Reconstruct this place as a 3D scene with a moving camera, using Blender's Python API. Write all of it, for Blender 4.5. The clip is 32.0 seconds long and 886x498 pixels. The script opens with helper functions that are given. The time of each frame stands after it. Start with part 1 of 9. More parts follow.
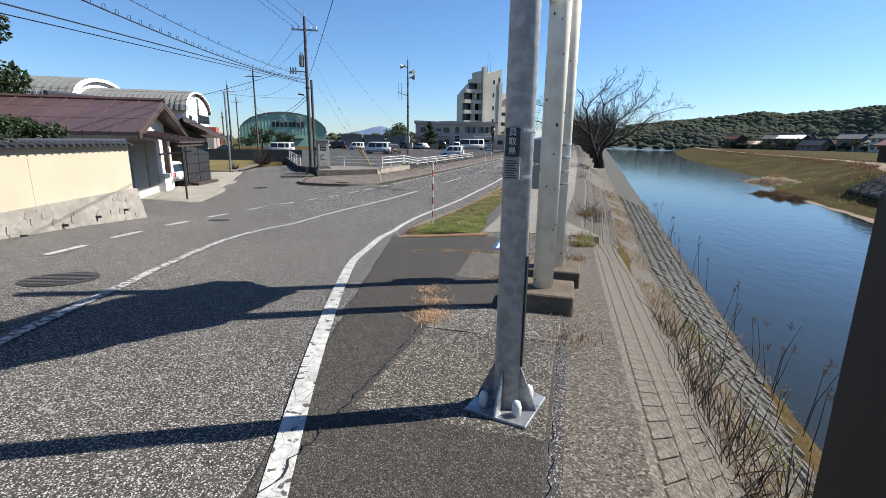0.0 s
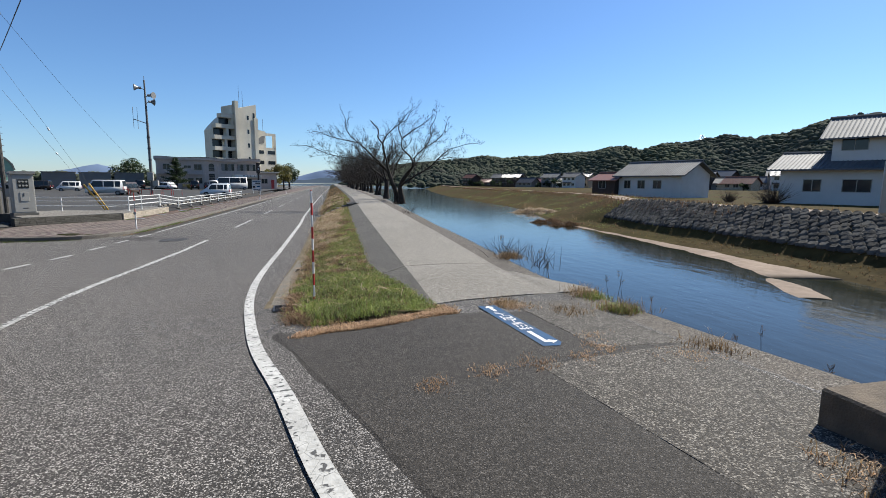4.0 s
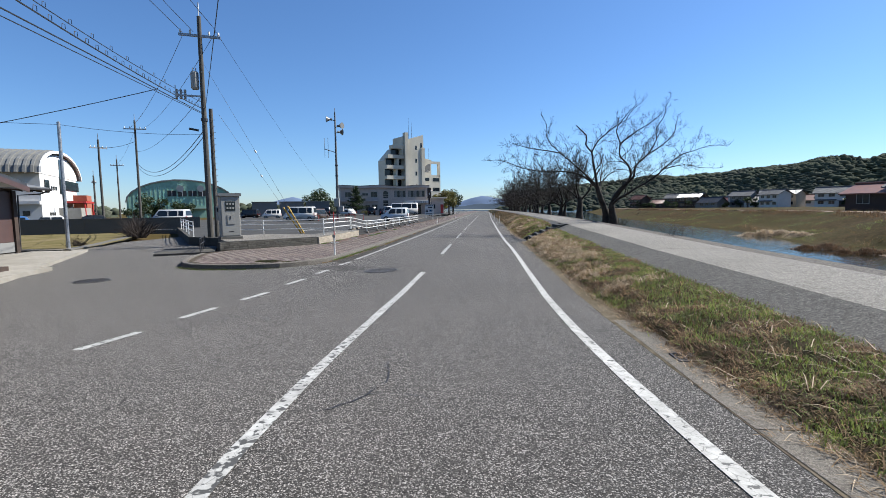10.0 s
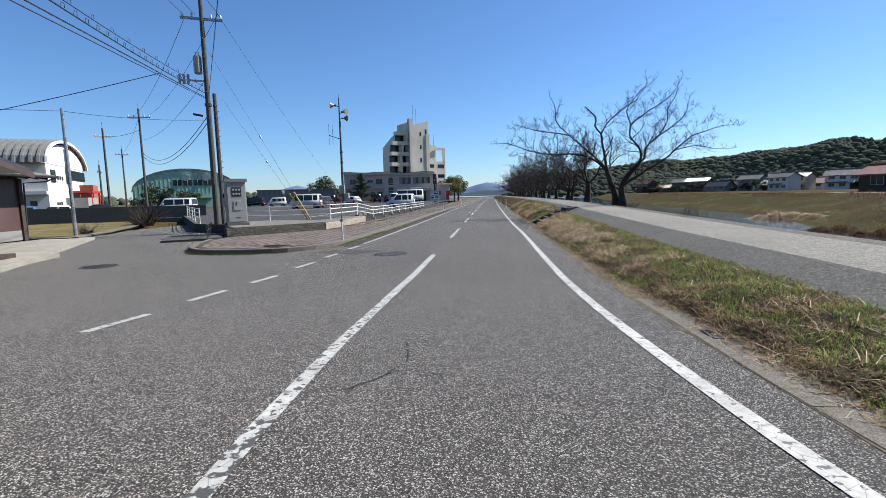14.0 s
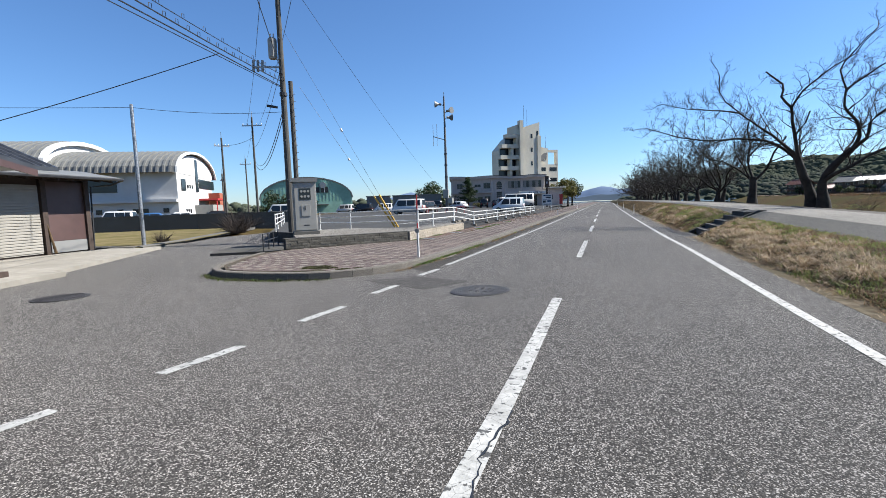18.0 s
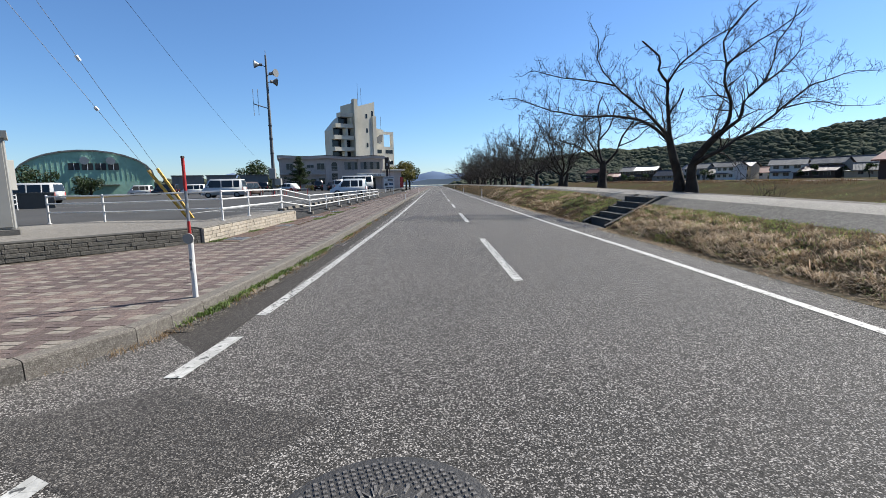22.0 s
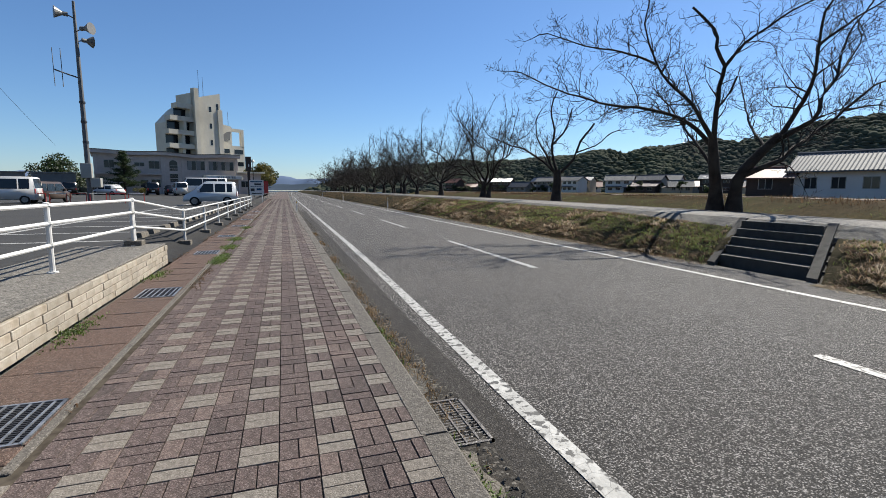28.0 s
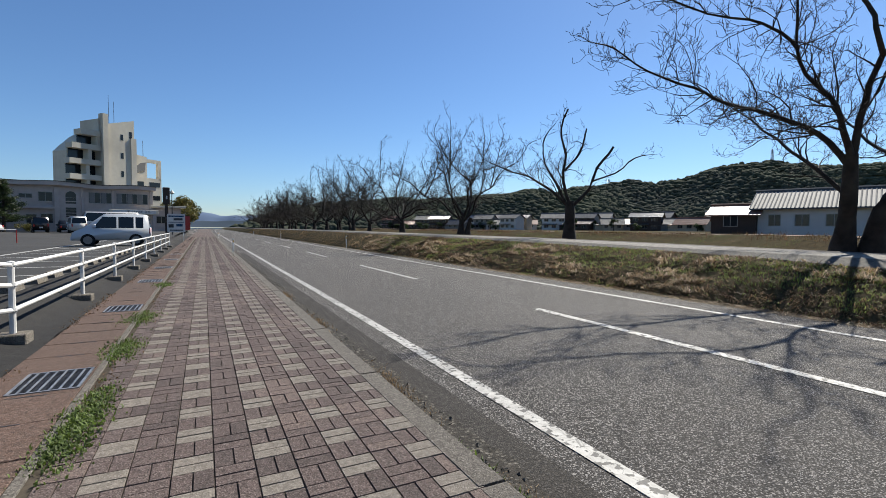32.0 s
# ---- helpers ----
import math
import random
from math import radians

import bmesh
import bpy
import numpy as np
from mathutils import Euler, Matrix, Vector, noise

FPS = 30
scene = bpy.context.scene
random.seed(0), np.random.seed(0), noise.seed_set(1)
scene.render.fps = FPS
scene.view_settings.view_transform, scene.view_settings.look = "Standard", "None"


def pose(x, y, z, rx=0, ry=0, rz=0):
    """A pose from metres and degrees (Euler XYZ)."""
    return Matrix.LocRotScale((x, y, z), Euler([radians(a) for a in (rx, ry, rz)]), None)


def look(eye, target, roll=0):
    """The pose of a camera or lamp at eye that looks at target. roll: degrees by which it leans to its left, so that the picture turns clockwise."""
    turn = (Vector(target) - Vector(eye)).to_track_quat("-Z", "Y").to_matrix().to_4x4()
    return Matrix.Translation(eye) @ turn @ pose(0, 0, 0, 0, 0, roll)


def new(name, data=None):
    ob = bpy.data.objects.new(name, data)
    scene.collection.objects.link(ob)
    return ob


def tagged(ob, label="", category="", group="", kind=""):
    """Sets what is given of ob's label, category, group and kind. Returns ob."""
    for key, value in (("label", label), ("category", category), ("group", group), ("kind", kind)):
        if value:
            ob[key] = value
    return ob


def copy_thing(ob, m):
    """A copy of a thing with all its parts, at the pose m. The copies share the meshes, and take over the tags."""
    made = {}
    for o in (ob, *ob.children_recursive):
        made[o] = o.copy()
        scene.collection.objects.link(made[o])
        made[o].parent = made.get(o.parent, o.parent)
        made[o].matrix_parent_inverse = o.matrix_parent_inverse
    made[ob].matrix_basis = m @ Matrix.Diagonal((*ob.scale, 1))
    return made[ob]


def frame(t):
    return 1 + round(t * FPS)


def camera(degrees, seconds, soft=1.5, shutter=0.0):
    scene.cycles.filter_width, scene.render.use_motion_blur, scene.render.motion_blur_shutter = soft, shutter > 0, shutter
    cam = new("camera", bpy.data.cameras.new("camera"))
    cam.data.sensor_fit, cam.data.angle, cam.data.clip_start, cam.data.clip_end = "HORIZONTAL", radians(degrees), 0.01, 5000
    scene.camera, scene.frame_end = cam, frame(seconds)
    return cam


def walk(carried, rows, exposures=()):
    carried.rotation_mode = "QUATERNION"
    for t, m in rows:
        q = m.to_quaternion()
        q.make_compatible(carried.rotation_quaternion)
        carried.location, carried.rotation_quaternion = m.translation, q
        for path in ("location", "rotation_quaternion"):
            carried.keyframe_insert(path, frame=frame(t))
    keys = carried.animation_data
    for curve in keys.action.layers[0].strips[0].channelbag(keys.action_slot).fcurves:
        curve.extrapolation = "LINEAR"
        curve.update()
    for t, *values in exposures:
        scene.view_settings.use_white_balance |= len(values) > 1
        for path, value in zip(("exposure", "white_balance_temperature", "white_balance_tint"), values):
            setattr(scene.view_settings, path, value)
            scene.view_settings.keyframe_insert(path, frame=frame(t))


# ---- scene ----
cam = camera(86.9, 32.0, 0.6)
PATH = [
    (0, (2.018, -3.724, 2.669), (1.505, -1.844, 2.217), 0.8),
    (0.5, (1.444, -3.326, 2.583), (1.16, -1.397, 2.136), 1.0),
    (1, (0.895, -2.737, 2.491), (0.819, -0.779, 2.093), 1.2),
    (1.5, (0.451, -2.205, 2.457), (0.505, -0.237, 2.1), 1.1),
    (2, (-0.039, -1.58, 2.408), (0.11, 0.383, 2.059), 1.0),
    (2.5, (-0.483, -0.947, 2.324), (-0.246, 1.01, 1.985), 1.1),
    (4.5, (-1.617, 1.67, 2.172), (-1.138, 3.594, 1.907), 0.3),
    (5, (-1.926, 2.418, 2.102), (-1.463, 4.346, 1.842), 0.3),
    (5.5, (-2.218, 3.072, 2.032), (-1.832, 5.016, 1.768), 0.2),
    (6, (-2.543, 3.726, 1.972), (-2.225, 5.68, 1.693), 0.1),
    (6.5, (-2.856, 4.33, 1.903), (-2.599, 6.291, 1.607), 0.0),
    (7, (-3.17, 4.947, 1.847), (-3, 6.916, 1.539), 0.0),
    (7.5, (-3.524, 5.542, 1.813), (-3.526, 7.52, 1.518), -0.1),
    (8, (-3.831, 6.164, 1.773), (-3.955, 8.141, 1.494), -0.3),
    (8.5, (-4.065, 6.726, 1.72), (-4.235, 8.702, 1.464), -0.5),
    (9, (-4.174, 7.122, 1.699), (-4.321, 9.103, 1.464), -0.5),
    (9.5, (-4.295, 7.373, 1.71), (-4.443, 9.357, 1.509), -0.7),
    (10, (-4.287, 7.376, 1.747), (-4.465, 9.36, 1.576), -0.8),
    (10.5, (-4.285, 7.356, 1.764), (-4.503, 9.338, 1.61), -0.9),
    (11, (-4.298, 7.359, 1.758), (-4.524, 9.343, 1.637), -1.0),
    (11.5, (-4.289, 7.331, 1.796), (-4.49, 9.32, 1.736), -1.0),
    (12, (-4.297, 7.315, 1.811), (-4.469, 9.308, 1.805), -1.0),
    (12.5, (-4.305, 7.327, 1.818), (-4.454, 9.322, 1.846), -1.1),
    (13, (-4.307, 7.328, 1.816), (-4.445, 9.323, 1.806), -1.1),
    (13.5, (-4.323, 7.369, 1.789), (-4.495, 9.356, 1.649), -1.3),
    (14, (-4.461, 7.6, 1.588), (-4.662, 9.577, 1.363), -1.4),
    (14.5, (-4.444, 8.164, 1.559), (-4.68, 10.13, 1.279), -1.4),
    (16.5, (-4.699, 10.903, 1.504), (-5.146, 12.836, 1.252), -1.6),
    (17, (-4.871, 11.671, 1.484), (-5.406, 13.585, 1.254), -1.7),
    (17.5, (-5.079, 12.46, 1.447), (-5.686, 14.356, 1.255), -1.8),
    (18, (-5.35, 13.27, 1.419), (-6.002, 15.151, 1.231), -1.9),
    (18.5, (-5.556, 14.009, 1.408), (-6.224, 15.885, 1.225), -1.9),
    (19, (-5.795, 14.786, 1.393), (-6.489, 16.654, 1.217), -2.0),
    (19.5, (-5.992, 15.531, 1.384), (-6.716, 17.389, 1.227), -2.0),
    (20, (-6.254, 16.317, 1.37), (-6.974, 18.179, 1.244), -2.1),
    (20.5, (-6.475, 17.079, 1.373), (-7.087, 18.978, 1.235), -2.0),
    (21, (-6.672, 17.751, 1.349), (-7.16, 19.679, 1.166), -1.9),
    (21.5, (-6.872, 18.392, 1.346), (-7.093, 20.364, 1.113), -1.5),
    (22, (-7.074, 19.062, 1.342), (-7.044, 21.041, 1.066), -1.2),
    (22.5, (-7.368, 19.819, 1.353), (-7.174, 21.781, 1.025), -0.7),
    (23, (-7.709, 20.482, 1.341), (-7.385, 22.427, 1.009), -0.4),
    (23.5, (-8.001, 21.2, 1.337), (-7.579, 23.129, 1.019), 0.0),
    (24, (-8.201, 22.079, 1.298), (-7.727, 24, 1), -0.1),
    (24.5, (-8.515, 22.902, 1.286), (-8.033, 24.824, 1.007), 0.0),
    (25, (-8.713, 23.567, 1.254), (-8.298, 25.505, 0.987), -0.1),
    (25.5, (-9.138, 24.379, 1.283), (-8.837, 26.333, 0.99), -0.2),
    (27.5, (-10.343, 26.823, 1.45), (-9.822, 28.735, 1.176), 0.1),
    (28, (-10.45, 27.59, 1.469), (-9.81, 29.468, 1.218), 0.2),
    (28.5, (-10.505, 28.455, 1.436), (-9.775, 30.305, 1.208), 0.4),
    (29, (-10.598, 29.25, 1.449), (-9.811, 31.076, 1.235), 0.4),
    (29.5, (-10.612, 30.046, 1.444), (-9.805, 31.867, 1.253), 0.2),
    (30, (-10.642, 30.754, 1.456), (-9.829, 32.574, 1.295), 0.1),
    (30.5, (-10.702, 31.57, 1.439), (-9.871, 33.384, 1.299), 0.1),
    (31, (-10.692, 32.388, 1.375), (-9.848, 34.198, 1.264), 0.2),
    (31.5, (-10.818, 33.28, 1.381), (-9.936, 35.073, 1.282), 0.2),
    (32, (-10.95, 34.072, 1.365), (-10.039, 35.851, 1.274), 0.3),
]
walk(cam, [(t, look(eye, aim, roll)) for t, eye, aim, roll in PATH], [(0, 1.34, 6140, 8.5), (2, 1.26, 6140, 8.5), (5, 1.16, 6140, 8.5), (7, 1.12, 6100, 8.5), (8.5, 1.24, 5980, 8.5), (13, 1.21, 5960, 8.5), (17, 1.36, 5960, 8.5), (20, 1.41, 5960, 8.5), (22, 1.28, 6080, 8.5), (24, 1.08, 6160, 8.5), (28, 1.03, 6250, 8.5), (32, 1.01, 6300, 8.5)])

# ---- light ----
SUN_EL, SUN_AZ = radians(44.0), math.atan2(0.89, 0.45)   # azimuth from +y towards +x
world = bpy.data.worlds.new("world")
scene.world = world
world.use_nodes = True
wn = world.node_tree.nodes
sky = wn.new("ShaderNodeTexSky")
sky.sky_type = "NISHITA"
sky.sun_disc = False
sky.sun_elevation, sky.sun_rotation = SUN_EL, SUN_AZ
sky.altitude, sky.air_density, sky.dust_density, sky.ozone_density = 0, 1.0, 0.2, 8.5
world.node_tree.links.new(sky.outputs[0], wn["Background"].inputs[0])
wn["Background"].inputs[1].default_value = 0.0595
sun = new("sun", bpy.data.lights.new("sun", "SUN"))
sun.data.energy, sun.data.angle, sun.data.color = 5.0, radians(0.55), (1.0, 0.92, 0.8)
to_sun = Vector((math.sin(SUN_AZ) * math.cos(SUN_EL), math.cos(SUN_AZ) * math.cos(SUN_EL), math.sin(SUN_EL)))
sun.matrix_world = look(to_sun * 100, (0, 0, 0))

# ---- materials ----
def mat(name, a, b=None, scale=3.0, rough=0.8, bump=0.0, bscale=40.0, metal=0.0, c=None, cscale=0.3, camt=0.35, rnd=0.0, island=0.0, detail=4.0, spec=0.5, lo=0.35, hi=0.65):
    """Two colours mixed by a fine noise, a third by a coarse one, with bump from the fine grain."""
    m = bpy.data.materials.new(name)
    m.use_nodes = True
    n, l = m.node_tree.nodes, m.node_tree.links
    p = n["Principled BSDF"]
    p.inputs["Roughness"].default_value, p.inputs["Metallic"].default_value = rough, metal
    p.inputs["Specular IOR Level"].default_value = spec if rough < 0.8 else (0.25 if rough < 0.95 else 0.03)
    if rough >= 0.85:
        p.inputs["Diffuse Roughness"].default_value = 0.45
    tc = n.new("ShaderNodeTexCoord")
    b = b or tuple(v * 0.75 for v in a)
    def noise_fac(sc, det, l0, h0):
        t = n.new("ShaderNodeTexNoise")
        t.inputs["Scale"].default_value, t.inputs["Detail"].default_value = sc, det
        l.new(tc.outputs["Object"], t.inputs["Vector"])
        r = n.new("ShaderNodeMapRange")
        r.inputs[1].default_value, r.inputs[2].default_value = l0, h0
        l.new(t.outputs["Fac"], r.inputs[0])
        return r.outputs[0]
    def mix(f, x, y):
        k = n.new("ShaderNodeMix")
        k.data_type = "RGBA"
        if isinstance(f, float):
            k.inputs[0].default_value = f
        else:
            l.new(f, k.inputs[0])
        for s, v in ((6, x), (7, y)):
            if isinstance(v, tuple):
                k.inputs[s].default_value = (*v, 1)
            else:
                l.new(v, k.inputs[s])
        return k.outputs[2]
    col = mix(noise_fac(scale, detail, lo, hi), a, b)
    f2 = noise_fac(cscale, 3.0, 0.4, 0.7)
    if c:
        g = n.new("ShaderNodeMath")
        g.operation = "MULTIPLY"
        g.inputs[1].default_value = camt
        l.new(f2, g.inputs[0])
        col = mix(g.outputs[0], col, c)
    for amt, src in ((rnd, "obj"), (island, "isl")):
        if amt:
            if src == "obj":
                o = n.new("ShaderNodeObjectInfo").outputs["Random"]
            else:
                o = n.new("ShaderNodeNewGeometry").outputs["Random Per Island"]
            r = n.new("ShaderNodeMapRange")
            r.inputs[3].default_value, r.inputs[4].default_value = 1 - amt, 1 + amt
            l.new(o, r.inputs[0])
            v = n.new("ShaderNodeVectorMath")
            v.operation = "SCALE"
            l.new(col, v.inputs[0])
            l.new(r.outputs[0], v.inputs["Scale"])
            col = v.outputs[0]
    l.new(col, p.inputs["Base Color"])
    if bump:
        t = n.new("ShaderNodeTexNoise")
        t.inputs["Scale"].default_value, t.inputs["Detail"].default_value = bscale, 5
        l.new(tc.outputs["Object"], t.inputs["Vector"])
        u = n.new("ShaderNodeBump")
        u.inputs["Strength"].default_value, u.inputs["Distance"].default_value = bump, 0.02
        l.new(t.outputs["Fac"], u.inputs["Height"])
        l.new(u.outputs[0], p.inputs["Normal"])
    return m


def speckled(name, base, light, dark, size=95.0, patch=None, rough=0.88, stone=0.58, mottle=0.0, coarse=0.0):
    """Aggregate: cells of light stone in a darker binder, with broad patches."""
    m = mat(name, base, tuple(v * 0.55 for v in base), scale=26, lo=0.4, hi=0.6, rough=rough, c=patch or tuple(v * 1.25 for v in base), cscale=0.25, camt=0.6, bump=0.5, bscale=110)
    n, l = m.node_tree.nodes, m.node_tree.links
    p = n["Principled BSDF"]
    old = p.inputs["Base Color"].links[0].from_socket
    tc = [x for x in n if x.type == "TEX_COORD"][0]
    v = n.new("ShaderNodeTexVoronoi")
    v.inputs["Scale"].default_value = size
    l.new(tc.outputs["Object"], v.inputs["Vector"])
    w = n.new("ShaderNodeSeparateColor")
    l.new(v.outputs["Color"], w.inputs[0])
    r = n.new("ShaderNodeMapRange")
    r.inputs[1].default_value, r.inputs[2].default_value = stone, 1.0
    l.new(w.outputs[0], r.inputs[0])
    k = n.new("ShaderNodeMix")
    k.data_type = "RGBA"
    l.new(r.outputs[0], k.inputs[0])
    l.new(old, k.inputs[6])
    k.inputs[7].default_value = (*light, 1)
    r2 = n.new("ShaderNodeMapRange")
    r2.inputs[1].default_value, r2.inputs[2].default_value = 0.6, 1.0
    l.new(w.outputs[1], r2.inputs[0])
    k2 = n.new("ShaderNodeMix")
    k2.data_type = "RGBA"
    l.new(r2.outputs[0], k2.inputs[0])
    l.new(k.outputs[2], k2.inputs[6])
    k2.inputs[7].default_value = (*dark, 1)
    l.new(k2.outputs[2], p.inputs["Base Color"])
    if coarse:
        v2 = n.new("ShaderNodeTexVoronoi")
        v2.inputs["Scale"].default_value = size * 0.5
        l.new(tc.outputs["Object"], v2.inputs["Vector"])
        w2 = n.new("ShaderNodeSeparateColor")
        l.new(v2.outputs["Color"], w2.inputs[0])
        r3 = n.new("ShaderNodeMapRange")
        r3.inputs[1].default_value, r3.inputs[2].default_value, r3.inputs[4].default_value = 0.82, 0.9, coarse
        l.new(w2.outputs[0], r3.inputs[0])
        r4 = n.new("ShaderNodeMapRange")
        r4.inputs[1].default_value, r4.inputs[2].default_value, r4.inputs[3].default_value, r4.inputs[4].default_value = 0.25, 0.5, 1.0, 0.0
        l.new(v2.outputs["Distance"], r4.inputs[0])
        g2 = n.new("ShaderNodeMath")
        g2.operation = "MULTIPLY"
        l.new(r3.outputs[0], g2.inputs[0])
        l.new(r4.outputs[0], g2.inputs[1])
        k3 = n.new("ShaderNodeMix")
        k3.data_type = "RGBA"
        l.new(g2.outputs[0], k3.inputs[0])
        l.new(k2.outputs[2], k3.inputs[6])
        k3.inputs[7].default_value = (*light, 1)
        k2 = k3
        l.new(k2.outputs[2], p.inputs["Base Color"])
    if mottle:
        t = n.new("ShaderNodeTexNoise")
        t.inputs["Scale"].default_value, t.inputs["Detail"].default_value, t.inputs["Roughness"].default_value = 9.0, 6.0, 0.75
        l.new(tc.outputs["Object"], t.inputs["Vector"])
        g = n.new("ShaderNodeMapRange")
        g.inputs[1].default_value, g.inputs[2].default_value, g.inputs[3].default_value, g.inputs[4].default_value = 0.3, 0.7, 1.0 - mottle, 1.0 + mottle
        l.new(t.outputs["Fac"], g.inputs[0])
        h = n.new("ShaderNodeVectorMath")
        h.operation = "SCALE"
        l.new(k2.outputs[2], h.inputs[0])
        l.new(g.outputs[0], h.inputs["Scale"])
        l.new(h.outputs[0], p.inputs["Base Color"])
    return m


M = {}
M["asphalt"] = speckled("asphalt", (0.039, 0.0357, 0.0327), (0.36, 0.336, 0.312), (0.008, 0.008, 0.007), 140.0, (0.062, 0.056, 0.051), stone=0.66, mottle=0.22, coarse=1.0)
M["asphalt_dark"] = speckled("asphalt_dark", (0.035, 0.0305, 0.0262), (0.125, 0.113, 0.1), (0.007, 0.006, 0.005), 150.0, (0.042, 0.037, 0.031), stone=0.7, mottle=0.2, coarse=0.3)
M["asphalt_mid"] = speckled("asphalt_repair", (0.04, 0.0365, 0.0335), (0.2, 0.185, 0.168), (0.007, 0.006, 0.006), 150.0, (0.048, 0.044, 0.039), stone=0.68, coarse=0.6)
M["asphalt_pale"] = speckled("asphalt_rough_pale", (0.07, 0.065, 0.057), (0.33, 0.31, 0.28), (0.02, 0.018, 0.016), 90.0, (0.09, 0.083, 0.072), stone=0.6, mottle=0.3, coarse=0.7)
M["asphalt_old"] = speckled("asphalt_old", (0.054, 0.047, 0.039), (0.3, 0.273, 0.232), (0.014, 0.012, 0.01), 110.0, (0.068, 0.06, 0.05), stone=0.66, mottle=0.3, coarse=0.6)
M["lot"] = mat("lot_asphalt", (0.043, 0.042, 0.04), (0.031, 0.03, 0.0285), 6, 0.9, c=(0.056, 0.054, 0.051), camt=0.6, bump=0.2)
M["lot_dark"] = mat("lot_edge_asphalt", (0.026, 0.025, 0.024), (0.018, 0.0175, 0.017), 9, 0.92, c=(0.04, 0.037, 0.033), camt=0.5, bump=0.7, bscale=70)

def worn_paint(name, keep):
    """Thermoplastic paint with chipped patches and a net of fine cracks that bare the asphalt."""
    m = mat(name, (0.273, 0.27, 0.254), (0.385, 0.381, 0.363), 14, 0.7, c=(0.186, 0.183, 0.171), cscale=2.5, camt=0.6, bump=0.25)
    n, l = m.node_tree.nodes, m.node_tree.links
    p = n["Principled BSDF"]
    old = p.inputs["Base Color"].links[0].from_socket
    tc = [x for x in n if x.type == "TEX_COORD"][0]
    v = n.new("ShaderNodeTexVoronoi")
    v.feature = "DISTANCE_TO_EDGE"
    v.inputs["Scale"].default_value = 9.0
    l.new(tc.outputs["Object"], v.inputs["Vector"])
    r = n.new("ShaderNodeMapRange")
    r.inputs[1].default_value, r.inputs[2].default_value, r.inputs[3].default_value, r.inputs[4].default_value = 0.006, 0.02, 0.6, 0.0
    l.new(v.outputs["Distance"], r.inputs[0])
    t = n.new("ShaderNodeTexNoise")
    t.inputs["Scale"].default_value, t.inputs["Detail"].default_value = 16, 6
    l.new(tc.outputs["Object"], t.inputs["Vector"])
    r2 = n.new("ShaderNodeMapRange")
    r2.inputs[1].default_value, r2.inputs[2].default_value = keep, keep + 0.04
    l.new(t.outputs["Fac"], r2.inputs[0])
    g = n.new("ShaderNodeMath")
    g.operation = "MAXIMUM"
    l.new(r.outputs[0], g.inputs[0])
    l.new(r2.outputs[0], g.inputs[1])
    k = n.new("ShaderNodeMix")
    k.data_type = "RGBA"
    l.new(g.outputs[0], k.inputs[0])
    l.new(old, k.inputs[6])
    k.inputs[7].default_value = (0.042, 0.041, 0.039, 1)
    l.new(k.outputs[2], p.inputs["Base Color"])
    return m


M["paint"] = worn_paint("road_paint_cracked", 0.585)
M["paint_worn"] = worn_paint("road_paint_worn", 0.5)
M["paint_mid"] = worn_paint("road_paint_chipped", 0.54)
M["concrete"] = mat("concrete", (0.114, 0.107, 0.096), (0.084, 0.079, 0.07), 5, 0.9, c=(0.14, 0.134, 0.12), cscale=0.6, camt=0.7, bump=0.4, bscale=60)
M["concrete_dark"] = mat("weathered_concrete", (0.059, 0.057, 0.052), (0.038, 0.037, 0.034), 7, 0.92, c=(0.077, 0.071, 0.059), cscale=0.8, camt=0.7, bump=0.6, bscale=70)
M["path"] = speckled("path_concrete", (0.215, 0.197, 0.167), (0.34, 0.315, 0.27), (0.09, 0.08, 0.066), 75.0, (0.27, 0.25, 0.215), mottle=0.25)
M["apron"] = mat("apron_concrete", (0.248, 0.229, 0.198), (0.198, 0.183, 0.155), 3, 0.9, c=(0.161, 0.149, 0.124), cscale=0.5, camt=0.7, bump=0.3, bscale=60)
M["post_brown"] = mat("dark_brown_paint", (0.017, 0.012, 0.01), (0.012, 0.01, 0.008), 6, 0.55)
M["revet"] = speckled("revetment_concrete", (0.108, 0.092, 0.075), (0.235, 0.208, 0.175), (0.024, 0.02, 0.016), 85, (0.092, 0.075, 0.056))
M["soil"] = mat("dry_soil", (0.184, 0.151, 0.11), (0.108, 0.086, 0.062), 6, 0.95, c=(0.052, 0.052, 0.023), cscale=0.4, camt=0.7, bump=0.8, bscale=18)
M["plot"] = mat("plot_turf", (0.115, 0.096, 0.042), (0.078, 0.07, 0.028), 3, 0.95, c=(0.165, 0.13, 0.075), cscale=0.5, camt=0.8, bump=0.9, bscale=14)
M["verge"] = mat("verge_turf", (0.085, 0.066, 0.038), (0.036, 0.036, 0.016), 9, 0.95, c=(0.05, 0.042, 0.022), cscale=1.3, camt=0.8, bump=0.9, bscale=30)
M["straw_pale"] = mat("bleached_grass", (0.45, 0.36, 0.255), (0.28, 0.215, 0.14), 2.0, 0.7, island=0.4)
M["straw_red"] = mat("brown_dead_grass", (0.145, 0.088, 0.05), (0.078, 0.048, 0.027), 2.0, 0.8, island=0.5)
M["straw_tan"] = mat("tan_dry_grass", (0.43, 0.3, 0.19), (0.27, 0.175, 0.105), 2.0, 0.8, island=0.5)
M["straw"] = mat("dry_grass", (0.25, 0.172, 0.094), (0.13, 0.087, 0.045), 2.0, 0.8, island=0.6)
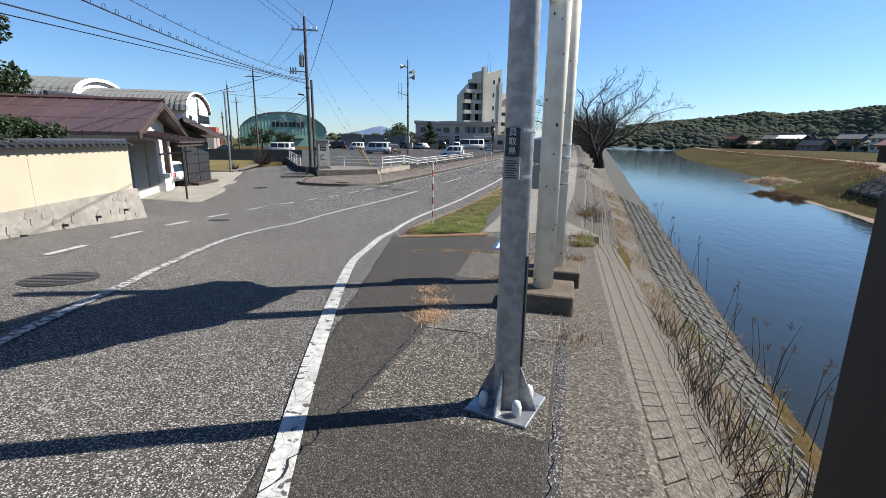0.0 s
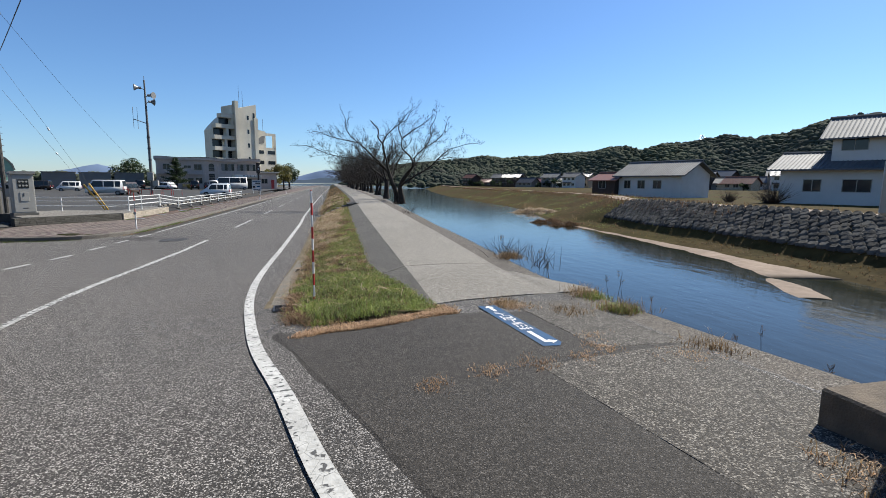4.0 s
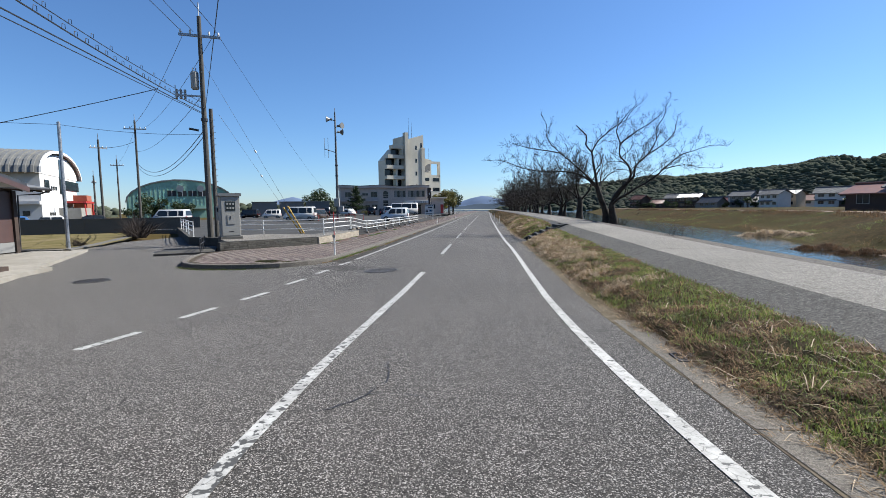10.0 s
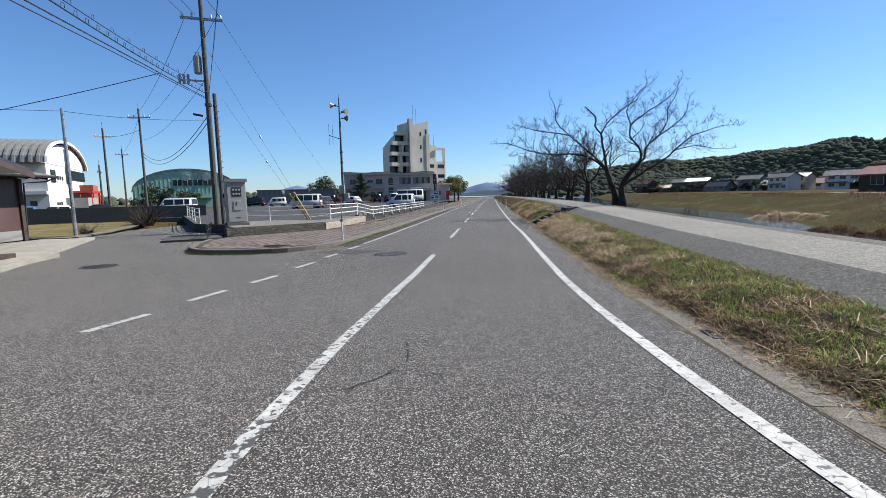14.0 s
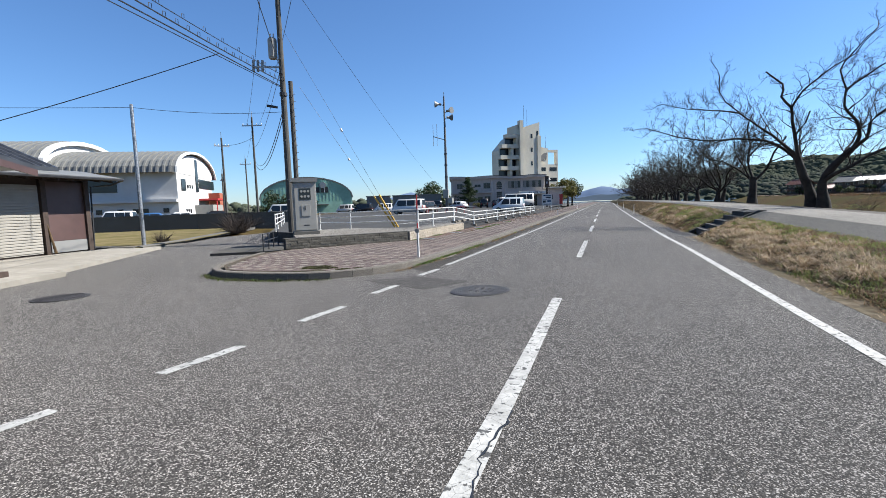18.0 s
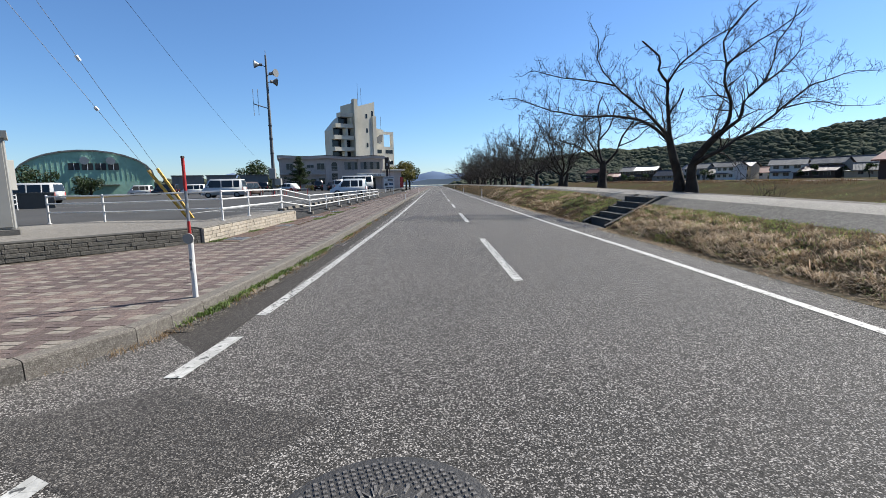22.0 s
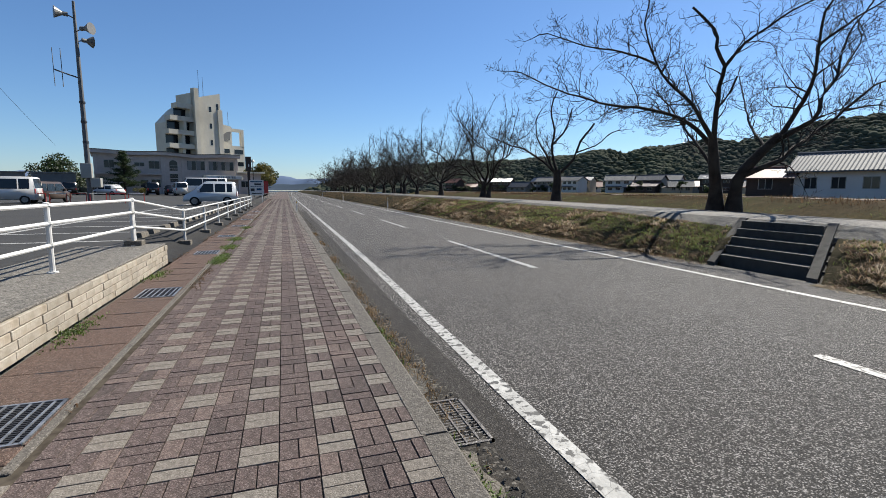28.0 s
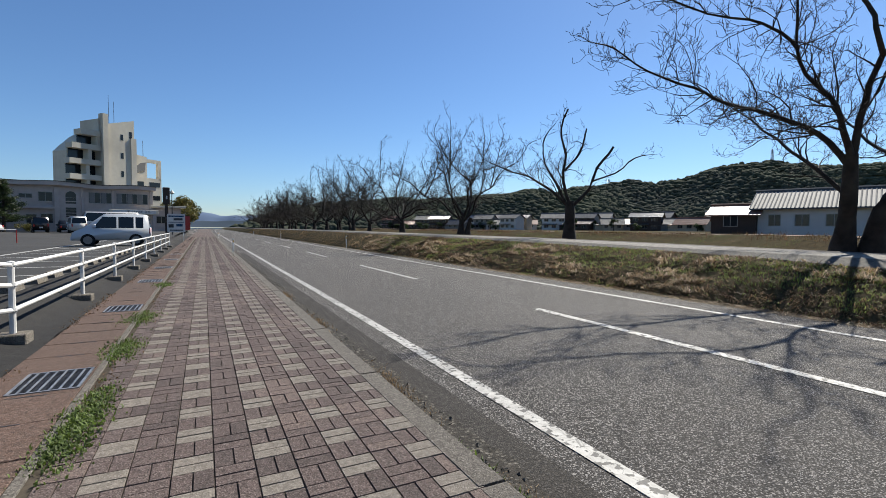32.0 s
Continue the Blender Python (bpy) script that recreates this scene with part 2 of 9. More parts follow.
M["bank_straw"] = mat("ochre_bank_grass", (0.165, 0.105, 0.038), (0.095, 0.062, 0.023), 2.0, 0.8, island=0.5)
M["iron_dark"] = mat("dark_cast_iron", (0.022, 0.02, 0.019), (0.014, 0.013, 0.012), 30, 0.6, 0.4, 80)
M["blade"] = mat("green_grass", (0.19, 0.235, 0.05), (0.11, 0.138, 0.03), 2.0, 0.7, island=0.45)
M["weed"] = mat("green_weed_leaf", (0.105, 0.15, 0.032), (0.06, 0.088, 0.02), 2.0, 0.65, island=0.5)
M["moss"] = mat("dull_moss", (0.07, 0.068, 0.026), (0.042, 0.042, 0.017), 3.0, 0.85, island=0.4)
M["grit"] = speckled("gutter_grit", (0.034, 0.029, 0.023), (0.16, 0.145, 0.122), (0.01, 0.009, 0.007), 60.0, (0.05, 0.042, 0.032), stone=0.7, mottle=0.4, coarse=0.5)
M["field"] = mat("dry_field", (0.08, 0.055, 0.023), (0.044, 0.031, 0.0135), 2.2, 0.95, c=(0.055, 0.058, 0.017), cscale=0.08, camt=0.7, bump=0.8, bscale=4)
M["sand"] = mat("river_sand", (0.235, 0.165, 0.112), (0.175, 0.118, 0.076), 2.5, 0.85, c=(0.11, 0.072, 0.043), cscale=0.5, camt=0.7, bump=0.4, bscale=14)
M["brick_red"] = speckled("red_paver", (0.106, 0.076, 0.068), (0.205, 0.165, 0.15), (0.036, 0.027, 0.024), 170, (0.128, 0.098, 0.087))
M["brick_light"] = speckled("buff_paver", (0.212, 0.186, 0.156), (0.275, 0.245, 0.21), (0.13, 0.113, 0.094), 190, (0.185, 0.162, 0.134))
M["brick_dark"] = speckled("dark_violet_paver", (0.082, 0.06, 0.055), (0.16, 0.13, 0.118), (0.03, 0.023, 0.02), 190, (0.098, 0.076, 0.068))
M["brick_pink"] = speckled("pinkish_paver", (0.15, 0.108, 0.093), (0.235, 0.19, 0.168), (0.055, 0.04, 0.034), 190, (0.17, 0.13, 0.112))
M["strip"] = speckled("red_concrete_strip", (0.13, 0.08, 0.06), (0.194, 0.145, 0.118), (0.04, 0.028, 0.023), 160, (0.059, 0.046, 0.037))
M["footing"] = mat("footing_concrete", (0.14, 0.108, 0.076), (0.097, 0.076, 0.054), 6, 0.9, c=(0.076, 0.059, 0.044), cscale=3, camt=0.6, bump=0.5, bscale=60)
M["mast"] = mat("weathered_mast_steel", (0.115, 0.115, 0.115), (0.08, 0.08, 0.08), 6, 0.6, metal=0.2)
M["mast_grey"] = mat("dull_grey_horn", (0.14, 0.14, 0.135), (0.108, 0.108, 0.105), 6, 0.5)
M["skirt"] = speckled("skirt_concrete", (0.112, 0.104, 0.09), (0.19, 0.176, 0.15), (0.05, 0.045, 0.038), 80.0, (0.13, 0.12, 0.104), mottle=0.3)
M["terrace"] = speckled("weathered_slab_concrete", (0.168, 0.155, 0.135), (0.25, 0.232, 0.205), (0.07, 0.063, 0.053), 70.0, (0.2, 0.186, 0.163), mottle=0.35)
M["gutter"] = speckled("sandy_gutter_concrete", (0.162, 0.144, 0.118), (0.226, 0.205, 0.172), (0.076, 0.064, 0.051), 120.0, (0.189, 0.164, 0.13))
M["joint"] = mat("joint_sand", (0.085, 0.072, 0.056), (0.05, 0.042, 0.033), 20, 0.95)
M["kerb"] = speckled("kerb_concrete", (0.14, 0.126, 0.108), (0.215, 0.195, 0.17), (0.07, 0.062, 0.053), 130, (0.122, 0.108, 0.09))
M["white"] = mat("white_paint", (0.592, 0.592, 0.577), (0.518, 0.511, 0.488), 4, 0.4, c=(0.407, 0.385, 0.34), cscale=1.5, camt=0.35)
M["galv"] = mat("galvanised_steel", (0.33, 0.345, 0.36), (0.18, 0.19, 0.203), 16, 0.42, 0.05, 30, metal=0.75, c=(0.42, 0.427, 0.435), cscale=5, camt=0.6, detail=3.0, lo=0.44, hi=0.56)
M["galv_pole"] = mat("spangled_galvanised_steel", (0.4, 0.42, 0.44), (0.27, 0.287, 0.305), 16, 0.5, 0.05, 30, metal=0.15, c=(0.46, 0.475, 0.485), cscale=5, camt=0.4, lo=0.42, hi=0.58, detail=3.0)
M["cream_steel"] = mat("cream_painted_steel", (0.79, 0.75, 0.64), (0.73, 0.69, 0.58), 3, 0.45, c=(0.2, 0.115, 0.055), cscale=7.0, camt=0.22)
M["pole_c"] = mat("pole_concrete", (0.09, 0.085, 0.076), (0.06, 0.057, 0.051), 5, 0.9, c=(0.113, 0.106, 0.094), cscale=0.7, camt=0.6, bump=0.2)
M["wire"] = mat("black_cable", (0.017, 0.017, 0.017), (0.01, 0.01, 0.012), 5, 0.5)
M["dark_metal"] = mat("dark_metal", (0.044, 0.044, 0.046), (0.027, 0.027, 0.03), 6, 0.5, metal=0.4)
M["iron_worn"] = mat("worn_cast_iron", (0.13, 0.12, 0.11), (0.08, 0.074, 0.068), 30, 0.5, 0.3, 80, metal=0.2)
M["iron"] = mat("cast_iron", (0.11, 0.1, 0.092), (0.07, 0.064, 0.06), 30, 0.5, 0.4, 80, metal=0.2)
M["bark"] = mat("cherry_bark", (0.033, 0.025, 0.02), (0.015, 0.012, 0.01), 5, 0.9, 0.9, 22, c=(0.056, 0.052, 0.043), cscale=2.0, camt=0.5)
M["twig"] = mat("twig_bark", (0.045, 0.034, 0.028), (0.026, 0.02, 0.017), 4, 0.85)
M["red"] = mat("red_paint", (0.407, 0.022, 0.018), (0.226, 0.013, 0.01), 5, 0.45)
M["blue"] = mat("blue_paint", (0.01, 0.046, 0.113), (0.013, 0.054, 0.124), 9, 0.8, c=(0.037, 0.054, 0.076), cscale=3, camt=0.5)
M["yellow"] = mat("yellow_plastic", (0.5, 0.3, 0.03), (0.42, 0.24, 0.03), 4, 0.5)
M["black"] = mat("black_plastic", (0.013, 0.013, 0.014), (0.01, 0.01, 0.01), 8, 0.5)
M["glass"] = mat("dark_glass", (0.014, 0.018, 0.022), (0.02, 0.024, 0.028), 0.6, 0.08, spec=0.35)
M["tyre"] = mat("tyre_rubber", (0.017, 0.017, 0.017), (0.01, 0.01, 0.01), 10, 0.85)
M["rim"] = mat("wheel_rim", (0.216, 0.216, 0.221), (0.162, 0.162, 0.167), 5, 0.35, metal=0.7)
M["leaf"] = mat("evergreen_leaf", (0.031, 0.05, 0.015), (0.019, 0.031, 0.011), 1.5, 0.6, island=0.5)
M["leaf_y"] = mat("yellow_leaf", (0.124, 0.105, 0.022), (0.062, 0.068, 0.019), 1.5, 0.6, island=0.4)
M["hill"] = mat("wooded_hill", (0.056, 0.067, 0.048), (0.067, 0.069, 0.054), 0.16, 0.95, c=(0.088, 0.098, 0.056), cscale=0.02, camt=0.7, bump=0.5, bscale=0.8, island=0.1, detail=8.0)
# distance haze painted into the base colours of the far hills and shore
M["haze_blue_hill"] = mat("far_hill", (0.13, 0.175, 0.26), (0.115, 0.155, 0.235), 0.01, 0.95)
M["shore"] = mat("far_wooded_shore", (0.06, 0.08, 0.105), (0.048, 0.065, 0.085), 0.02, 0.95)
M["wall_pink"] = mat("taupe_render", (0.52, 0.45, 0.41), (0.465, 0.4, 0.36), 2, 0.85, c=(0.31, 0.265, 0.235), cscale=0.25, camt=0.5, bump=0.1)
M["wall_cream"] = mat("cream_render", (0.64, 0.6, 0.5), (0.59, 0.55, 0.455), 1.0, 0.85, c=(0.36, 0.33, 0.27), cscale=0.12, camt=0.5)
M["wall_white"] = mat("white_render", (0.533, 0.525, 0.511), (0.488, 0.481, 0.466), 1.0, 0.8, c=(0.407, 0.4, 0.385), cscale=0.2, camt=0.4)
M["wall_grey"] = mat("grey_render", (0.208, 0.208, 0.203), (0.184, 0.184, 0.179), 1.0, 0.85, c=(0.149, 0.149, 0.144), cscale=0.3, camt=0.5)
M["wall_beige"] = mat("beige_render", (0.428, 0.358, 0.27), (0.403, 0.337, 0.252), 1.2, 0.85, c=(0.29, 0.247, 0.195), cscale=0.5, camt=0.3, bump=0.08)
M["orange_wall"] = mat("orange_render", (0.259, 0.086, 0.052), (0.238, 0.077, 0.044), 2, 0.8)
M["green_wall"] = mat("green_cladding", (0.27, 0.45, 0.35), (0.23, 0.39, 0.305), 1.2, 0.6, c=(0.14, 0.22, 0.16), cscale=0.2, camt=0.5)
M["roof_dark"] = mat("dark_roof_tile", (0.037, 0.04, 0.046), (0.025, 0.026, 0.03), 2, 0.35, c=(0.056, 0.059, 0.062), cscale=0.4, camt=0.5, island=0.15)
M["roof_silver"] = mat("silver_roof_tile", (0.09, 0.094, 0.1), (0.07, 0.073, 0.078), 2, 0.75, c=(0.149, 0.154, 0.159), cscale=0.4, camt=0.5, island=0.15)
M["roof_red"] = mat("red_roof_tile", (0.174, 0.062, 0.037), (0.124, 0.046, 0.031), 2, 0.5, c=(0.149, 0.087, 0.062), cscale=0.4, camt=0.5, island=0.2)
M["roof_brown"] = mat("brown_metal_roof", (0.071, 0.042, 0.038), (0.059, 0.036, 0.033), 3, 0.4, c=(0.099, 0.062, 0.056), cscale=0.5, camt=0.5, metal=0.1)
M["roof_grey"] = mat("grey_metal_roof", (0.153, 0.153, 0.144), (0.126, 0.126, 0.118), 2, 0.5, c=(0.102, 0.102, 0.098), cscale=0.4, camt=0.5)
M["wood_dark"] = mat("dark_timber", (0.04, 0.024, 0.017), (0.024, 0.015, 0.01), 9, 0.75, 0.3, 40, c=(0.059, 0.037, 0.027), cscale=1.2, camt=0.4)
M["shutter"] = mat("steel_shutter", (0.264, 0.247, 0.216), (0.232, 0.216, 0.19), 3, 0.5, c=(0.19, 0.174, 0.148), cscale=0.8, camt=0.4)
M["wall_base"] = mat("pale_rough_plaster", (0.27, 0.25, 0.22), (0.2, 0.185, 0.16), 6, 0.92, 0.6, 40, c=(0.14, 0.125, 0.105), cscale=1.4, camt=0.6)
M["stone_wall"] = mat("grey_wall_stone", (0.161, 0.146, 0.124), (0.093, 0.086, 0.073), 9, 0.9, 0.8, 35, c=(0.044, 0.044, 0.034), cscale=1.6, camt=0.6, rnd=0.3)
M["lime_wall"] = mat("buff_wall_stone", (0.407, 0.37, 0.311), (0.285, 0.254, 0.205), 7, 0.9, 0.6, 40, c=(0.273, 0.188, 0.099), cscale=2.0, camt=0.45, rnd=0.14)
M["revet_stone"] = mat("dark_bank_stone", (0.086, 0.077, 0.064), (0.04, 0.037, 0.03), 3, 0.85, 0.6, 12, island=0.5)
M["tele_box"] = mat("light_grey_enamel", (0.264, 0.258, 0.237), (0.237, 0.232, 0.211), 3, 0.5, c=(0.211, 0.2, 0.174), cscale=1.0, camt=0.4)


def translucent(m, amount):
    """Thin blades let part of the sunlight through."""
    n, l = m.node_tree.nodes, m.node_tree.links
    p, out = n["Principled BSDF"], n["Material Output"]
    t = n.new("ShaderNodeBsdfTranslucent")
    l.new(p.inputs["Base Color"].links[0].from_socket, t.inputs["Color"])
    k = n.new("ShaderNodeMixShader")
    k.inputs[0].default_value = amount
    l.new(p.outputs[0], k.inputs[1])
    l.new(t.outputs[0], k.inputs[2])
    l.new(k.outputs[0], out.inputs["Surface"])


for key in ("straw", "straw_pale", "straw_red", "bank_straw", "straw_tan", "blade", "leaf", "leaf_y", "weed"):
    translucent(M[key], 0.4)


def water_mat():
    m = bpy.data.materials.new("river_water")
    m.use_nodes = True
    n, l = m.node_tree.nodes, m.node_tree.links
    p = n["Principled BSDF"]
    p.inputs["Base Color"].default_value = (0.013, 0.015, 0.011, 1)
    p.inputs["Roughness"].default_value = 0.09
    p.inputs["IOR"].default_value = 1.33
    tc = n.new("ShaderNodeTexCoord")
    mp = n.new("ShaderNodeMapping")
    mp.inputs["Scale"].default_value = (1.0, 0.45, 1.0)
    l.new(tc.outputs["Object"], mp.inputs[0])
    t = n.new("ShaderNodeTexNoise")
    t.inputs["Scale"].default_value, t.inputs["Detail"].default_value = 2.2, 5
    l.new(mp.outputs[0], t.inputs["Vector"])
    b = n.new("ShaderNodeBump")
    b.inputs["Strength"].default_value, b.inputs["Distance"].default_value = 0.25, 0.05
    l.new(t.outputs["Fac"], b.inputs["Height"])
    l.new(b.outputs[0], p.inputs["Normal"])
    return m


M["water"] = water_mat()


# ---- building helpers ----
def mesh_of(name, bm, material, smooth=False):
    me = bpy.data.meshes.new(name)
    bm.normal_update()
    bm.to_mesh(me)
    bm.free()
    me.materials.append(M[material] if isinstance(material, str) else material)
    if smooth:
        for f in me.polygons:
            f.use_smooth = True
    return me


def raw_mesh(name, verts, faces, material, smooth=False):
    me = bpy.data.meshes.new(name)
    me.from_pydata(verts, [], faces)
    me.materials.append(M[material])
    me.validate()
    if smooth:
        for f in me.polygons:
            f.use_smooth = True
    return me


def part(name, bm, material, parent, label="", smooth=False):
    me = bm if isinstance(bm, bpy.types.Mesh) else mesh_of(name, bm, material, smooth)
    ob = new(name, me)
    ob.parent = parent
    return tagged(ob, label)


def thing(name, label, category, at=(0, 0, 0), rz=0.0, group="", kind=""):
    ob = new(name)
    ob.empty_display_size = 0.2
    ob.matrix_basis = pose(*at, 0, 0, rz)
    return tagged(ob, label, category, group, kind)


def solid(name, bm, material, label, category, kind="", group="", at=(0, 0, 0), rz=0.0, smooth=False):
    me = bm if isinstance(bm, bpy.types.Mesh) else mesh_of(name, bm, material, smooth)
    ob = new(name, me)
    ob.matrix_basis = pose(*at, 0, 0, rz)
    return tagged(ob, label, category, group, kind)


def box(bm, x0, x1, y0, y1, z0, z1, bev=0.0):
    r = bmesh.ops.create_cube(bm, size=1.0, matrix=Matrix.Translation(((x0 + x1) / 2, (y0 + y1) / 2, (z0 + z1) / 2)) @ Matrix.Diagonal((abs(x1 - x0), abs(y1 - y0), abs(z1 - z0), 1)))
    if bev:
        es = {e for v in r["verts"] for e in v.link_edges}
        bmesh.ops.bevel(bm, geom=list(es), offset=bev, segments=1, affect="EDGES")
    return bm


def B(*a, **k):
    return box(bmesh.new(), *a, **k)


def tube(bm, pts, radii, n=8, caps=True):
    """A swept round section through pts."""
    rings = []
    pts = [Vector(p) for p in pts]
    if not hasattr(radii, "__len__"):
        radii = [radii] * len(pts)
    ref = Vector((0.13, 0.31, 0.94))
    for i, p in enumerate(pts):
        d = (pts[min(i + 1, len(pts) - 1)] - pts[max(i - 1, 0)]).normalized()
        u = d.cross(ref if abs(d.dot(ref)) < 0.95 else Vector((1, 0, 0))).normalized()
        w = d.cross(u)
        rings.append([bm.verts.new(p + (u * math.cos(a) + w * math.sin(a)) * radii[i]) for a in (2 * math.pi * k / n for k in range(n))])
    for a, b in zip(rings, rings[1:]):
        for k in range(n):
            bm.faces.new((a[k], a[(k + 1) % n], b[(k + 1) % n], b[k]))
    if caps:
        bm.faces.new(rings[0][::-1])
        bm.faces.new(rings[-1])
    return bm


def T(*a, **k):
    return tube(bmesh.new(), *a, **k)


def prism(bm, poly, axis, a0, a1):
    """Extrudes a 2D outline: axis 'y' takes (x, z), 'x' takes (y, z), 'z' takes (x, y)."""
    def at(p, a):
        return {"y": (p[0], a, p[1]), "x": (a, p[0], p[1]), "z": (p[0], p[1], a)}[axis]
    lo = [bm.verts.new(at(p, a0)) for p in poly]
    hi = [bm.verts.new(at(p, a1)) for p in poly]
    k = len(poly)
    for i in range(k):
        bm.faces.new((lo[i], lo[(i + 1) % k], hi[(i + 1) % k], hi[i]))
    bm.faces.new(lo[::-1])
    bm.faces.new(hi)
    bmesh.ops.recalc_face_normals(bm, faces=bm.faces)
    return bm


def P(*a):
    return prism(bmesh.new(), *a)


def grid(xs, ys, zf):
    """Vertices and faces of a height field; xs may be a function of y."""
    v, f = [], []
    rows = [[(x, y, zf(x, y)) for x in (xs(y) if callable(xs) else xs)] for y in ys]
    n = len(rows[0])
    for r in rows:
        v += r
    for j in range(len(rows) - 1):
        for i in range(n - 1):
            a = j * n + i
            f.append((a, a + 1, a + n + 1, a + n))
    return v, f


def lin(a, b, n):
    return [a + (b - a) * i / (n - 1) for i in range(n)]


def tab(x, xs, ys):
    return float(np.interp(x, xs, ys))


def sstep(a, b, x):
    t = min(1.0, max(0.0, (x - a) / (b - a)))
    return t * t * (3 - 2 * t)


def strip(pts, width, zf, off):
    """A flat ribbon along pts (x, y)."""
    v, f = [], []
    for i, p in enumerate(pts):
        a, b = Vector(pts[max(i - 1, 0)]), Vector(pts[min(i + 1, len(pts) - 1)])
        d = (b - a).normalized()
        s = Vector((d.y, -d.x)) * width / 2
        for q in (Vector(p) - s, Vector(p) + s):
            v.append((q.x, q.y, zf(q.x, q.y) + off))
    for i in range(len(pts) - 1):
        f.append((2 * i, 2 * i + 1, 2 * i + 3, 2 * i + 2))
    return v, f


def smooth_line(pts, step=0.4):
    """A Catmull-Rom line through pts, sampled about every step."""
    out = []
    P4 = [Vector(p) for p in pts]
    P4 = [2 * P4[0] - P4[1]] + P4 + [2 * P4[-1] - P4[-2]]
    for a, b, c, d in zip(P4, P4[1:], P4[2:], P4[3:]):
        n = max(1, int((c - b).length / step))
        for i in range(n):
            t = i / n
            out.append(0.5 * (2 * b + (c - a) * t + (2 * a - 5 * b + 4 * c - d) * t * t + (3 * b - a - 3 * c + d) * t ** 3))
    return out + [P4[-2]]


# ---- levels ----
ROAD_Y = [-60, -4, -1, 1.2, 4.5, 8, 11.2, 14, 17, 20, 500]
ROAD_Z = [1.5, 1.1, 0.98, 0.83, 0.59, 0.26, 0.165, 0.08, 0.015, 0.0, 0.0]
EAST_Y = [-60, -4, -1, 1, 4.5, 7, 10, 20, 34, 50, 80, 500]
EAST_Z = [1.5, 1.1, 1.0, 0.89, 0.67, 0.545, 0.55, 0.6, 0.78, 0.92, 1.0, 1.0]
WATER = -1.3


def east_z(y):
    return tab(y, EAST_Y, EAST_Z)


def road_z(x, y):
    z = tab(y, ROAD_Y, ROAD_Z)
    if y < 9:
        z += (east_z(y) - z) * sstep(-2.3, 0.4, x)
    return z - 0.022 * min(3.4, abs(x + 5.95)) * sstep(8, 17, y)


def path_x(y):
    return 0.012 * (min(y, 40) - 7)


def skirt(y):
    """How far the concrete skirt beside the path shows: grass has grown over it further along."""
    return sstep(6.5, 12, y) * (1 - 0.6 * sstep(34, 42, y))


def kerb_x(y):
    """The river side of the levee path, where the coping begins."""
    return tab(y, [-40, 6, 9, 17, 40, 330], [2.05, 2.05, 1.85, 2.12, 2.35, 2.35])


def near_x(y):
    return 5.3 + 0.05 * y


def far_x(y):
    return tab(y, [-80, 10, 23, 34, 44, 62, 92, 130, 200, 400], [16, 17, 18.2, 18.6, 19.6, 24.6, 27.5, 30, 40, 76])


def bank_w(y):
    return tab(y, [-80, 38, 50, 400], [4.2, 4.4, 8.0, 9.0])


def ground_z(x, y):
    if y > 330 and abs(x) < 420:
        return -3.0
    if x < 2.6:
        if x < -27:
            return -0.06 + 0.25 * sstep(60, 110, y)
        return road_z(x, y) - 0.28
    n, f, w = near_x(y), far_x(y), bank_w(y)
    if x < n + 1.5:
        k = (x - 2.6) / (n + 1.5 - 2.6)
        return east_z(y) - 0.3 + k * (WATER - 0.9 - east_z(y) + 0.3)
    if x < f - 1.5:
        return WATER - 0.55
    s = x - f
    bump = 0.12 * noise.noise((x * 0.5, y * 0.35, 0))
    return tab(s, [-1.5, 0.0, 1.6, w * 0.45, w, w + 3.5, w + 6, 400], [WATER - 0.5, WATER + 0.02, WATER + 0.35, WATER + 0.75, 0.82, 0.85, 0.55, 0.6]) + (bump if 0.2 < s < w + 1 else bump * 0.3)


xs = [-900, -500, -300, -200, -120, -80, -60, -45, -35] + lin(-27, -16, 4) + lin(-14, 2.6, 9) + lin(3.2, 34, 78) + [36, 39, 43, 48, 55, 65, 80, 100, 130, 170, 230, 320, 500, 900]
ys = [-500, -250, -120, -70, -40] + lin(-25, 62, 88) + lin(65, 130, 27) + lin(136, 320, 24) + [329, 331, 420, 600, 900, 1500]
solid("ground", raw_mesh("ground", *grid(xs, ys, ground_z), "field", True), None, "dry winter grass fields and river banks", "ground", "structure")

# water: river and the lake at its mouth
v, f = grid(lambda y: [near_x(y) - 1.8] + lin(near_x(y) - 1.0, far_x(y) + 0.5, 6) + [far_x(y) + 1.2], [-80, -40] + lin(-20, 120, 29) + lin(130, 330, 11), lambda x, y: WATER)
solid("water", raw_mesh("water", v, f, "water"), None, "calm shallow river water reflecting the blue sky", "water", "structure")
solid("water", raw_mesh("lake", [(-420, 331, -1.29), (420, 331, -1.29), (420, 900, -1.29), (-420, 900, -1.29)], [(0, 1, 2, 3)], "water"), None, "lake water beyond the end of the road", "water", "structure")

# ---- road ----
def road_row(y):
    right = -1.95 if y > 8.2 else tab(y, [7.5, 8.0], [2.08, -1.6])
    if y <= 7.5:
        right = 2.08
    return lin(-27, -5.95, 26) + lin(-5.95, -2.05, 9)[1:] + lin(-2.05, right, 9)[1:]


solid("road", raw_mesh("road", *grid(road_row, lin(-60, -12, 13) + lin(-11.5, 30, 84) + lin(31, 330, 120), road_z), "asphalt", True), None, "worn grey asphalt road with pale aggregate", "road", "structure")


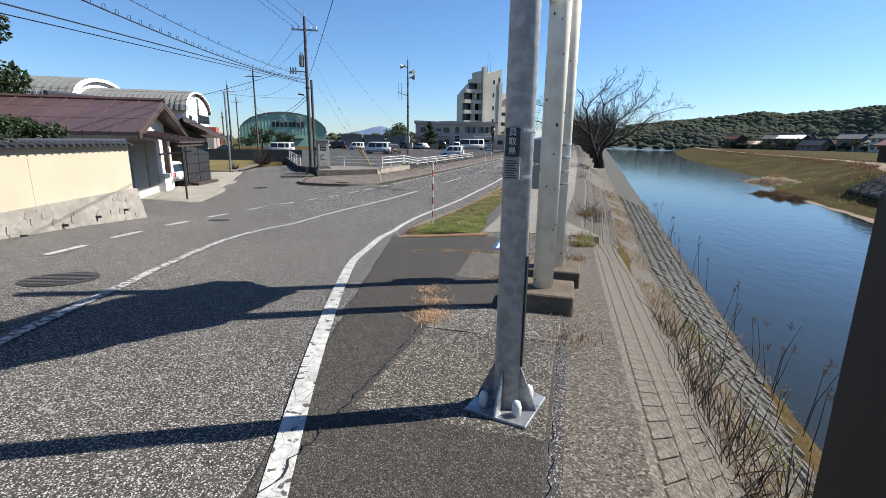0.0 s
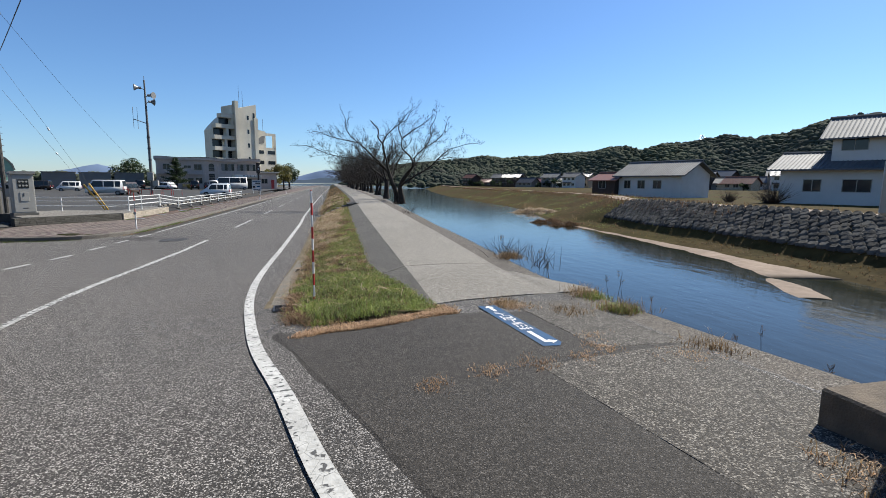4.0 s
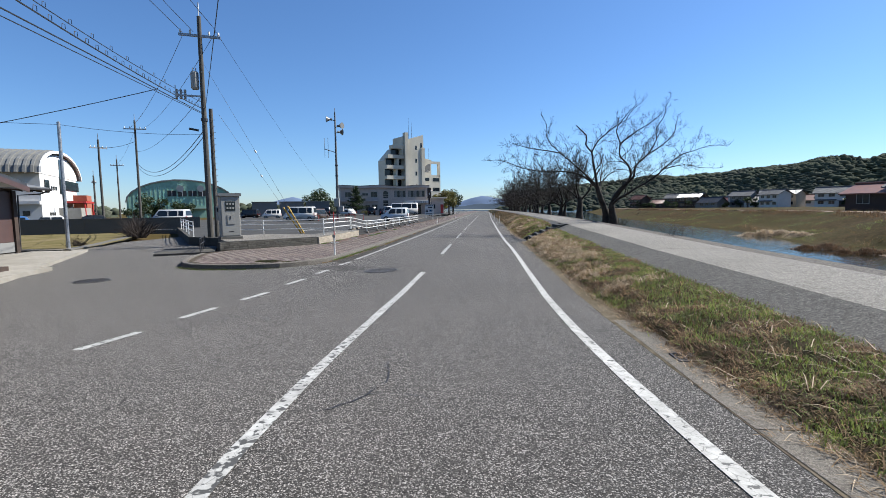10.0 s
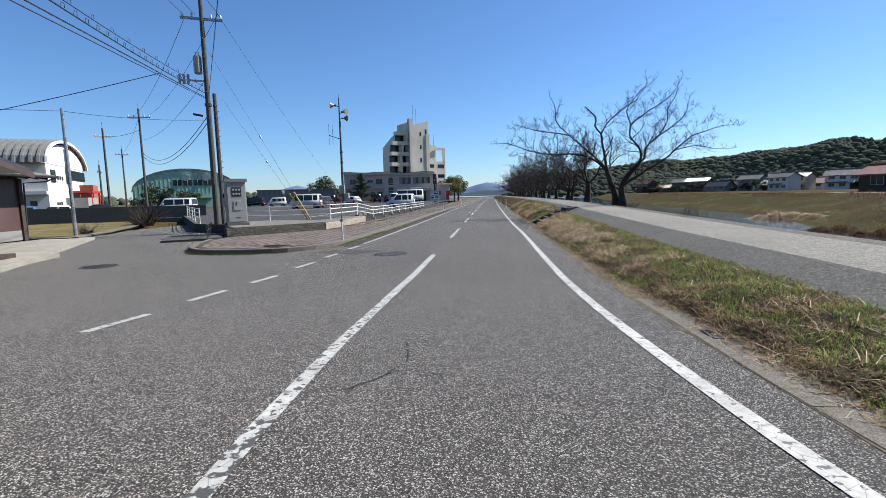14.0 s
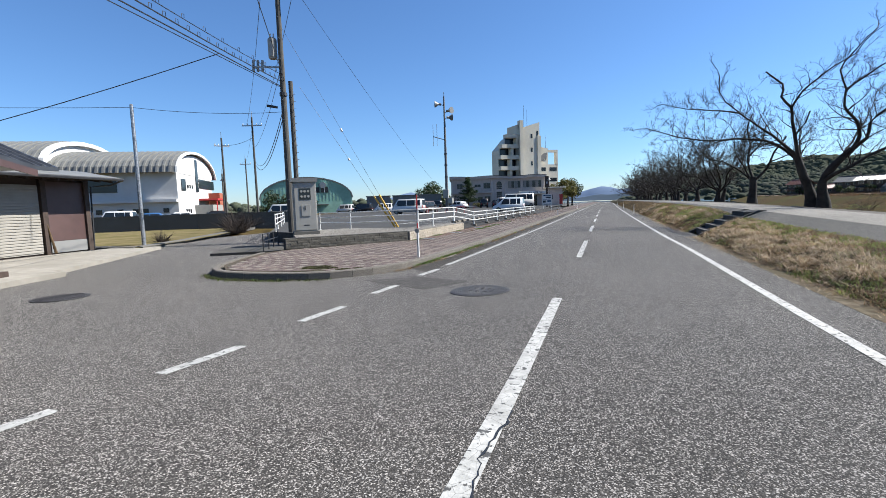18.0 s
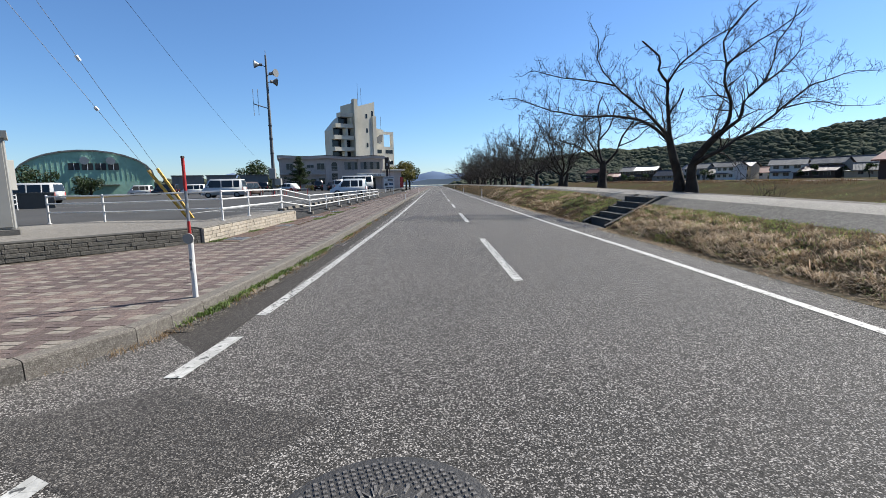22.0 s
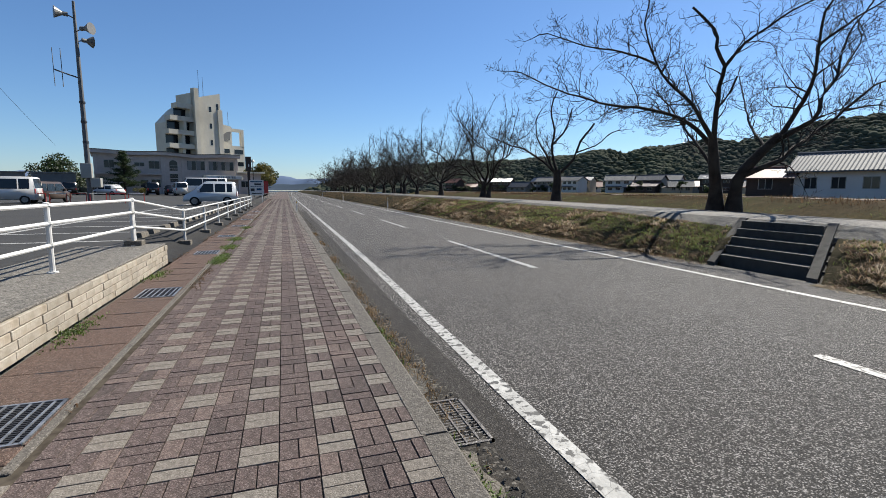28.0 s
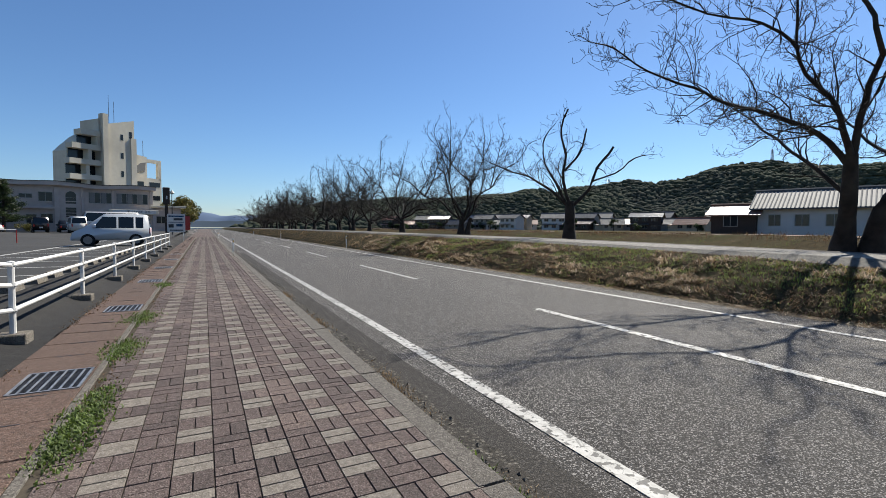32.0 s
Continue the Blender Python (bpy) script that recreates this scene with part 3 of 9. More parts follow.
def mark(name, pts, width, material="paint", label="white painted road line", step=0.25):
    off = 0.006
    v, f = strip(smooth_line(pts, step), width, lambda x, y: road_z(x, y) + 0.01 * (1 - sstep(7, 10, y)), off)
    solid(name, raw_mesh(name, v, f, material), None, label, "road marking", "structure")


EDGE_R = [(2.5, -6.0), (1.45, -3.6), (0.66, -1.87), (0.06, -0.5), (-0.42, 0.65), (-0.9, 1.85), (-1.37, 3.1), (-1.76, 4.6), (-2.14, 5.95), (-2.44, 7.4), (-2.75, 9.3), (-2.94, 11.6), (-3.04, 15), (-3.06, 20), (-3.07, 28), (-3.18, 36), (-3.2, 60), (-3.0, 110), (-2.0, 200), (2, 320)]
mark("edge_line", EDGE_R, 0.14, label="white road edge line beside the grass verge")
mark("edge_line", [(-9.03, 24.15), (-8.95, 27), (-8.87, 32), (-8.75, 40), (-8.68, 60), (-8.5, 110), (-7.7, 200), (-4, 320)], 0.135, "paint_mid", label="worn white road edge line along the kerb")
mark("centre_line", [(-1.5, -3.4), (-2.5, -1.1), (-3.15, 0.4), (-3.75, 1.7), (-4.6, 3.7), (-5.3, 6.0), (-5.7, 8.3), (-5.9, 10.2)], 0.125, "paint_worn", "worn white centre line")
mark("centre_line", [(-5.9, 10.2), (-5.98, 12), (-6.01, 14.5)], 0.13, "paint_mid", "worn cracked white centre line")
mark("centre_line", [(-6.01, 14.5), (-6.0, 20.2)], 0.14, label="cracked white centre line")
for k in range(14):
    y0 = 25.35 + 10 * k
    x0 = -5.95 + 0.00006 * max(0, y0 - 50) ** 2
    mark("centre_dash", [(x0, y0), (x0 + 0.0001 * y0, y0 + 5)], 0.14, "paint_mid" if k < 4 else "paint", label="white centre line dash", step=1.0)
for y0 in (22.45, 20.4, 18.4, 16.35):
    mark("side_dash", [(-9.08 - 0.02 * (22.45 - y0), y0), (-9.0 - 0.02 * (22.45 - y0), y0 + 0.95)], 0.15, label="short white dash across the side road mouth", step=0.3)
for (x0, y0), (x1, y1), m in (((-9.29, 14.55), (-9.25, 15.5), "paint"), ((-9.26, 12.55), (-9.22, 13.55), "paint"), ((-9.02, 10.3), (-9.08, 11.25), "paint_worn"), ((-8.72, 8.05), (-8.82, 9.1), "paint"), ((-7.72, 5.55), (-8.15, 6.7), "paint"), ((-6.76, 3.35), (-7.12, 4.3), "paint"), ((-5.95, 1.55), (-6.32, 2.45), "paint"), ((-5.1, -0.2), (-5.5, 0.65), "paint")):
    mark("side_dash", [(x0, y0), (x1, y1)], 0.14, m, "short white dash across the side road mouth", 0.3)

# patches of newer and older surfacing
def patch(name, poly, material, label, off=0.007, sub=16):
    """A quadrilateral sheet that follows the road."""
    a, b, c, d = [Vector(p) for p in poly]
    v, fc = [], []
    for j in range(sub + 1):
        for i in range(sub + 1):
            s, t = i / sub, j / sub
            q = (a * (1 - s) + b * s) * (1 - t) + (d * (1 - s) + c * s) * t
            e = (0.012 if q.x > 1.8 else 0.09) * noise.noise((q.x * 2.2, q.y * 2.2, 3)) if i in (0, sub) or j in (0, sub) else 0
            rim = i in (0, sub) or j in (0, sub)
            v.append((q.x + e, q.y + e, road_z(q.x, q.y) + (off if not rim else -0.006)))
    for j in range(sub):
        for i in range(sub):
            k = j * (sub + 1) + i
            fc.append((k, k + 1, k + sub + 2, k + sub + 1))
    solid(name, raw_mesh(name, v, fc, material), None, label, "road patch", "structure")


patch("asphalt_patch", [(-8.3, 20.75), (-7.68, 21.7), (-9.05, 22.35), (-10.15, 21.75)], "asphalt_mid", "darker asphalt repair patch beside the manhole")
patch("asphalt_patch", [(1.0, -3.4), (2.02, -3.4), (2.02, 6.5), (-2.2, 6.9)], "asphalt_dark", "dark coarse asphalt of the cycle path apron", 0.008, 40)
patch("asphalt_patch", [(0.75, -1.35), (2.0, -1.35), (2.0, 0.27), (0.75, 0.27)], "asphalt_old", "brown worn asphalt patch at the kerb", 0.012, 36)
patch("asphalt_patch", [(0.75, 0.22), (2.02, 0.22), (2.04, 1.2), (0.7, 1.0)], "asphalt_pale", "rough pale worn patch", 0.016, 36)
patch("asphalt_patch", [(0.5, 2.4), (2.04, 2.4), (2.04, 4.78), (0.3, 4.52)], "asphalt_old", "rough brown worn asphalt with pale stones", 0.012, 44)
patch("asphalt_patch", [(1.1, 4.72), (2.04, 4.74), (2.04, 7.0), (1.02, 7.1)], "asphalt_old", "rough brown worn asphalt beside the river kerb", 0.012, 36)
patch("asphalt_band", [(-9.75, 23.3), (-9.1, 22.6), (-8.98, 62), (-9.4, 62)], "asphalt_dark", "darker asphalt between edge line and gutter", 0.005, 80)
patch("soil_edge", [(-2.42, 8.3), (-1.9, 8.3), (-1.95, 33), (-2.3, 33)], "soil", "sandy soil edge beside the verge", 0.004, 90)
patch("soil_edge", [(-2.3, 36.5), (-1.95, 36.5), (-1.95, 150), (-2.25, 150)], "soil", "sandy soil edge beside the verge", 0.004, 90)

# ---- levee path ----
root_path = thing("levee_path", "pale concrete levee path beside the river", "path", kind="structure")
ends = [7.1, 10.2] + [10.2 + 10 * k for k in range(1, 13)] + [180, 260, 330]
for a, b in zip(ends, ends[1:]):
    n = max(3, int((b - a) / 1.5))
    yy = lin(a + 0.012, b - 0.012, n)
    def prof(y):
        x, z = path_x(y), east_z(y)
        sk = skirt(y)
        w = kerb_x(y) - x
        return [(x - 0.02 - 0.68 * sk, z - 0.26 * sk - 0.02), (x - 0.02 - 0.62 * sk, z - 0.21 * sk), (x + 0.02, z), (x + 0.25 * w, z + 0.015), (x + 0.5 * w, z + 0.02), (x + 0.78 * w, z + 0.015), (x + w, z), (x + w, z - 0.3)]
    v, fc = [], []
    for y in yy:
        v += [(px, y + (tab(px, [-0.4, 0.2, 1.0, 1.9], [-0.02, 0.1, 0.27, 0.31]) if y < 7.3 else 0), pz) for px, pz in prof(y)]
    for j in range(n - 1):
        for i in range(7):
            k = j * 8 + i
            fc.append((k, k + 1, k + 9, k + 8))
    fc += [tuple(range(8)), tuple(range(8 * n - 1, 8 * n - 9, -1))]
    me = raw_mesh("slab", v, fc, "path")
    me.materials.append(M["skirt"])
    for p in me.polygons:
        if len(p.vertices) == 4 and p.index % 7 in (0, 1):
            p.material_index = 1
    part("slab", me, None, root_path)

rim = [(1.75, 7.41), (2.1, 7.42), (2.45, 7.4), (2.7, 7.37), (2.66, 7.7), (2.45, 8.1), (2.2, 8.6), (1.98, 9.2), (1.75, 9.2)]
v = [(x, y, 0.4) for x, y in rim] + [(x, y, 0.535 if x < 1.8 else 0.562) for x, y in rim] + [(2.15, 7.9, 0.564)]
solid("path_flare", raw_mesh("path_flare", v, [(9 + k, 9 + (k + 1) % 9, 18) for k in range(9)] + [(k, (k + 1) % 9, 9 + (k + 1) % 9, 9 + k) for k in range(9)], "path"), None, "pale concrete widening at the end of the levee path", "path", "structure")

# ---- grass verge ----
def verge_x(y):
    a = tab(y, [6.7, 6.9, 7.2, 7.9, 400], [-0.45, -1.45, -1.86, -2.0, -2.0])
    b = path_x(y) - 0.02 - 0.6 * skirt(y)
    return lin(a, b, 18)


def step_shift(x):
    return 0.5 * (x - 0.1)


def on_steps(x, y, m=0.0):
    return 33.75 - m < y - step_shift(x) < 36.05 + m


def verge_z(x, y):
    r = verge_x(y)
    k = (x - r[0]) / (r[-1] - r[0])
    lo, hi = road_z(r[0], y) + 0.015, east_z(y) - 0.2 * skirt(y) - 0.01
    s = max(0.0, k) ** 0.85
    return lo + (hi - lo) * s + (0.09 * noise.noise((x * 1.3, y * 0.9, 0)) + 0.05 * noise.noise((x * 4.1, y * 3.3, 4)) + 0.05) * math.sin(math.pi * min(1, max(0, k))) - (0.4 if on_steps(x, y, -0.12) else 0)


solid("verge", raw_mesh("verge", *grid(verge_x, lin(6.75, 31, 122) + lin(31.1, 37, 60) + lin(37.3, 150, 340), verge_z), "verge", True), None, "sloping grass verge, mostly dry with green tufts", "verge", "structure")
solid("verge", raw_mesh("verge", *grid(lambda y: lin(-2.0, path_x(y) - 0.62, 5), lin(150, 330, 60), verge_z), "verge", True), None, "dry grass verge along the far road", "verge", "structure")

# ---- near revetment: kerb, patterned slope, ledge, lower slope ----
root_rev = thing("river_revetment", "stepped concrete river revetment with a grooved block slope", "revetment", kind="structure")
yy = lin(-40, 20, 61) + lin(22, 330, 78)
def rev_prof(y):
    z, n = east_z(y), near_x(y)
    k = kerb_x(y)
    e = n - k
    return [(k, z + 0.008), (k + 0.46, z + 0.01), (k + 0.5, z - 0.02), (k + 0.30 * e + 0.35, z - 0.75), (k + 0.47 * e + 0.3, z - 0.95), (k + 0.5 * e + 0.3, z - 1.02), (n - 0.25, WATER + 0.12), (n + 0.1, WATER - 0.1), (n + 0.9, WATER - 0.7)]
for name, i0, i1, m, label in (("coping", 0, 2, "revet", "rough concrete coping"), ("slope", 2, 4, "revet", "grooved block slope"), ("ledge", 4, 8, "concrete_dark", "dark weathered lower slope")):
    v, fc = [], []
    w = i1 - i0 + 1
    for y in yy:
        row = rev_prof(y)[i0:i1 + 1]
        if name == "coping":
            row[0] = (row[0][0] - 0.12, row[0][1] - 0.02)
        v += [(px, y, pz) for px, pz in row]
    for j in range(len(yy) - 1):
        for i in range(w - 1):
            k = j * w + i
            fc.append((k, k + 1, k + w + 1, k + w))
    part(name, raw_mesh(name, v, fc, m), None, root_rev, label)

# ---- pavement on the west side ----
KERB = smooth_line([(-15.9, 25.6), (-15.3, 23.8), (-14.7, 22.5), (-13.85, 21.68), (-12.85, 21.46), (-11.75, 21.53), (-10.88, 21.82), (-10.22, 22.5), (-9.87, 23.3), (-9.74, 24.3), (-9.66, 26), (-9.6, 28.6)], 0.45) + [Vector((-9.58 + 0.00003 * (y - 30) ** 2, y)) for y in lin(30, 330, 151)]
PAVE = 0.075
def off_line(pts, d):
    out = []
    for i, p in enumerate(pts):
        t = (pts[min(i + 1, len(pts) - 1)] - pts[max(i - 1, 0)]).normalized()
        out.append(p + Vector((-t.y, t.x)) * d)
    return out
root_kerb = thing("kerb", "weathered concrete kerb stones round the pavement", "kerb", kind="structure")
run, inn = KERB, off_line(KERB, 0.17)
i = 0
while i < len(run) - 2:
    j = min(i + 1, len(run) - 1)
    if run[i].y > 27 and run[i].y < 60:
        j = i + 1
    bm = bmesh.new()
    sec = []
    for k in (i, j):
        a, b = run[k], inn[k]
        mid = (run[i] + run[j]) / 2
        a2, b2 = a + (mid - a) * 0.012, b + ((inn[i] + inn[j]) / 2 - b) * 0.012
        out = (a2 - b2).normalized()
        sec.append([(*(a2 + out * 0.02), -0.2), (*a2, PAVE - 0.016), (*(a2 - out * 0.02), PAVE + 0.004), (*b2, PAVE + 0.004), (*b2, -0.2)])
    vs = [[bm.verts.new(p) for p in s] for s in sec]
    for k in range(4):
        bm.faces.new((vs[0][k], vs[0][k + 1], vs[1][k + 1], vs[1][k]))
    bm.faces.new(vs[0][::-1])
    bm.faces.new(vs[1])
    part("kerb_stone", bm, "kerb", root_kerb)
    i = j

# bed under the pavers
def pave_left(y):
    return tab(y, [21.6, 21.85, 22.6, 23.85, 25.6, 26.7, 30.2, 31, 330], [-12.9, -13.7, -14.5, -15.1, -15.75, -15.5, -12.7, -12.5, -12.5])
def pave_right(y):
    return tab(y, [21.6, 21.7, 21.97, 22.58, 23.35, 24.3, 26, 28.6, 30], [-12.7, -11.8, -10.97, -10.37, -10.04, -9.91, -9.83, -9.77, -9.75]) + (0.00003 * (y - 30) ** 2 if y > 30 else 0)
solid("pavement", raw_mesh("pavement", *grid(lambda y: lin(pave_left(y), pave_right(y), 5), [21.6, 21.7, 21.85, 21.97, 22.25, 22.6, 23.2, 23.9, 24.6, 25.6, 26.7, 28, 29.2, 30.2, 31] + lin(33, 330, 100), lambda x, y: PAVE - 0.008), "joint"), None, "sand bed and joints of the block paving", "pavement", "structure")

# ---- parking lot ----
LOT = 0.36
def lot_left(y):
    return tab(y, [30.6, 32, 75, 160], [-17.5, -20.5, -52, -60])
v, fc = grid(lambda y: lin(lot_left(y), tab(y, [30.6, 31, 330], [-14.5, -12.9, -12.9]), 4) if y < 37.7 else lin(lot_left(y), -13.5, 4), [30.6, 31, 32, 34, 37.69, 37.7, 40, 45, 50, 60, 70, 78, 82, 86, 91, 96, 100, 104, 110, 135, 160], lambda x, y: LOT + 0.2 * sstep(78, 104, y) + (0.06 if y < 37.7 and x > -14 else 0))
solid("parking_lot", raw_mesh("parking_lot", v, fc, "lot"), None, "grey asphalt car park", "car park", "structure")
v, fc = grid(lambda y: lin(-13.5, -12.5 + 0.05 * noise.noise((y * 1.4, 2, 5)), 11), lin(37.7, 105, 240), lambda x, y: tab(x, [-13.5, -13.35, -13.15, -12.95, -12.75, -12.5], [LOT, LOT + 0.01, 0.31, 0.14, 0.09, 0.075]) + 0.025 * noise.noise((x * 3, y * 2.2, 7)))
solid("lot_edge", raw_mesh("lot_edge", v, fc, "lot_dark", True), None, "sloping asphalt edge of the car park", "car park", "structure")
bm = bmesh.new()
prism(bm, [(-17.5, 30.6), (-17.6, 30.5), (-20.7, 32.0), (-52.3, 75), (-52, 75), (-20.5, 32)], "z", -0.3, LOT + 0.03)
solid("lot_wall", bm, "concrete_dark", "low dark retaining wall of the car park", "retaining wall", "structure")
for k in range(19):
    y0 = 39.2 + 2.3 * k
    bm = bmesh.new()
    box(bm, -16.9, -13.75, y0, y0 + 0.13, LOT, LOT + 0.004)
    solid("bay_line", bm, "paint", "white painted parking bay line", "road marking", "structure")
solid("bay_line", B(-17.05, -16.9, 38.2, 82.0, LOT, LOT + 0.004), "paint", "long white painted line along the parking bays", "road marking", "structure")
for k in range(8):
    y0 = 44 + 5.2 * k
    bm = bmesh.new()
    box(bm, -34, -29.5, y0, y0 + 0.13, LOT, LOT + 0.004)
    solid("bay_line", bm, "paint", "white painted parking bay line", "road marking", "structure")


solid("terrace", P([(-15.6, 27.15), (-12.8, 30.4), (-12.8, 37.69), (-14.0, 37.69), (-14.0, 33.2), (-17.4, 33.6), (-18.6, 31.6), (-17.3, 29.2)], "z", -0.2, 0.424), "terrace", "pale concrete slab behind the low walls", "slab", "structure")

# ---- low walls and railing ----
root_wall = thing("stone_wall", "low mossy grey stone garden wall", "wall", kind="structure")
root_buff = thing("buff_wall", "low buff split-stone wall beside the pavement", "wall", kind="structure")


def coursed(parent, a, b, z0, z1, thick, rows, length, material, core, seed):
    """A straight wall of split stones between a and b: a core, and stones on the outer face."""
    a, b = Vector(a), Vector(b)
    d = (b - a)
    L = d.length
    d.normalize()
    nrm = Vector((d.y, -d.x))
    rz = math.degrees(math.atan2(d.y, d.x))
    bm = B(0, L, 0.03, thick, z0 - 0.15, z1 - 0.03)
    ob = part("core", bm, core, parent)
    ob.matrix_basis = pose(a.x, a.y, 0, 0, 0, rz)
    bm = B(-0.02, L + 0.02, 0.0, thick + 0.01, z1 - 0.03, z1, bev=0.008)
    ob = part("coping", bm, "terrace" if core == "concrete" else core, parent)
    ob.matrix_basis = pose(a.x, a.y, 0, 0, 0, rz)
    rnd = random.Random(seed)
    h = (z1 - 0.03 - z0) / rows
    meshes = {}
    for r in range(rows):
        s = -rnd.random() * length * 0.5
        while s < L:
            q = round(rnd.uniform(0.6, 1.25), 1)
            w = length * q
            e = min(s + w, L)
            s0 = max(s, 0)
            if e - s0 > 0.05:
                key = round(e - s0, 2)
                if key not in meshes:
                    meshes[key] = mesh_of("stone", B(0, key - 0.007, -0.03, 0.04, 0.003, h - 0.004, bev=0.005), material)
                ob = part("stone", meshes[key], None, parent)
                ob.matrix_basis = pose(*(a + d * s0), z0 + r * h, 0, 0, rz) @ Matrix.Translation((0, rnd.uniform(-0.006, 0.006), 0))
            s += w


coursed(root_wall, (-15.78, 26.75), (-12.68, 30.25), 0.06, 0.43, 0.35, 4, 0.34, "stone_wall", "concrete_dark", 3)
coursed(root_buff, (-12.62, 30.25), (-12.62, 37.75), 0.04, 0.43, 0.34, 4, 0.42, "lime_wall", "concrete", 4)


def railing(name, pts, label, base_block=False, rails=(0.35, 0.62, 0.84)):
    """Posts at pts (x, y, z) with three rails between."""
    r = thing(name, label, "railing")
    for p in pts:
        ob = part("post", T([(p[0], p[1], p[2] - 0.02), (p[0], p[1], p[2] + 0.85)], 0.03, 10), "white", r)
        part("post_cap", T([(p[0], p[1], p[2] + 0.85), (p[0], p[1], p[2] + 0.875), (p[0], p[1], p[2] + 0.885)], [0.034, 0.034, 0.015], 10), "white", ob)
        for h in rails[:2]:
            part("clamp", T([(p[0], p[1], p[2] + h - 0.025), (p[0], p[1], p[2] + h + 0.025)], 0.04, 10), "white", ob)
        part("flange", T([(p[0], p[1], p[2] - 0.02), (p[0], p[1], p[2] + 0.02), (p[0], p[1], p[2] + 0.024)], [0.062, 0.062, 0.03], 12), "white", ob)
        for k, h in enumerate(rails):
            part("bolt", T([(p[0] + 0.03, p[1] - 0.02, p[2] + h - 0.012), (p[0] + 0.048, p[1] - 0.032, p[2] + h - 0.012)], 0.009, 6), "galv", ob)
        if base_block:
            part("foot_block", B(p[0] - 0.14, p[0] + 0.14, p[1] - 0.13, p[1] + 0.13, p[2] - 0.2, p[2] + 0.1, bev=0.012), "gutter", ob, "concrete foot block")
    for h in rails:
        for a, b in zip(pts, pts[1:]):
            part("rail", T([(a[0], a[1], a[2] + h), (b[0], b[1], b[2] + h)], 0.024, 8), "white", r)
    return r


railing("railing", [(-18.98, 33.69, LOT), (-16.92, 33.17, LOT), (-13.2, 32.66, 0.42), (-13.2, 34.6, 0.42), (-13.08, 37.52, 0.42)], "white painted steel tube railing on the low wall")
railing("railing", [(-13.08, 37.6, 0.42)] + [(-12.8, 40.65 + 3.28 * k, 0.1) for k in range(9)], "white painted steel tube railing with concrete feet", True)
railing("railing", [(-20.6, 32.3, LOT), (-23, 35.5, LOT), (-25.5, 39, LOT), (-28, 42.4, LOT), (-30.5, 45.8, LOT)], "white steel railing above the side road")


# ---- buildings ----
def opening(parent, x0, x1, z0, z1, y, frame_m="white", depth=0.12, bars=1):
    """A window set into a wall whose face is at y, looking towards -y."""
    w = part("window", B(x0, x1, y - 0.02, y + 0.03, z0, z1), "glass", parent, "dark glazed window")
    bm = bmesh.new()
    t = 0.06
    for a in ((x0 - t, x0, z0 - t, z1 + t), (x1, x1 + t, z0 - t, z1 + t), (x0, x1, z0 - t, z0), (x0, x1, z1, z1 + t)):
        box(bm, a[0], a[1], y - 0.05, y + 0.03, a[2], a[3])
    for k in range(bars):
        xm = x0 + (x1 - x0) * (k + 1) / (bars + 1)
        box(bm, xm - 0.03, xm + 0.03, y - 0.045, y + 0.03, z0, z1)
    part("frame", bm, frame_m, w)
    return w


# two-storey office: local x along its front, front face at y = 0
office = thing("office_building", "two-storey taupe office building with a wavy overhanging parapet", "building", (-38.0, 113.3, LOT), 17.0)
wave = [(x, 6.55 + 0.1 * math.sin(x * 0.72 + 0.9) + 0.05 * math.sin(x * 0.31)) for x in lin(0.4, 21.0, 42)]
part("wall", P([(0.4, -0.3), (21.0, -0.3)] + wave[::-1], "y", 0, 11), "wall_pink", office)
wv = [(x + (x - 10.7) * 0.035, z) for x, z in wave]
part("parapet", P([(x, z - 0.1) for x, z in wv] + [(x, z + 0.42) for x, z in wv[::-1]], "y", -0.75, 11.3), "wall_pink", office, "overhanging wavy parapet")
part("parapet_cap", P([(x, z + 0.42) for x, z in wv] + [(x, z + 0.5) for x, z in wv[::-1]], "y", -0.82, 11.36), "concrete_dark", office, "dark capping")
for x0, x1 in ((0.35, 0.75), (9.2, 9.75), (12.2, 12.5), (15.75, 16.0), (20.6, 21.05)):
    part("pilaster", B(x0, x1, -0.16, 0.0, -0.3, 6.36, bev=0.02), "wall_pink", office)
for x0, x1, z0, z1, bars in ((1.7, 2.9, 4.4, 5.5, 1), (5.65, 6.9, 4.75, 5.25, 1), (7.6, 9.0, 4.38, 5.56, 1), (13.1, 14.35, 4.32, 5.76, 1), (14.5, 15.7, 4.32, 5.76, 1), (16.4, 17.6, 4.35, 5.78, 1), (17.7, 18.95, 4.35, 5.78, 1), (19.05, 20.3, 4.35, 5.78, 1), (6.3, 7.3, 1.4, 2.5, 0), (7.8, 9.0, 1.4, 2.6, 1)):
    w = opening(office, x0, x1, z0, z1, 0, "tele_box", bars=bars)
    if z0 > 4.3 and x0 > 12:
        part("blind", B(x0 + 0.05, x0 + (x1 - x0) * 0.46, -0.028, -0.02, z0 + 0.03, z1), "wall_grey", w, "grey drawn blind")
    part("sill", B(x0 - 0.12, x1 + 0.12, -0.1, 0.0, z0 - 0.17, z0 - 0.06), "wall_pink", w)
arch_w = part("arched_window", P([(10.45, 0.9)] + [(11.03 - 0.58 * math.cos(a), 5.25 + 0.58 * math.sin(a)) for a in lin(0, math.pi, 11)] + [(11.61, 0.9)], "y", -0.03, 0.06), "glass", office, "tall arched stair window")
for z, h in ((4.35, 0.1), (3.55, 0.55), (2.75, 0.1), (1.7, 0.5)):
    part("glazing_bar", B(10.45, 11.61, -0.08, -0.01, z, z + h), "wall_pink", arch_w)
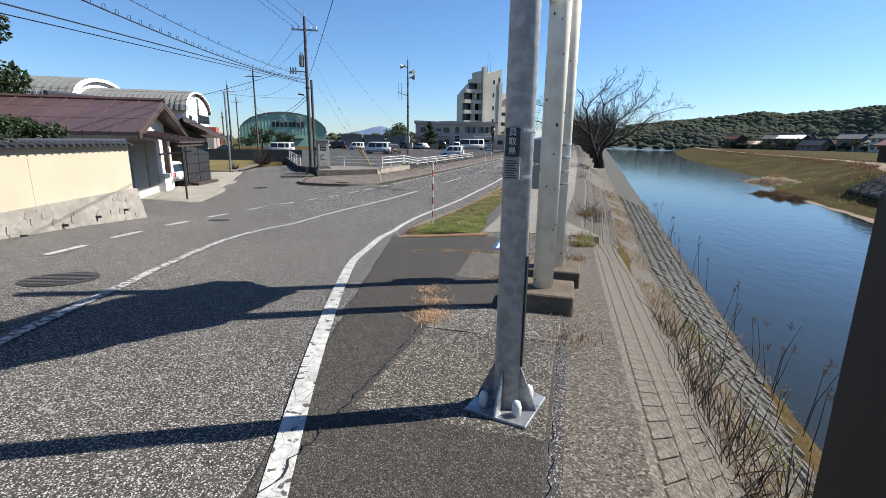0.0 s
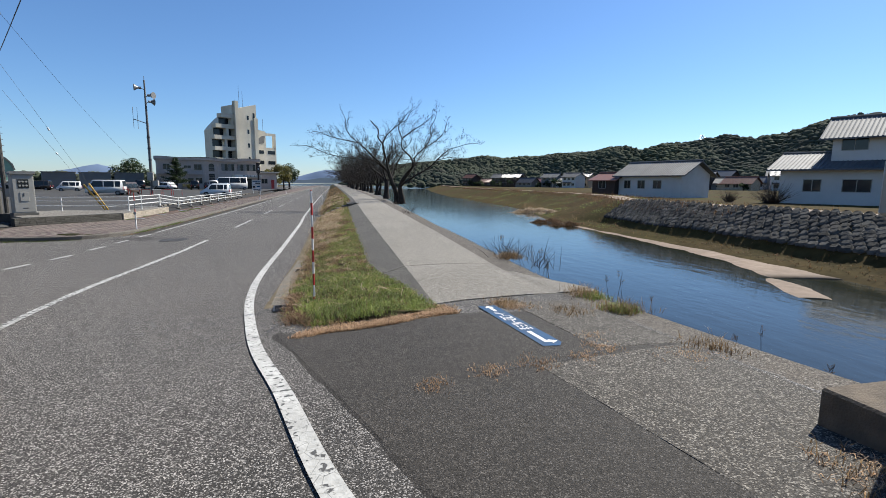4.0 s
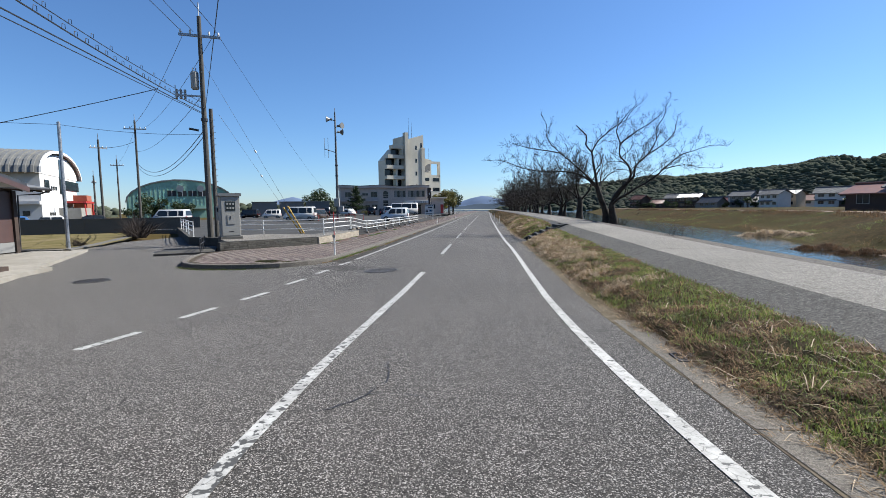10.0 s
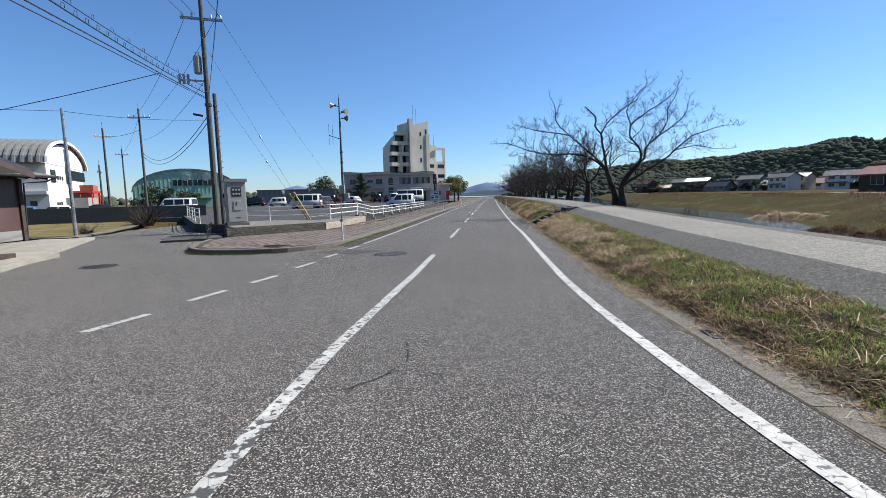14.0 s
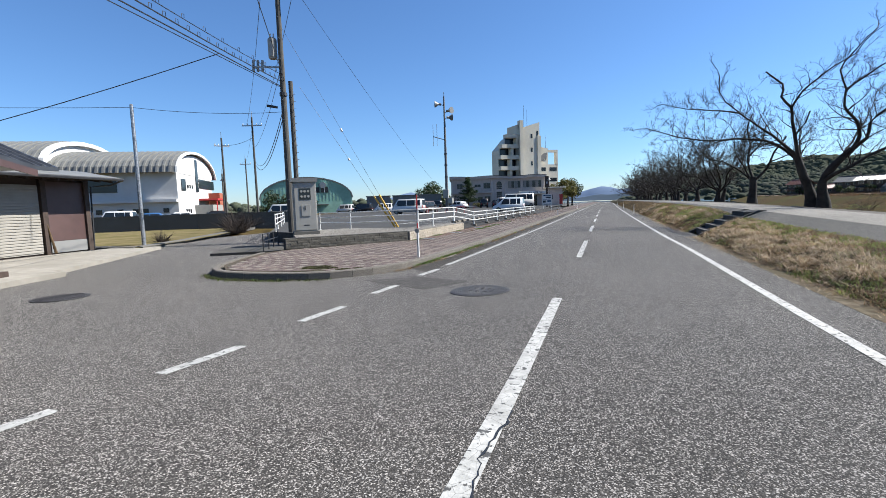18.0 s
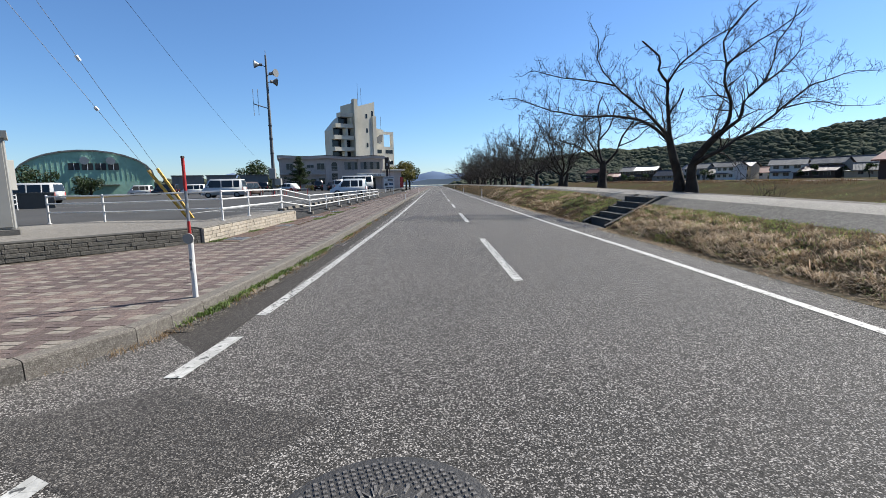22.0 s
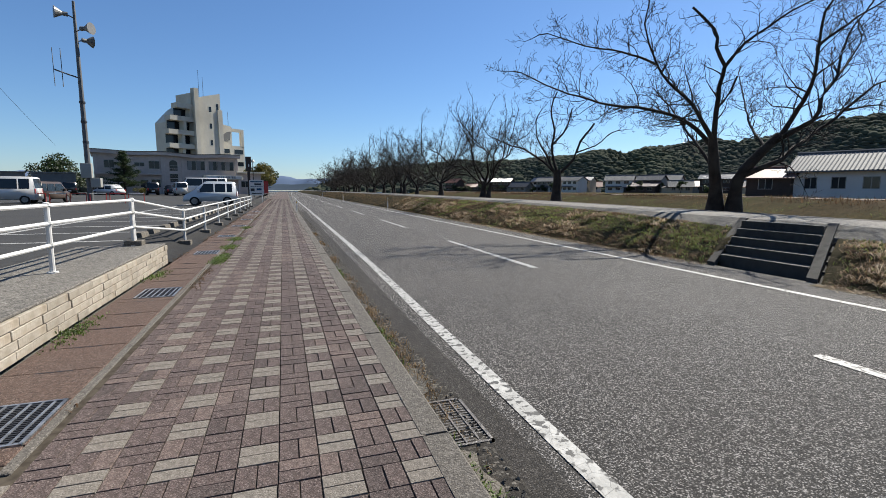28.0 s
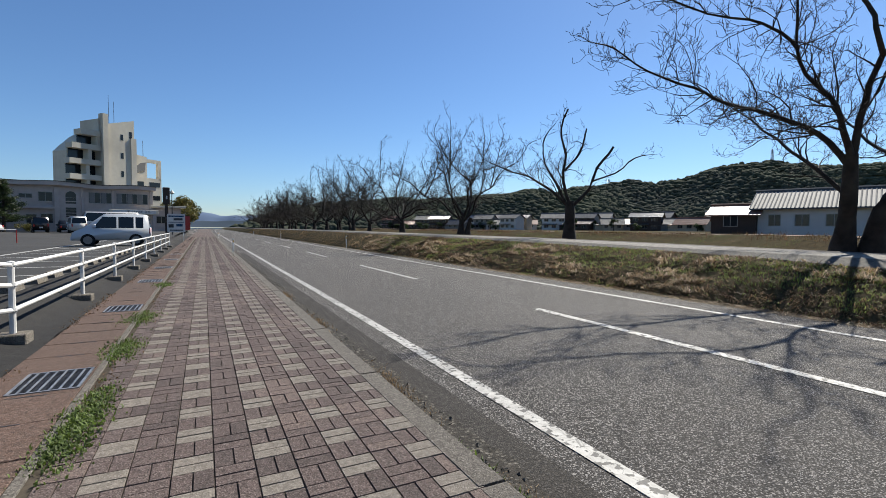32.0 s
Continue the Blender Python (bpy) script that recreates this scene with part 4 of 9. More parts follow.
for z in (4.9, 3.2, 2.4):
    part("glazing_bar", B(10.45, 11.61, -0.06, -0.02, z, z + 0.05), "tele_box", arch_w)
part("arch_surround", P([(11.03 - 0.72 * math.cos(a), 5.25 + 0.72 * math.sin(a)) for a in lin(0, math.pi, 11)] + [(11.03 + 0.59 * math.cos(a), 5.25 + 0.59 * math.sin(a)) for a in lin(0, math.pi, 11)], "y", -0.1, 0.0), "wall_pink", arch_w)
part("string_course", B(0.3, 9.2, -0.55, 0, 3.3, 3.62, bev=0.03), "wall_pink", office)
part("porch_roof", B(15.2, 21.4, -1.6, 0.2, 2.75, 3.42, bev=0.03), "wall_cream", office, "flat porch roof with a pale fascia")
sg = part("porch_sign", B(15.6, 21.1, -1.68, -1.6, 2.86, 3.38), "white", office, "white sign board with dark characters")
rnd = random.Random(4)
for x0, w, kind_ in ((17.35, 0.34, 1), (17.85, 0.22, 0), (18.12, 0.26, 0), (18.42, 0.22, 0), (18.7, 0.3, 1), (19.04, 0.3, 1), (19.6, 0.32, 1), (19.96, 0.32, 1)):
    bm = bmesh.new()
    for z in ((2.96, 3.1, 3.24) if kind_ else (3.1,)):
        box(bm, x0, x0 + w, -1.7, -1.68, z, z + 0.045)
    box(bm, x0 + w * 0.42, x0 + w * 0.6, -1.7, -1.68, 2.96, 3.29)
    part("lettering", bm, "dark_metal", sg)
for x0 in (15.6, 20.9):
    part("porch_pillar", B(x0 - 0.2, x0 + 0.2, -1.5, -1.1, -0.3, 2.75), "wall_pink", office)
part("annex_wall", B(21.0, 25.0, 0.3, 9, -0.3, 3.9), "wall_pink", office)
part("annex_roof", B(20.7, 25.6, -0.5, 9.4, 3.9, 4.2, bev=0.03), "wall_cream", office, "pale flat roof slab")
opening(office, 21.6, 22.9, 1.5, 2.5, 0.3, "tele_box")
part("entrance_door", B(16.6, 19.4, -0.06, 0.02, -0.1, 2.5), "glass", office, "dark glazed entrance")
for x in (16.6, 18.0, 19.34):
    part("door_frame", B(x, x + 0.07, -0.09, -0.02, -0.1, 2.55), "tele_box", office)

# tower block behind
tower = thing("tower_block", "cream six-storey block with a slanted stair tower", "building", (-40.6, 175.0, LOT), 39.0)
bm = P([(9.0, -0.3), (17.2, -0.3), (17.2, 29.3), (10.2, 27.2), (10.2, 28.4), (9.0, 28.4)], "y", 0, 9)
part("stair_tower", bm, "wall_cream", tower)
part("chimney", B(9.0, 10.3, -0.6, 1.2, -0.3, 29.6), "wall_cream", tower)
part("main_block", P([(16.5, -0.3), (22.0, -0.3), (22.0, 20.4), (16.5, 21.2)], "y", 2.2, 16), "wall_cream", tower)
part("fin", B(16.2, 17.6, -0.3, 3, -0.3, 24.5), "wall_cream", tower)
bm = bmesh.new()
prism(bm, [(2.6, 6), (9.5, 6), (9.5, 25.8), (8.4, 25.2), (6.4, 23.8), (3.8, 21.0), (2.6, 19.6)], "y", 3.2, 9)
part("stepped_wing", bm, "wall_cream", tower)
for k, z in enumerate((6.2, 10.0, 13.8, 17.6, 21.2)):
    x0 = 4.6 if k == 4 else (2.6 if k == 3 else 2.0)
    part("balcony", B(x0 - 0.2, 9.0, 0.4, 3.3, z + 2.5, z + 3.8), "wall_cream", tower)
    part("balcony_recess", B(x0 + 0.3, 9.0, 3.05, 3.25, z, z + 2.5), "glass", tower, "dark recessed balcony")
    part("balcony_pier", B(x0 + 3.6, x0 + 4.4, 0.7, 3.2, z - 0.2, z + 2.6), "wall_cream", tower)
for z in (23.6, 18.8, 14.0, 9.2):
    part("slit_window", B(13.6, 14.3, -0.04, 0.05, z, z + 1.5), "glass", tower)
part("slit_window", B(15.9, 16.6, -0.04, 0.05, 24.4, 26.2), "glass", tower)
frame_x = bmesh.new()
box(frame_x, 22.0, 26.2, 2.2, 3.2, 19.0, 19.9)
box(frame_x, 25.3, 26.2, 2.2, 3.2, 14.0, 19.0)
box(frame_x, 25.3, 26.2, 9.0, 16.0, 14.0, 19.9)
part("open_frame", frame_x, "wall_cream", tower, "open concrete frame")
part("east_block", B(22.0, 26.2, 2.2, 16, -0.3, 14.6), "wall_cream", tower)
for z in (12.2, 8.4, 4.6):
    for x0 in (18.0, 22.7):
        part("strip_window", B(x0, x0 + 3.0, 2.14, 2.25, z, z + 1.3), "glass", tower)
part("arch_relief", P([(18.2, 15.6), (19.0, 17.6), (20.2, 18.6), (21.6, 18.9), (21.2, 16.2), (20.4, 16.6), (19.6, 15.8)], "y", 2.02, 2.2), "wall_grey", tower, "dark arched relief on the wall")
for x0, h in ((12.6, 35.5), (13.9, 34.0), (21.5, 25.0)):
    part("antenna", T([(x0, 3, 18), (x0, 3, h)], [0.09, 0.04], 5), "dark_metal", tower)


def vault(parent, name, x0, x1, y0, y1, z0, z1, material, n=14, thick=0.35, label=""):
    """A barrel roof whose ridge runs along y."""
    c, r = (x0 + x1) / 2, (x1 - x0) / 2
    o = [(c - r * math.cos(a), z0 + (z1 - z0) * math.sin(a)) for a in lin(0, math.pi, n)]
    i = [(c - (r - thick) * math.cos(a), z0 + (z1 - z0 - thick) * math.sin(a)) for a in lin(0, math.pi, n)]
    return part(name, P(o + i[::-1], "y", y0, y1), material, parent, label)


# white arched hall: gable end on local y = 0, ridges along local +y
hall = thing("arched_hall", "white hall with ribbed grey barrel roofs", "building", (-59.1, 61.4, 0.0), 121.0)
part("wall", B(0.4, 17.6, 0.3, 15, -0.5, 7.3), "wall_white", hall)
vault(hall, "barrel_roof", -0.8, 18.8, 0, 15.2, 6.9, 10.4, "roof_grey", label="ribbed barrel roof")
def arch(c, w, z0, h, n=16, a0=0.0, a1=math.pi):
    return [(c - w * math.cos(t), z0 + h * math.sin(t)) for t in lin(a0, a1, n)]
part("gable", P(arch(9, 9.0, 6.9, 3.0), "y", 0.25, 0.6), "wall_white", hall)
part("gable_rim", P(arch(9, 9.85, 6.9, 3.55) + arch(9, 9.5, 6.9, 3.2)[::-1], "y", -0.25, 0.0), "wall_white", hall, "projecting pale arched rim")
for k in range(19):
    part("roof_rib", P(arch(9, 9.95, 6.9, 3.66, 10, 0, 2.2) + arch(9, 9.7, 6.9, 3.42, 10, 0, 2.2)[::-1], "y", 0.5 + 0.78 * k, 0.78 + 0.78 * k), "roof_grey", hall)
part("rear_wall", B(-1.0, 21, 15.2, 55, -0.5, 8.2), "wall_grey", hall)
part("rear_gable", P(arch(10, 11.2, 8.0, 3.5), "y", 15.0, 15.3), "wall_white", hall)
vault(hall, "rear_roof", -1.6, 21.6, 15.1, 56, 8.0, 12.0, "roof_grey", label="ribbed rear barrel roof")
part("rear_rim", P(arch(10, 11.7, 8.0, 4.05) + arch(10, 11.1, 8.0, 3.5)[::-1], "y", 14.5, 15.1), "wall_white", hall, "projecting pale arched rim")
for k in range(40):
    part("roof_rib", P(arch(10, 11.75, 8.0, 4.12, 10, 0, 2.2) + arch(10, 11.5, 8.0, 3.9, 10, 0, 2.2)[::-1], "y", 15.6 + 1.0 * k, 15.95 + 1.0 * k), "roof_grey", hall)
part("orange_bay", B(15.2, 18.4, -1.4, 0.4, 0, 4.6), "orange_wall", hall, "salmon orange entrance bay")
part("entrance_canopy", B(9.6, 15.1, -2.4, 0.4, 3.3, 3.6), "red", hall, "red entrance canopy")
for x0 in (9.9, 14.7):
    part("canopy_post", T([(x0, -2.2, -0.3), (x0, -2.2, 3.3)], 0.12, 8), "red", hall)
part("porch", B(7.5, 13.5, -2.2, 0.3, -0.3, 2.6), "tele_box", hall, "grey entrance porch")
for x0, x1, z0, z1 in ((2.0, 3.8, 4.6, 6.2), (8.6, 9.8, 4.6, 9.4), (10.2, 18.5, 5.2, 6.6), (4.6, 5.0, 5.0, 5.5), (5.6, 6.0, 5.0, 5.5), (6.6, 7.0, 5.0, 5.5), (3.4, 3.8, 1.4, 2.0), (4.3, 4.7, 1.4, 2.0), (5.2, 5.6, 1.4, 2.0)):
    part("window", B(x0, x1, 0.2, 0.35, z0, z1), "glass", hall)
for y0, y1, z0, z1 in ((7.5, 14.5, 4.4, 6.2), (1.5, 2.2, 1.6, 2.2), (4, 4.7, 1.6, 2.2), (5.2, 5.9, 1.6, 2.2), (7.0, 7.7, 1.6, 2.2), (9.5, 10.2, 1.6, 2.2), (12, 12.7, 0.6, 2.2)):
    part("window", B(0.33, 0.45, y0, y1, z0, z1), "glass", hall)
part("floor_band", B(-0.3, 0.4, 0.3, 15, 3.0, 3.4), "wall_white", hall)

# green hangar
hangar = thing("green_hangar", "green clad hangar with an arched roof", "building", (-98.7, 123.9, 0.0), 33.7)
W = 26.0
part("gable", P([(0, -0.5)] + [(W / 2 - W / 2 * math.cos(a), 4.6 + 5.9 * math.sin(a)) for a in lin(0, math.pi, 15)] + [(W, -0.5)], "y", 0, 0.3), "green_wall", hangar)
vault(hangar, "arched_roof", -0.3, W + 0.3, -0.3, 32, 4.6, 10.9, "roof_grey", label="grey green arched roof")
part("side_wall", B(0, 0.3, 0.3, 32, -0.5, 4.8), "green_wall", hangar)
for k in range(4):
    wd_ = part("window", B(9.5 + 2.5 * k, 11.6 + 2.5 * k, -0.1, 0.02, 6.2, 7.8), "black", hangar, "dark louvred window")
    part("mullion", B(10.5 + 2.5 * k, 10.62 + 2.5 * k, -0.14, -0.1, 6.2, 7.8), "white", wd_)
for x0 in (12.6, 17.6):
    part("flood_lamp", T([(x0, -0.8, 8.35), (x0, 0.0, 8.6)], [0.95, 0.4], 10), "white", hangar)
for k in range(26):
    z1 = 4.4 + 5.9 * math.sin(math.acos(max(-1, min(1, 1 - (k + 0.5) / 13))))
    part("cladding_rib", B(k + 0.45, k + 0.55, -0.05, 0.0, 0, z1), "green_wall", hangar)
part("door", B(16, 23, -0.08, 0.0, 0, 3.6), "green_wall", hangar, "sliding door")
part("step_canopy", B(13, 19, -1.0, 0, 2.6, 2.8), "roof_grey", hangar)

# concrete block boundary wall and grass plot west of the side road
solid("grass_plot", raw_mesh("grass_plot", *grid(lambda y: lin(tab(y, [27.6, 48], [-50, -50]), tab(y, [27.6, 34, 48], [-23.6, -26.4, -35]), 12), lin(27.6, 48, 22), lambda x, y: 0.06 + 0.04 * noise.noise((x * 0.5, y * 0.5, 1))), "plot", True), None, "short winter grass plot beside the side road", "grass plot", "structure")
bm = bmesh.new()
prism(bm, [(-24.3, 27.9), (-23.6, 27.6), (-25.3, 31.2), (-33, 45.2), (-33.6, 45.2), (-25.9, 31.4)], "z", -0.1, 0.09)
solid("plot_kerb", bm, "concrete", "pale concrete edging of the grass plot", "edging", "structure")
bm = bmesh.new()
prism(bm, [(-32, 27.4), (-24.0, 27.5), (-24.2, 28.0), (-32, 28.1)], "z", -0.1, 0.07)
solid("plot_slab", bm, "concrete", "pale concrete slab beside the grass plot", "slab", "structure")
bwall = thing("block_wall", "grey concrete block boundary wall", "wall", (-50, 38.5, 0), 26.0, kind="structure")
for k in range(5):
    part("panel", B(4.4 * k, 4.4 * k + 4.38, 0, 0.15, -0.2, 1.25), "skirt", bwall)
    part("coping", B(4.4 * k, 4.4 * k + 4.39, -0.03, 0.18, 1.25, 1.33), "concrete", bwall)
def bare_bush(at, r, seed, label, n=130):
    bm = bmesh.new()
    rnd = random.Random(seed)
    for _ in range(n):
        a, e, l = rnd.uniform(0, 6.28), rnd.uniform(0.3, 1.4), rnd.uniform(0.6, 1.25) * r
        q = [Vector((rnd.uniform(-.25, .25) * r, rnd.uniform(-.25, .25) * r, -0.1))]
        for s in range(3):
            q.append(q[-1] + Vector((math.cos(a) * math.cos(e), math.sin(a) * math.cos(e), math.sin(e))) * l / 3 + Vector((rnd.gauss(0, .05), rnd.gauss(0, .05), rnd.gauss(0, .03))))
        tube(bm, q, [0.014, 0.011, 0.008, 0.004], 3, False)
    b = thing("bush", label, "shrub", at)
    part("branch_tangle", bm, "twig", b)


for k, (x, y, r, n) in enumerate(((-34.5, 46.5, 1.5, 130), (-37.0, 46.0, 1.0, 130), (-25.9, 30.4, 0.6, 100), (-31.2, 29.4, 0.9, 110), (-29.2, 39.0, 1.7, 260), (-30.2, 40.2, 1.4, 200))):
    bare_bush((x, y, 0.05), r, 80 + k, "leafless brown shrub beside the side road", n)


# ---- left houses ----
def tile_roof(parent, x0, x1, y0, y1, ze, zr, material, name="roof", over=0.6, ridge="x", tiles=True):
    """A gable roof over the box, ridge along local x, with raised tile rolls and a ridge cap."""
    ym = (y0 + y1) / 2
    a, b, c, d = x0 - over, x1 + over, y0 - over, y1 + over
    sl = (zr - ze) / (ym - y0)
    zo = ze - sl * over
    bm = prism(bmesh.new(), [(c, zo), (ym, zr), (d, zo), (d, zo + 0.14), (ym, zr + 0.16), (c, zo + 0.14)], "x", a, b)
    roof = part(name, bm, material, parent)
    if tiles:
        for side in (-1, 1):
            v, f = [], []
            n = max(4, int((b - a) / 0.33))
            e = c if side < 0 else d
            for k in range(n):
                xa = a + (b - a) * k / n
                w = (b - a) / n * 0.45
                base = len(v)
                for (yy, zz) in ((e, zo + 0.14), (ym, zr + 0.155)):
                    v += [(xa, yy, zz), (xa + w * 0.5, yy, zz + 0.07), (xa + w, yy, zz)]
                f += [(base, base + 1, base + 4, base + 3), (base + 1, base + 2, base + 5, base + 4), (base, base + 2, base + 1)]
            part("tile_roll", raw_mesh("tile_roll", v, f, material), None, roof)
    part("ridge", T([(a - 0.05, ym, zr + 0.2), (b + 0.05, ym, zr + 0.2)], 0.16, 6), material, roof)
    return roof


def house(at, rz, w, d, h, roof_h, wall, roof, label, storeys=1, windows=((0.2, 0.35), (0.6, 0.8)), over=0.6, tiles=True, name="house"):
    """A house with its front on local y = 0; the ridge runs along local x."""
    r = thing(name, label, "house", at, rz)
    part("wall", P([(0, -0.6), (d, -0.6), (d, h), (d / 2, h + roof_h - 0.12), (0, h)], "x", 0, w), wall, r)
    tile_roof(r, 0, w, 0, d, h, h + roof_h, roof, over=over, tiles=tiles)
    for s in range(storeys):
        z = 1.0 + s * h / storeys
        for a, b in windows:
            opening(r, w * a, w * b, z, z + 1.05, 0, "tele_box")
        part("side_window", B(-0.03, 0.03, d * 0.35, d * 0.6, z, z + 1.0), "glass", r)
    return r


# garden wall: stone base, rendered wall, tiled coping (local x runs along the road)
gw = thing("garden_wall", "beige rendered garden wall on a rough stone base with dark tile coping", "wall", (-6.3, -3.6, 0), 111.0)
L = 11.3
part("stone_base", P([(-0.55, -0.4), (0.35, -0.4), (0.3, 1.2), (-0.24, 1.2)], "x", 0, L), "wall_base", gw, "rough plastered stone base")
rnd = random.Random(5)
for k in range(90):
    x, z = rnd.uniform(0.1, L - 0.4), rnd.uniform(0.35, 1.08)
    o = [(x + 0.15 * math.cos(a) * rnd.uniform(0.5, 1.4), z + 0.11 * math.sin(a) * rnd.uniform(0.5, 1.4)) for a in lin(0, 5.3, 6)]
    yb = -0.55 + 0.31 * (z + 0.4) / 1.6
    part("field_stone", P(o, "y", yb - 0.018, yb + 0.1), "wall_base", gw)
for k in range(9):
    x = 0.7 + 1.2 * k
    part("drain_hole", T([(x, -0.47 + 0.02, 0.72), (x, -0.3, 0.72)], 0.03, 8), "black", gw)
for k in range(3):
    part("wall_panel", B(L * k / 3 + 0.004, L * (k + 1) / 3 - 0.004, -0.12, 0.12, 1.2, 2.42), "wall_beige", gw)
part("coping_bed", P([(-0.28, 2.42), (0.28, 2.42), (0, 2.5)], "x", -0.1, L + 0.12), "roof_dark", gw)
for k in range(int(L / 0.24)):
    part("coping_tile", T([(0.12 + 0.24 * k, -0.3, 2.44), (0.12 + 0.24 * k, 0, 2.52), (0.12 + 0.24 * k, 0.3, 2.44)], 0.045, 8), "roof_dark", gw)
part("ridge_tile", T([(-0.1, 0, 2.54), (L + 0.12, 0, 2.54)], 0.06, 8), "roof_dark", gw)
def leafy(name, label, at, rx, rz_, h, n, material, trunk=True, seed=1, leaf=0.22, cat="tree", clumps=9):
    """A broadleaf or conifer crown of many small leaves gathered in clumps."""
    rnd = random.Random(seed)
    r = thing(name, label, cat, at)
    if trunk:
        part("trunk", T([(0, 0, -0.2), (0.05, 0, h * 0.3), (0, 0.05, h * 0.75)], [0.06 * rx + 0.08, 0.05 * rx + 0.05, 0.03], 8), "bark", r)
    cs = []
    for k in range(clumps):
        a, q = rnd.uniform(0, 6.28), rnd.random() ** 0.5
        cs.append((math.cos(a) * q * rx * 0.72, math.sin(a) * q * rx * 0.72, h * (0.28 if trunk else 0.15) + rnd.random() * h * 0.6, rnd.uniform(0.3, 0.5) * rx))
    v, f = [], []
    for k in range(n):
        c = cs[k % clumps]
        d = Vector((rnd.gauss(0, 1), rnd.gauss(0, 1), rnd.gauss(0, 0.8))).normalized() * c[3] * rnd.random() ** 0.35
        p = Vector(c[:3]) + Vector((d.x, d.y, d.z * rz_))
        if p.z < 0:
            p.z = -p.z * 0.3
        u = Vector((rnd.gauss(0, 1), rnd.gauss(0, 1), rnd.gauss(0, 1))).normalized() * leaf * rnd.uniform(0.6, 1.3)
        w = u.cross(Vector((rnd.gauss(0, 1), rnd.gauss(0, 1), rnd.gauss(0, 1)))).normalized() * leaf * 0.45
        b = len(v)
        v += [tuple(p - u), tuple(p + w), tuple(p + u), tuple(p - w)]
        f.append((b, b + 1, b + 2, b + 3))
    part("crown", raw_mesh("crown", v, f, material), None, r)
    return r


for k, sd in enumerate((2.6, 4.2, 5.8, 7.4, 8.8)):
    leafy("hedge", "clipped evergreen hedge behind the garden wall", (-6.3 - 0.358 * sd - 0.84, -3.6 + 0.934 * sd - 0.32, 2.2), 1.05, 0.5, 1.05, 2400, "leaf", False, 3 + k, 0.06, "hedge", 9)
leafy("garden_tree", "clipped round topiary tree behind the garden wall", (-10.6, 3.1, 1.9), 0.8, 0.35, 1.75, 900, "leaf", True, 9, 0.06, "tree", 5)
leafy("garden_tree", "tall dark garden pine behind the house", (-24.0, 10.8, 0.2), 3.2, 0.7, 8.2, 7000, "leaf", True, 5, 0.17)


def gable_house(r, x0, x1, xm, y0, y1, ze, zr, wall, roof, over=0.8, seams=0.9):
    """Walls and a sheet roof whose ridge runs along local y; the gable looks towards -y."""
    part("wall", P([(x0, -0.6), (x1, -0.6), (x1, ze), (xm, zr - 0.1), (x0, ze)], "y", y0, y1), wall, r)
    s0, s1 = (zr - ze) / (xm - x0), (zr - ze) / (x1 - xm)
    a, b = x0 - over, x1 + over
    za, zb = ze - s0 * over, ze - s1 * over
    rf = part("roof", P([(a, za), (xm, zr), (b, zb), (b, zb + 0.13), (xm, zr + 0.15), (a, za + 0.13)], "y", y0 - over, y1 + over), roof, r)
    n = int((y1 - y0 + 2 * over) / seams)
    for k in range(n + 1):
        y = y0 - over + 0.02 + (y1 - y0 + 2 * over - 0.08) * k / n
        part("seam", P([(a - 0.01, za + 0.12), (xm, zr + 0.14), (b + 0.01, zb + 0.12), (b + 0.01, zb + 0.17), (xm, zr + 0.19), (a - 0.01, za + 0.17)], "y", y, y + 0.035), roof, rf)
    for q in (0.38, 0.72):
        part("lap", T([(a + (xm - a) * q, y0 - over, za + (zr - za) * q + 0.13), (a + (xm - a) * q, y1 + over, za + (zr - za) * q + 0.13)], 0.025, 5), roof, rf)
    part("ridge_cap", T([(xm, y0 - over - 0.05, zr + 0.16), (xm, y1 + over, zr + 0.16)], 0.11, 6), roof, rf)
    part("barge_board", P([(a, za - 0.16), (xm, zr - 0.16), (b, zb - 0.16), (b, zb), (xm, zr), (a, za)], "y", y0 - over + 0.01, y0 - over + 0.07), "wood_dark", r)
    return rf


# first house: brown sheet metal roof, shuttered gable front under a lean-to canopy; front on local y = 0
h1 = thing("house", "house with a brown sheet metal roof and a shuttered front", "house", (-15.0, 11.1, 0.22), 121.0)
rf = gable_house(h1, 0.0, 6.2, 3.0, 0.0, 13.0, 2.75, 3.85, "wall_white", "roof_brown", 0.75)
part("ridge_end", P([(2.6, 3.95), (3.4, 3.95), (3.3, 4.3), (3.0, 4.5), (2.7, 4.3)], "y", 6.4, 6.7), "roof_dark", rf, "dark ridge end tile")
part("upper_roof", P([(1.2, 3.5), (3.0, 4.15), (4.8, 3.5), (4.8, 3.6), (3.0, 4.3), (1.2, 3.6)], "y", 6.7, 13.5), "roof_dark", h1)
can = part("canopy", P([(-2.0, 2.2), (0.1, 2.6), (0.1, 2.68), (-2.0, 2.28)], "x", -0.4, 4.3), "roof_brown", h1, "sloping brown corrugated canopy")
for k in range(15):
    x0 = -0.36 + 0.31 * k
    part("corrugation", P([(-2.02, 2.27), (0.1, 2.67), (0.1, 2.72), (-2.02, 2.32)], "x", x0, x0 + 0.08), "roof_brown", can)
part("canopy_beam", B(-0.4, 4.3, -1.92, -1.82, 2.06, 2.18), "wood_dark", h1)
part("tie_beam", B(-1.2, 3.8, -1.5, -1.43, 1.75, 1.82), "dark_metal", h1)
part("canopy_post", T([(0.3, -1.9, -0.3), (0.3, -1.9, 2.1)], 0.04, 8), "dark_metal", h1)
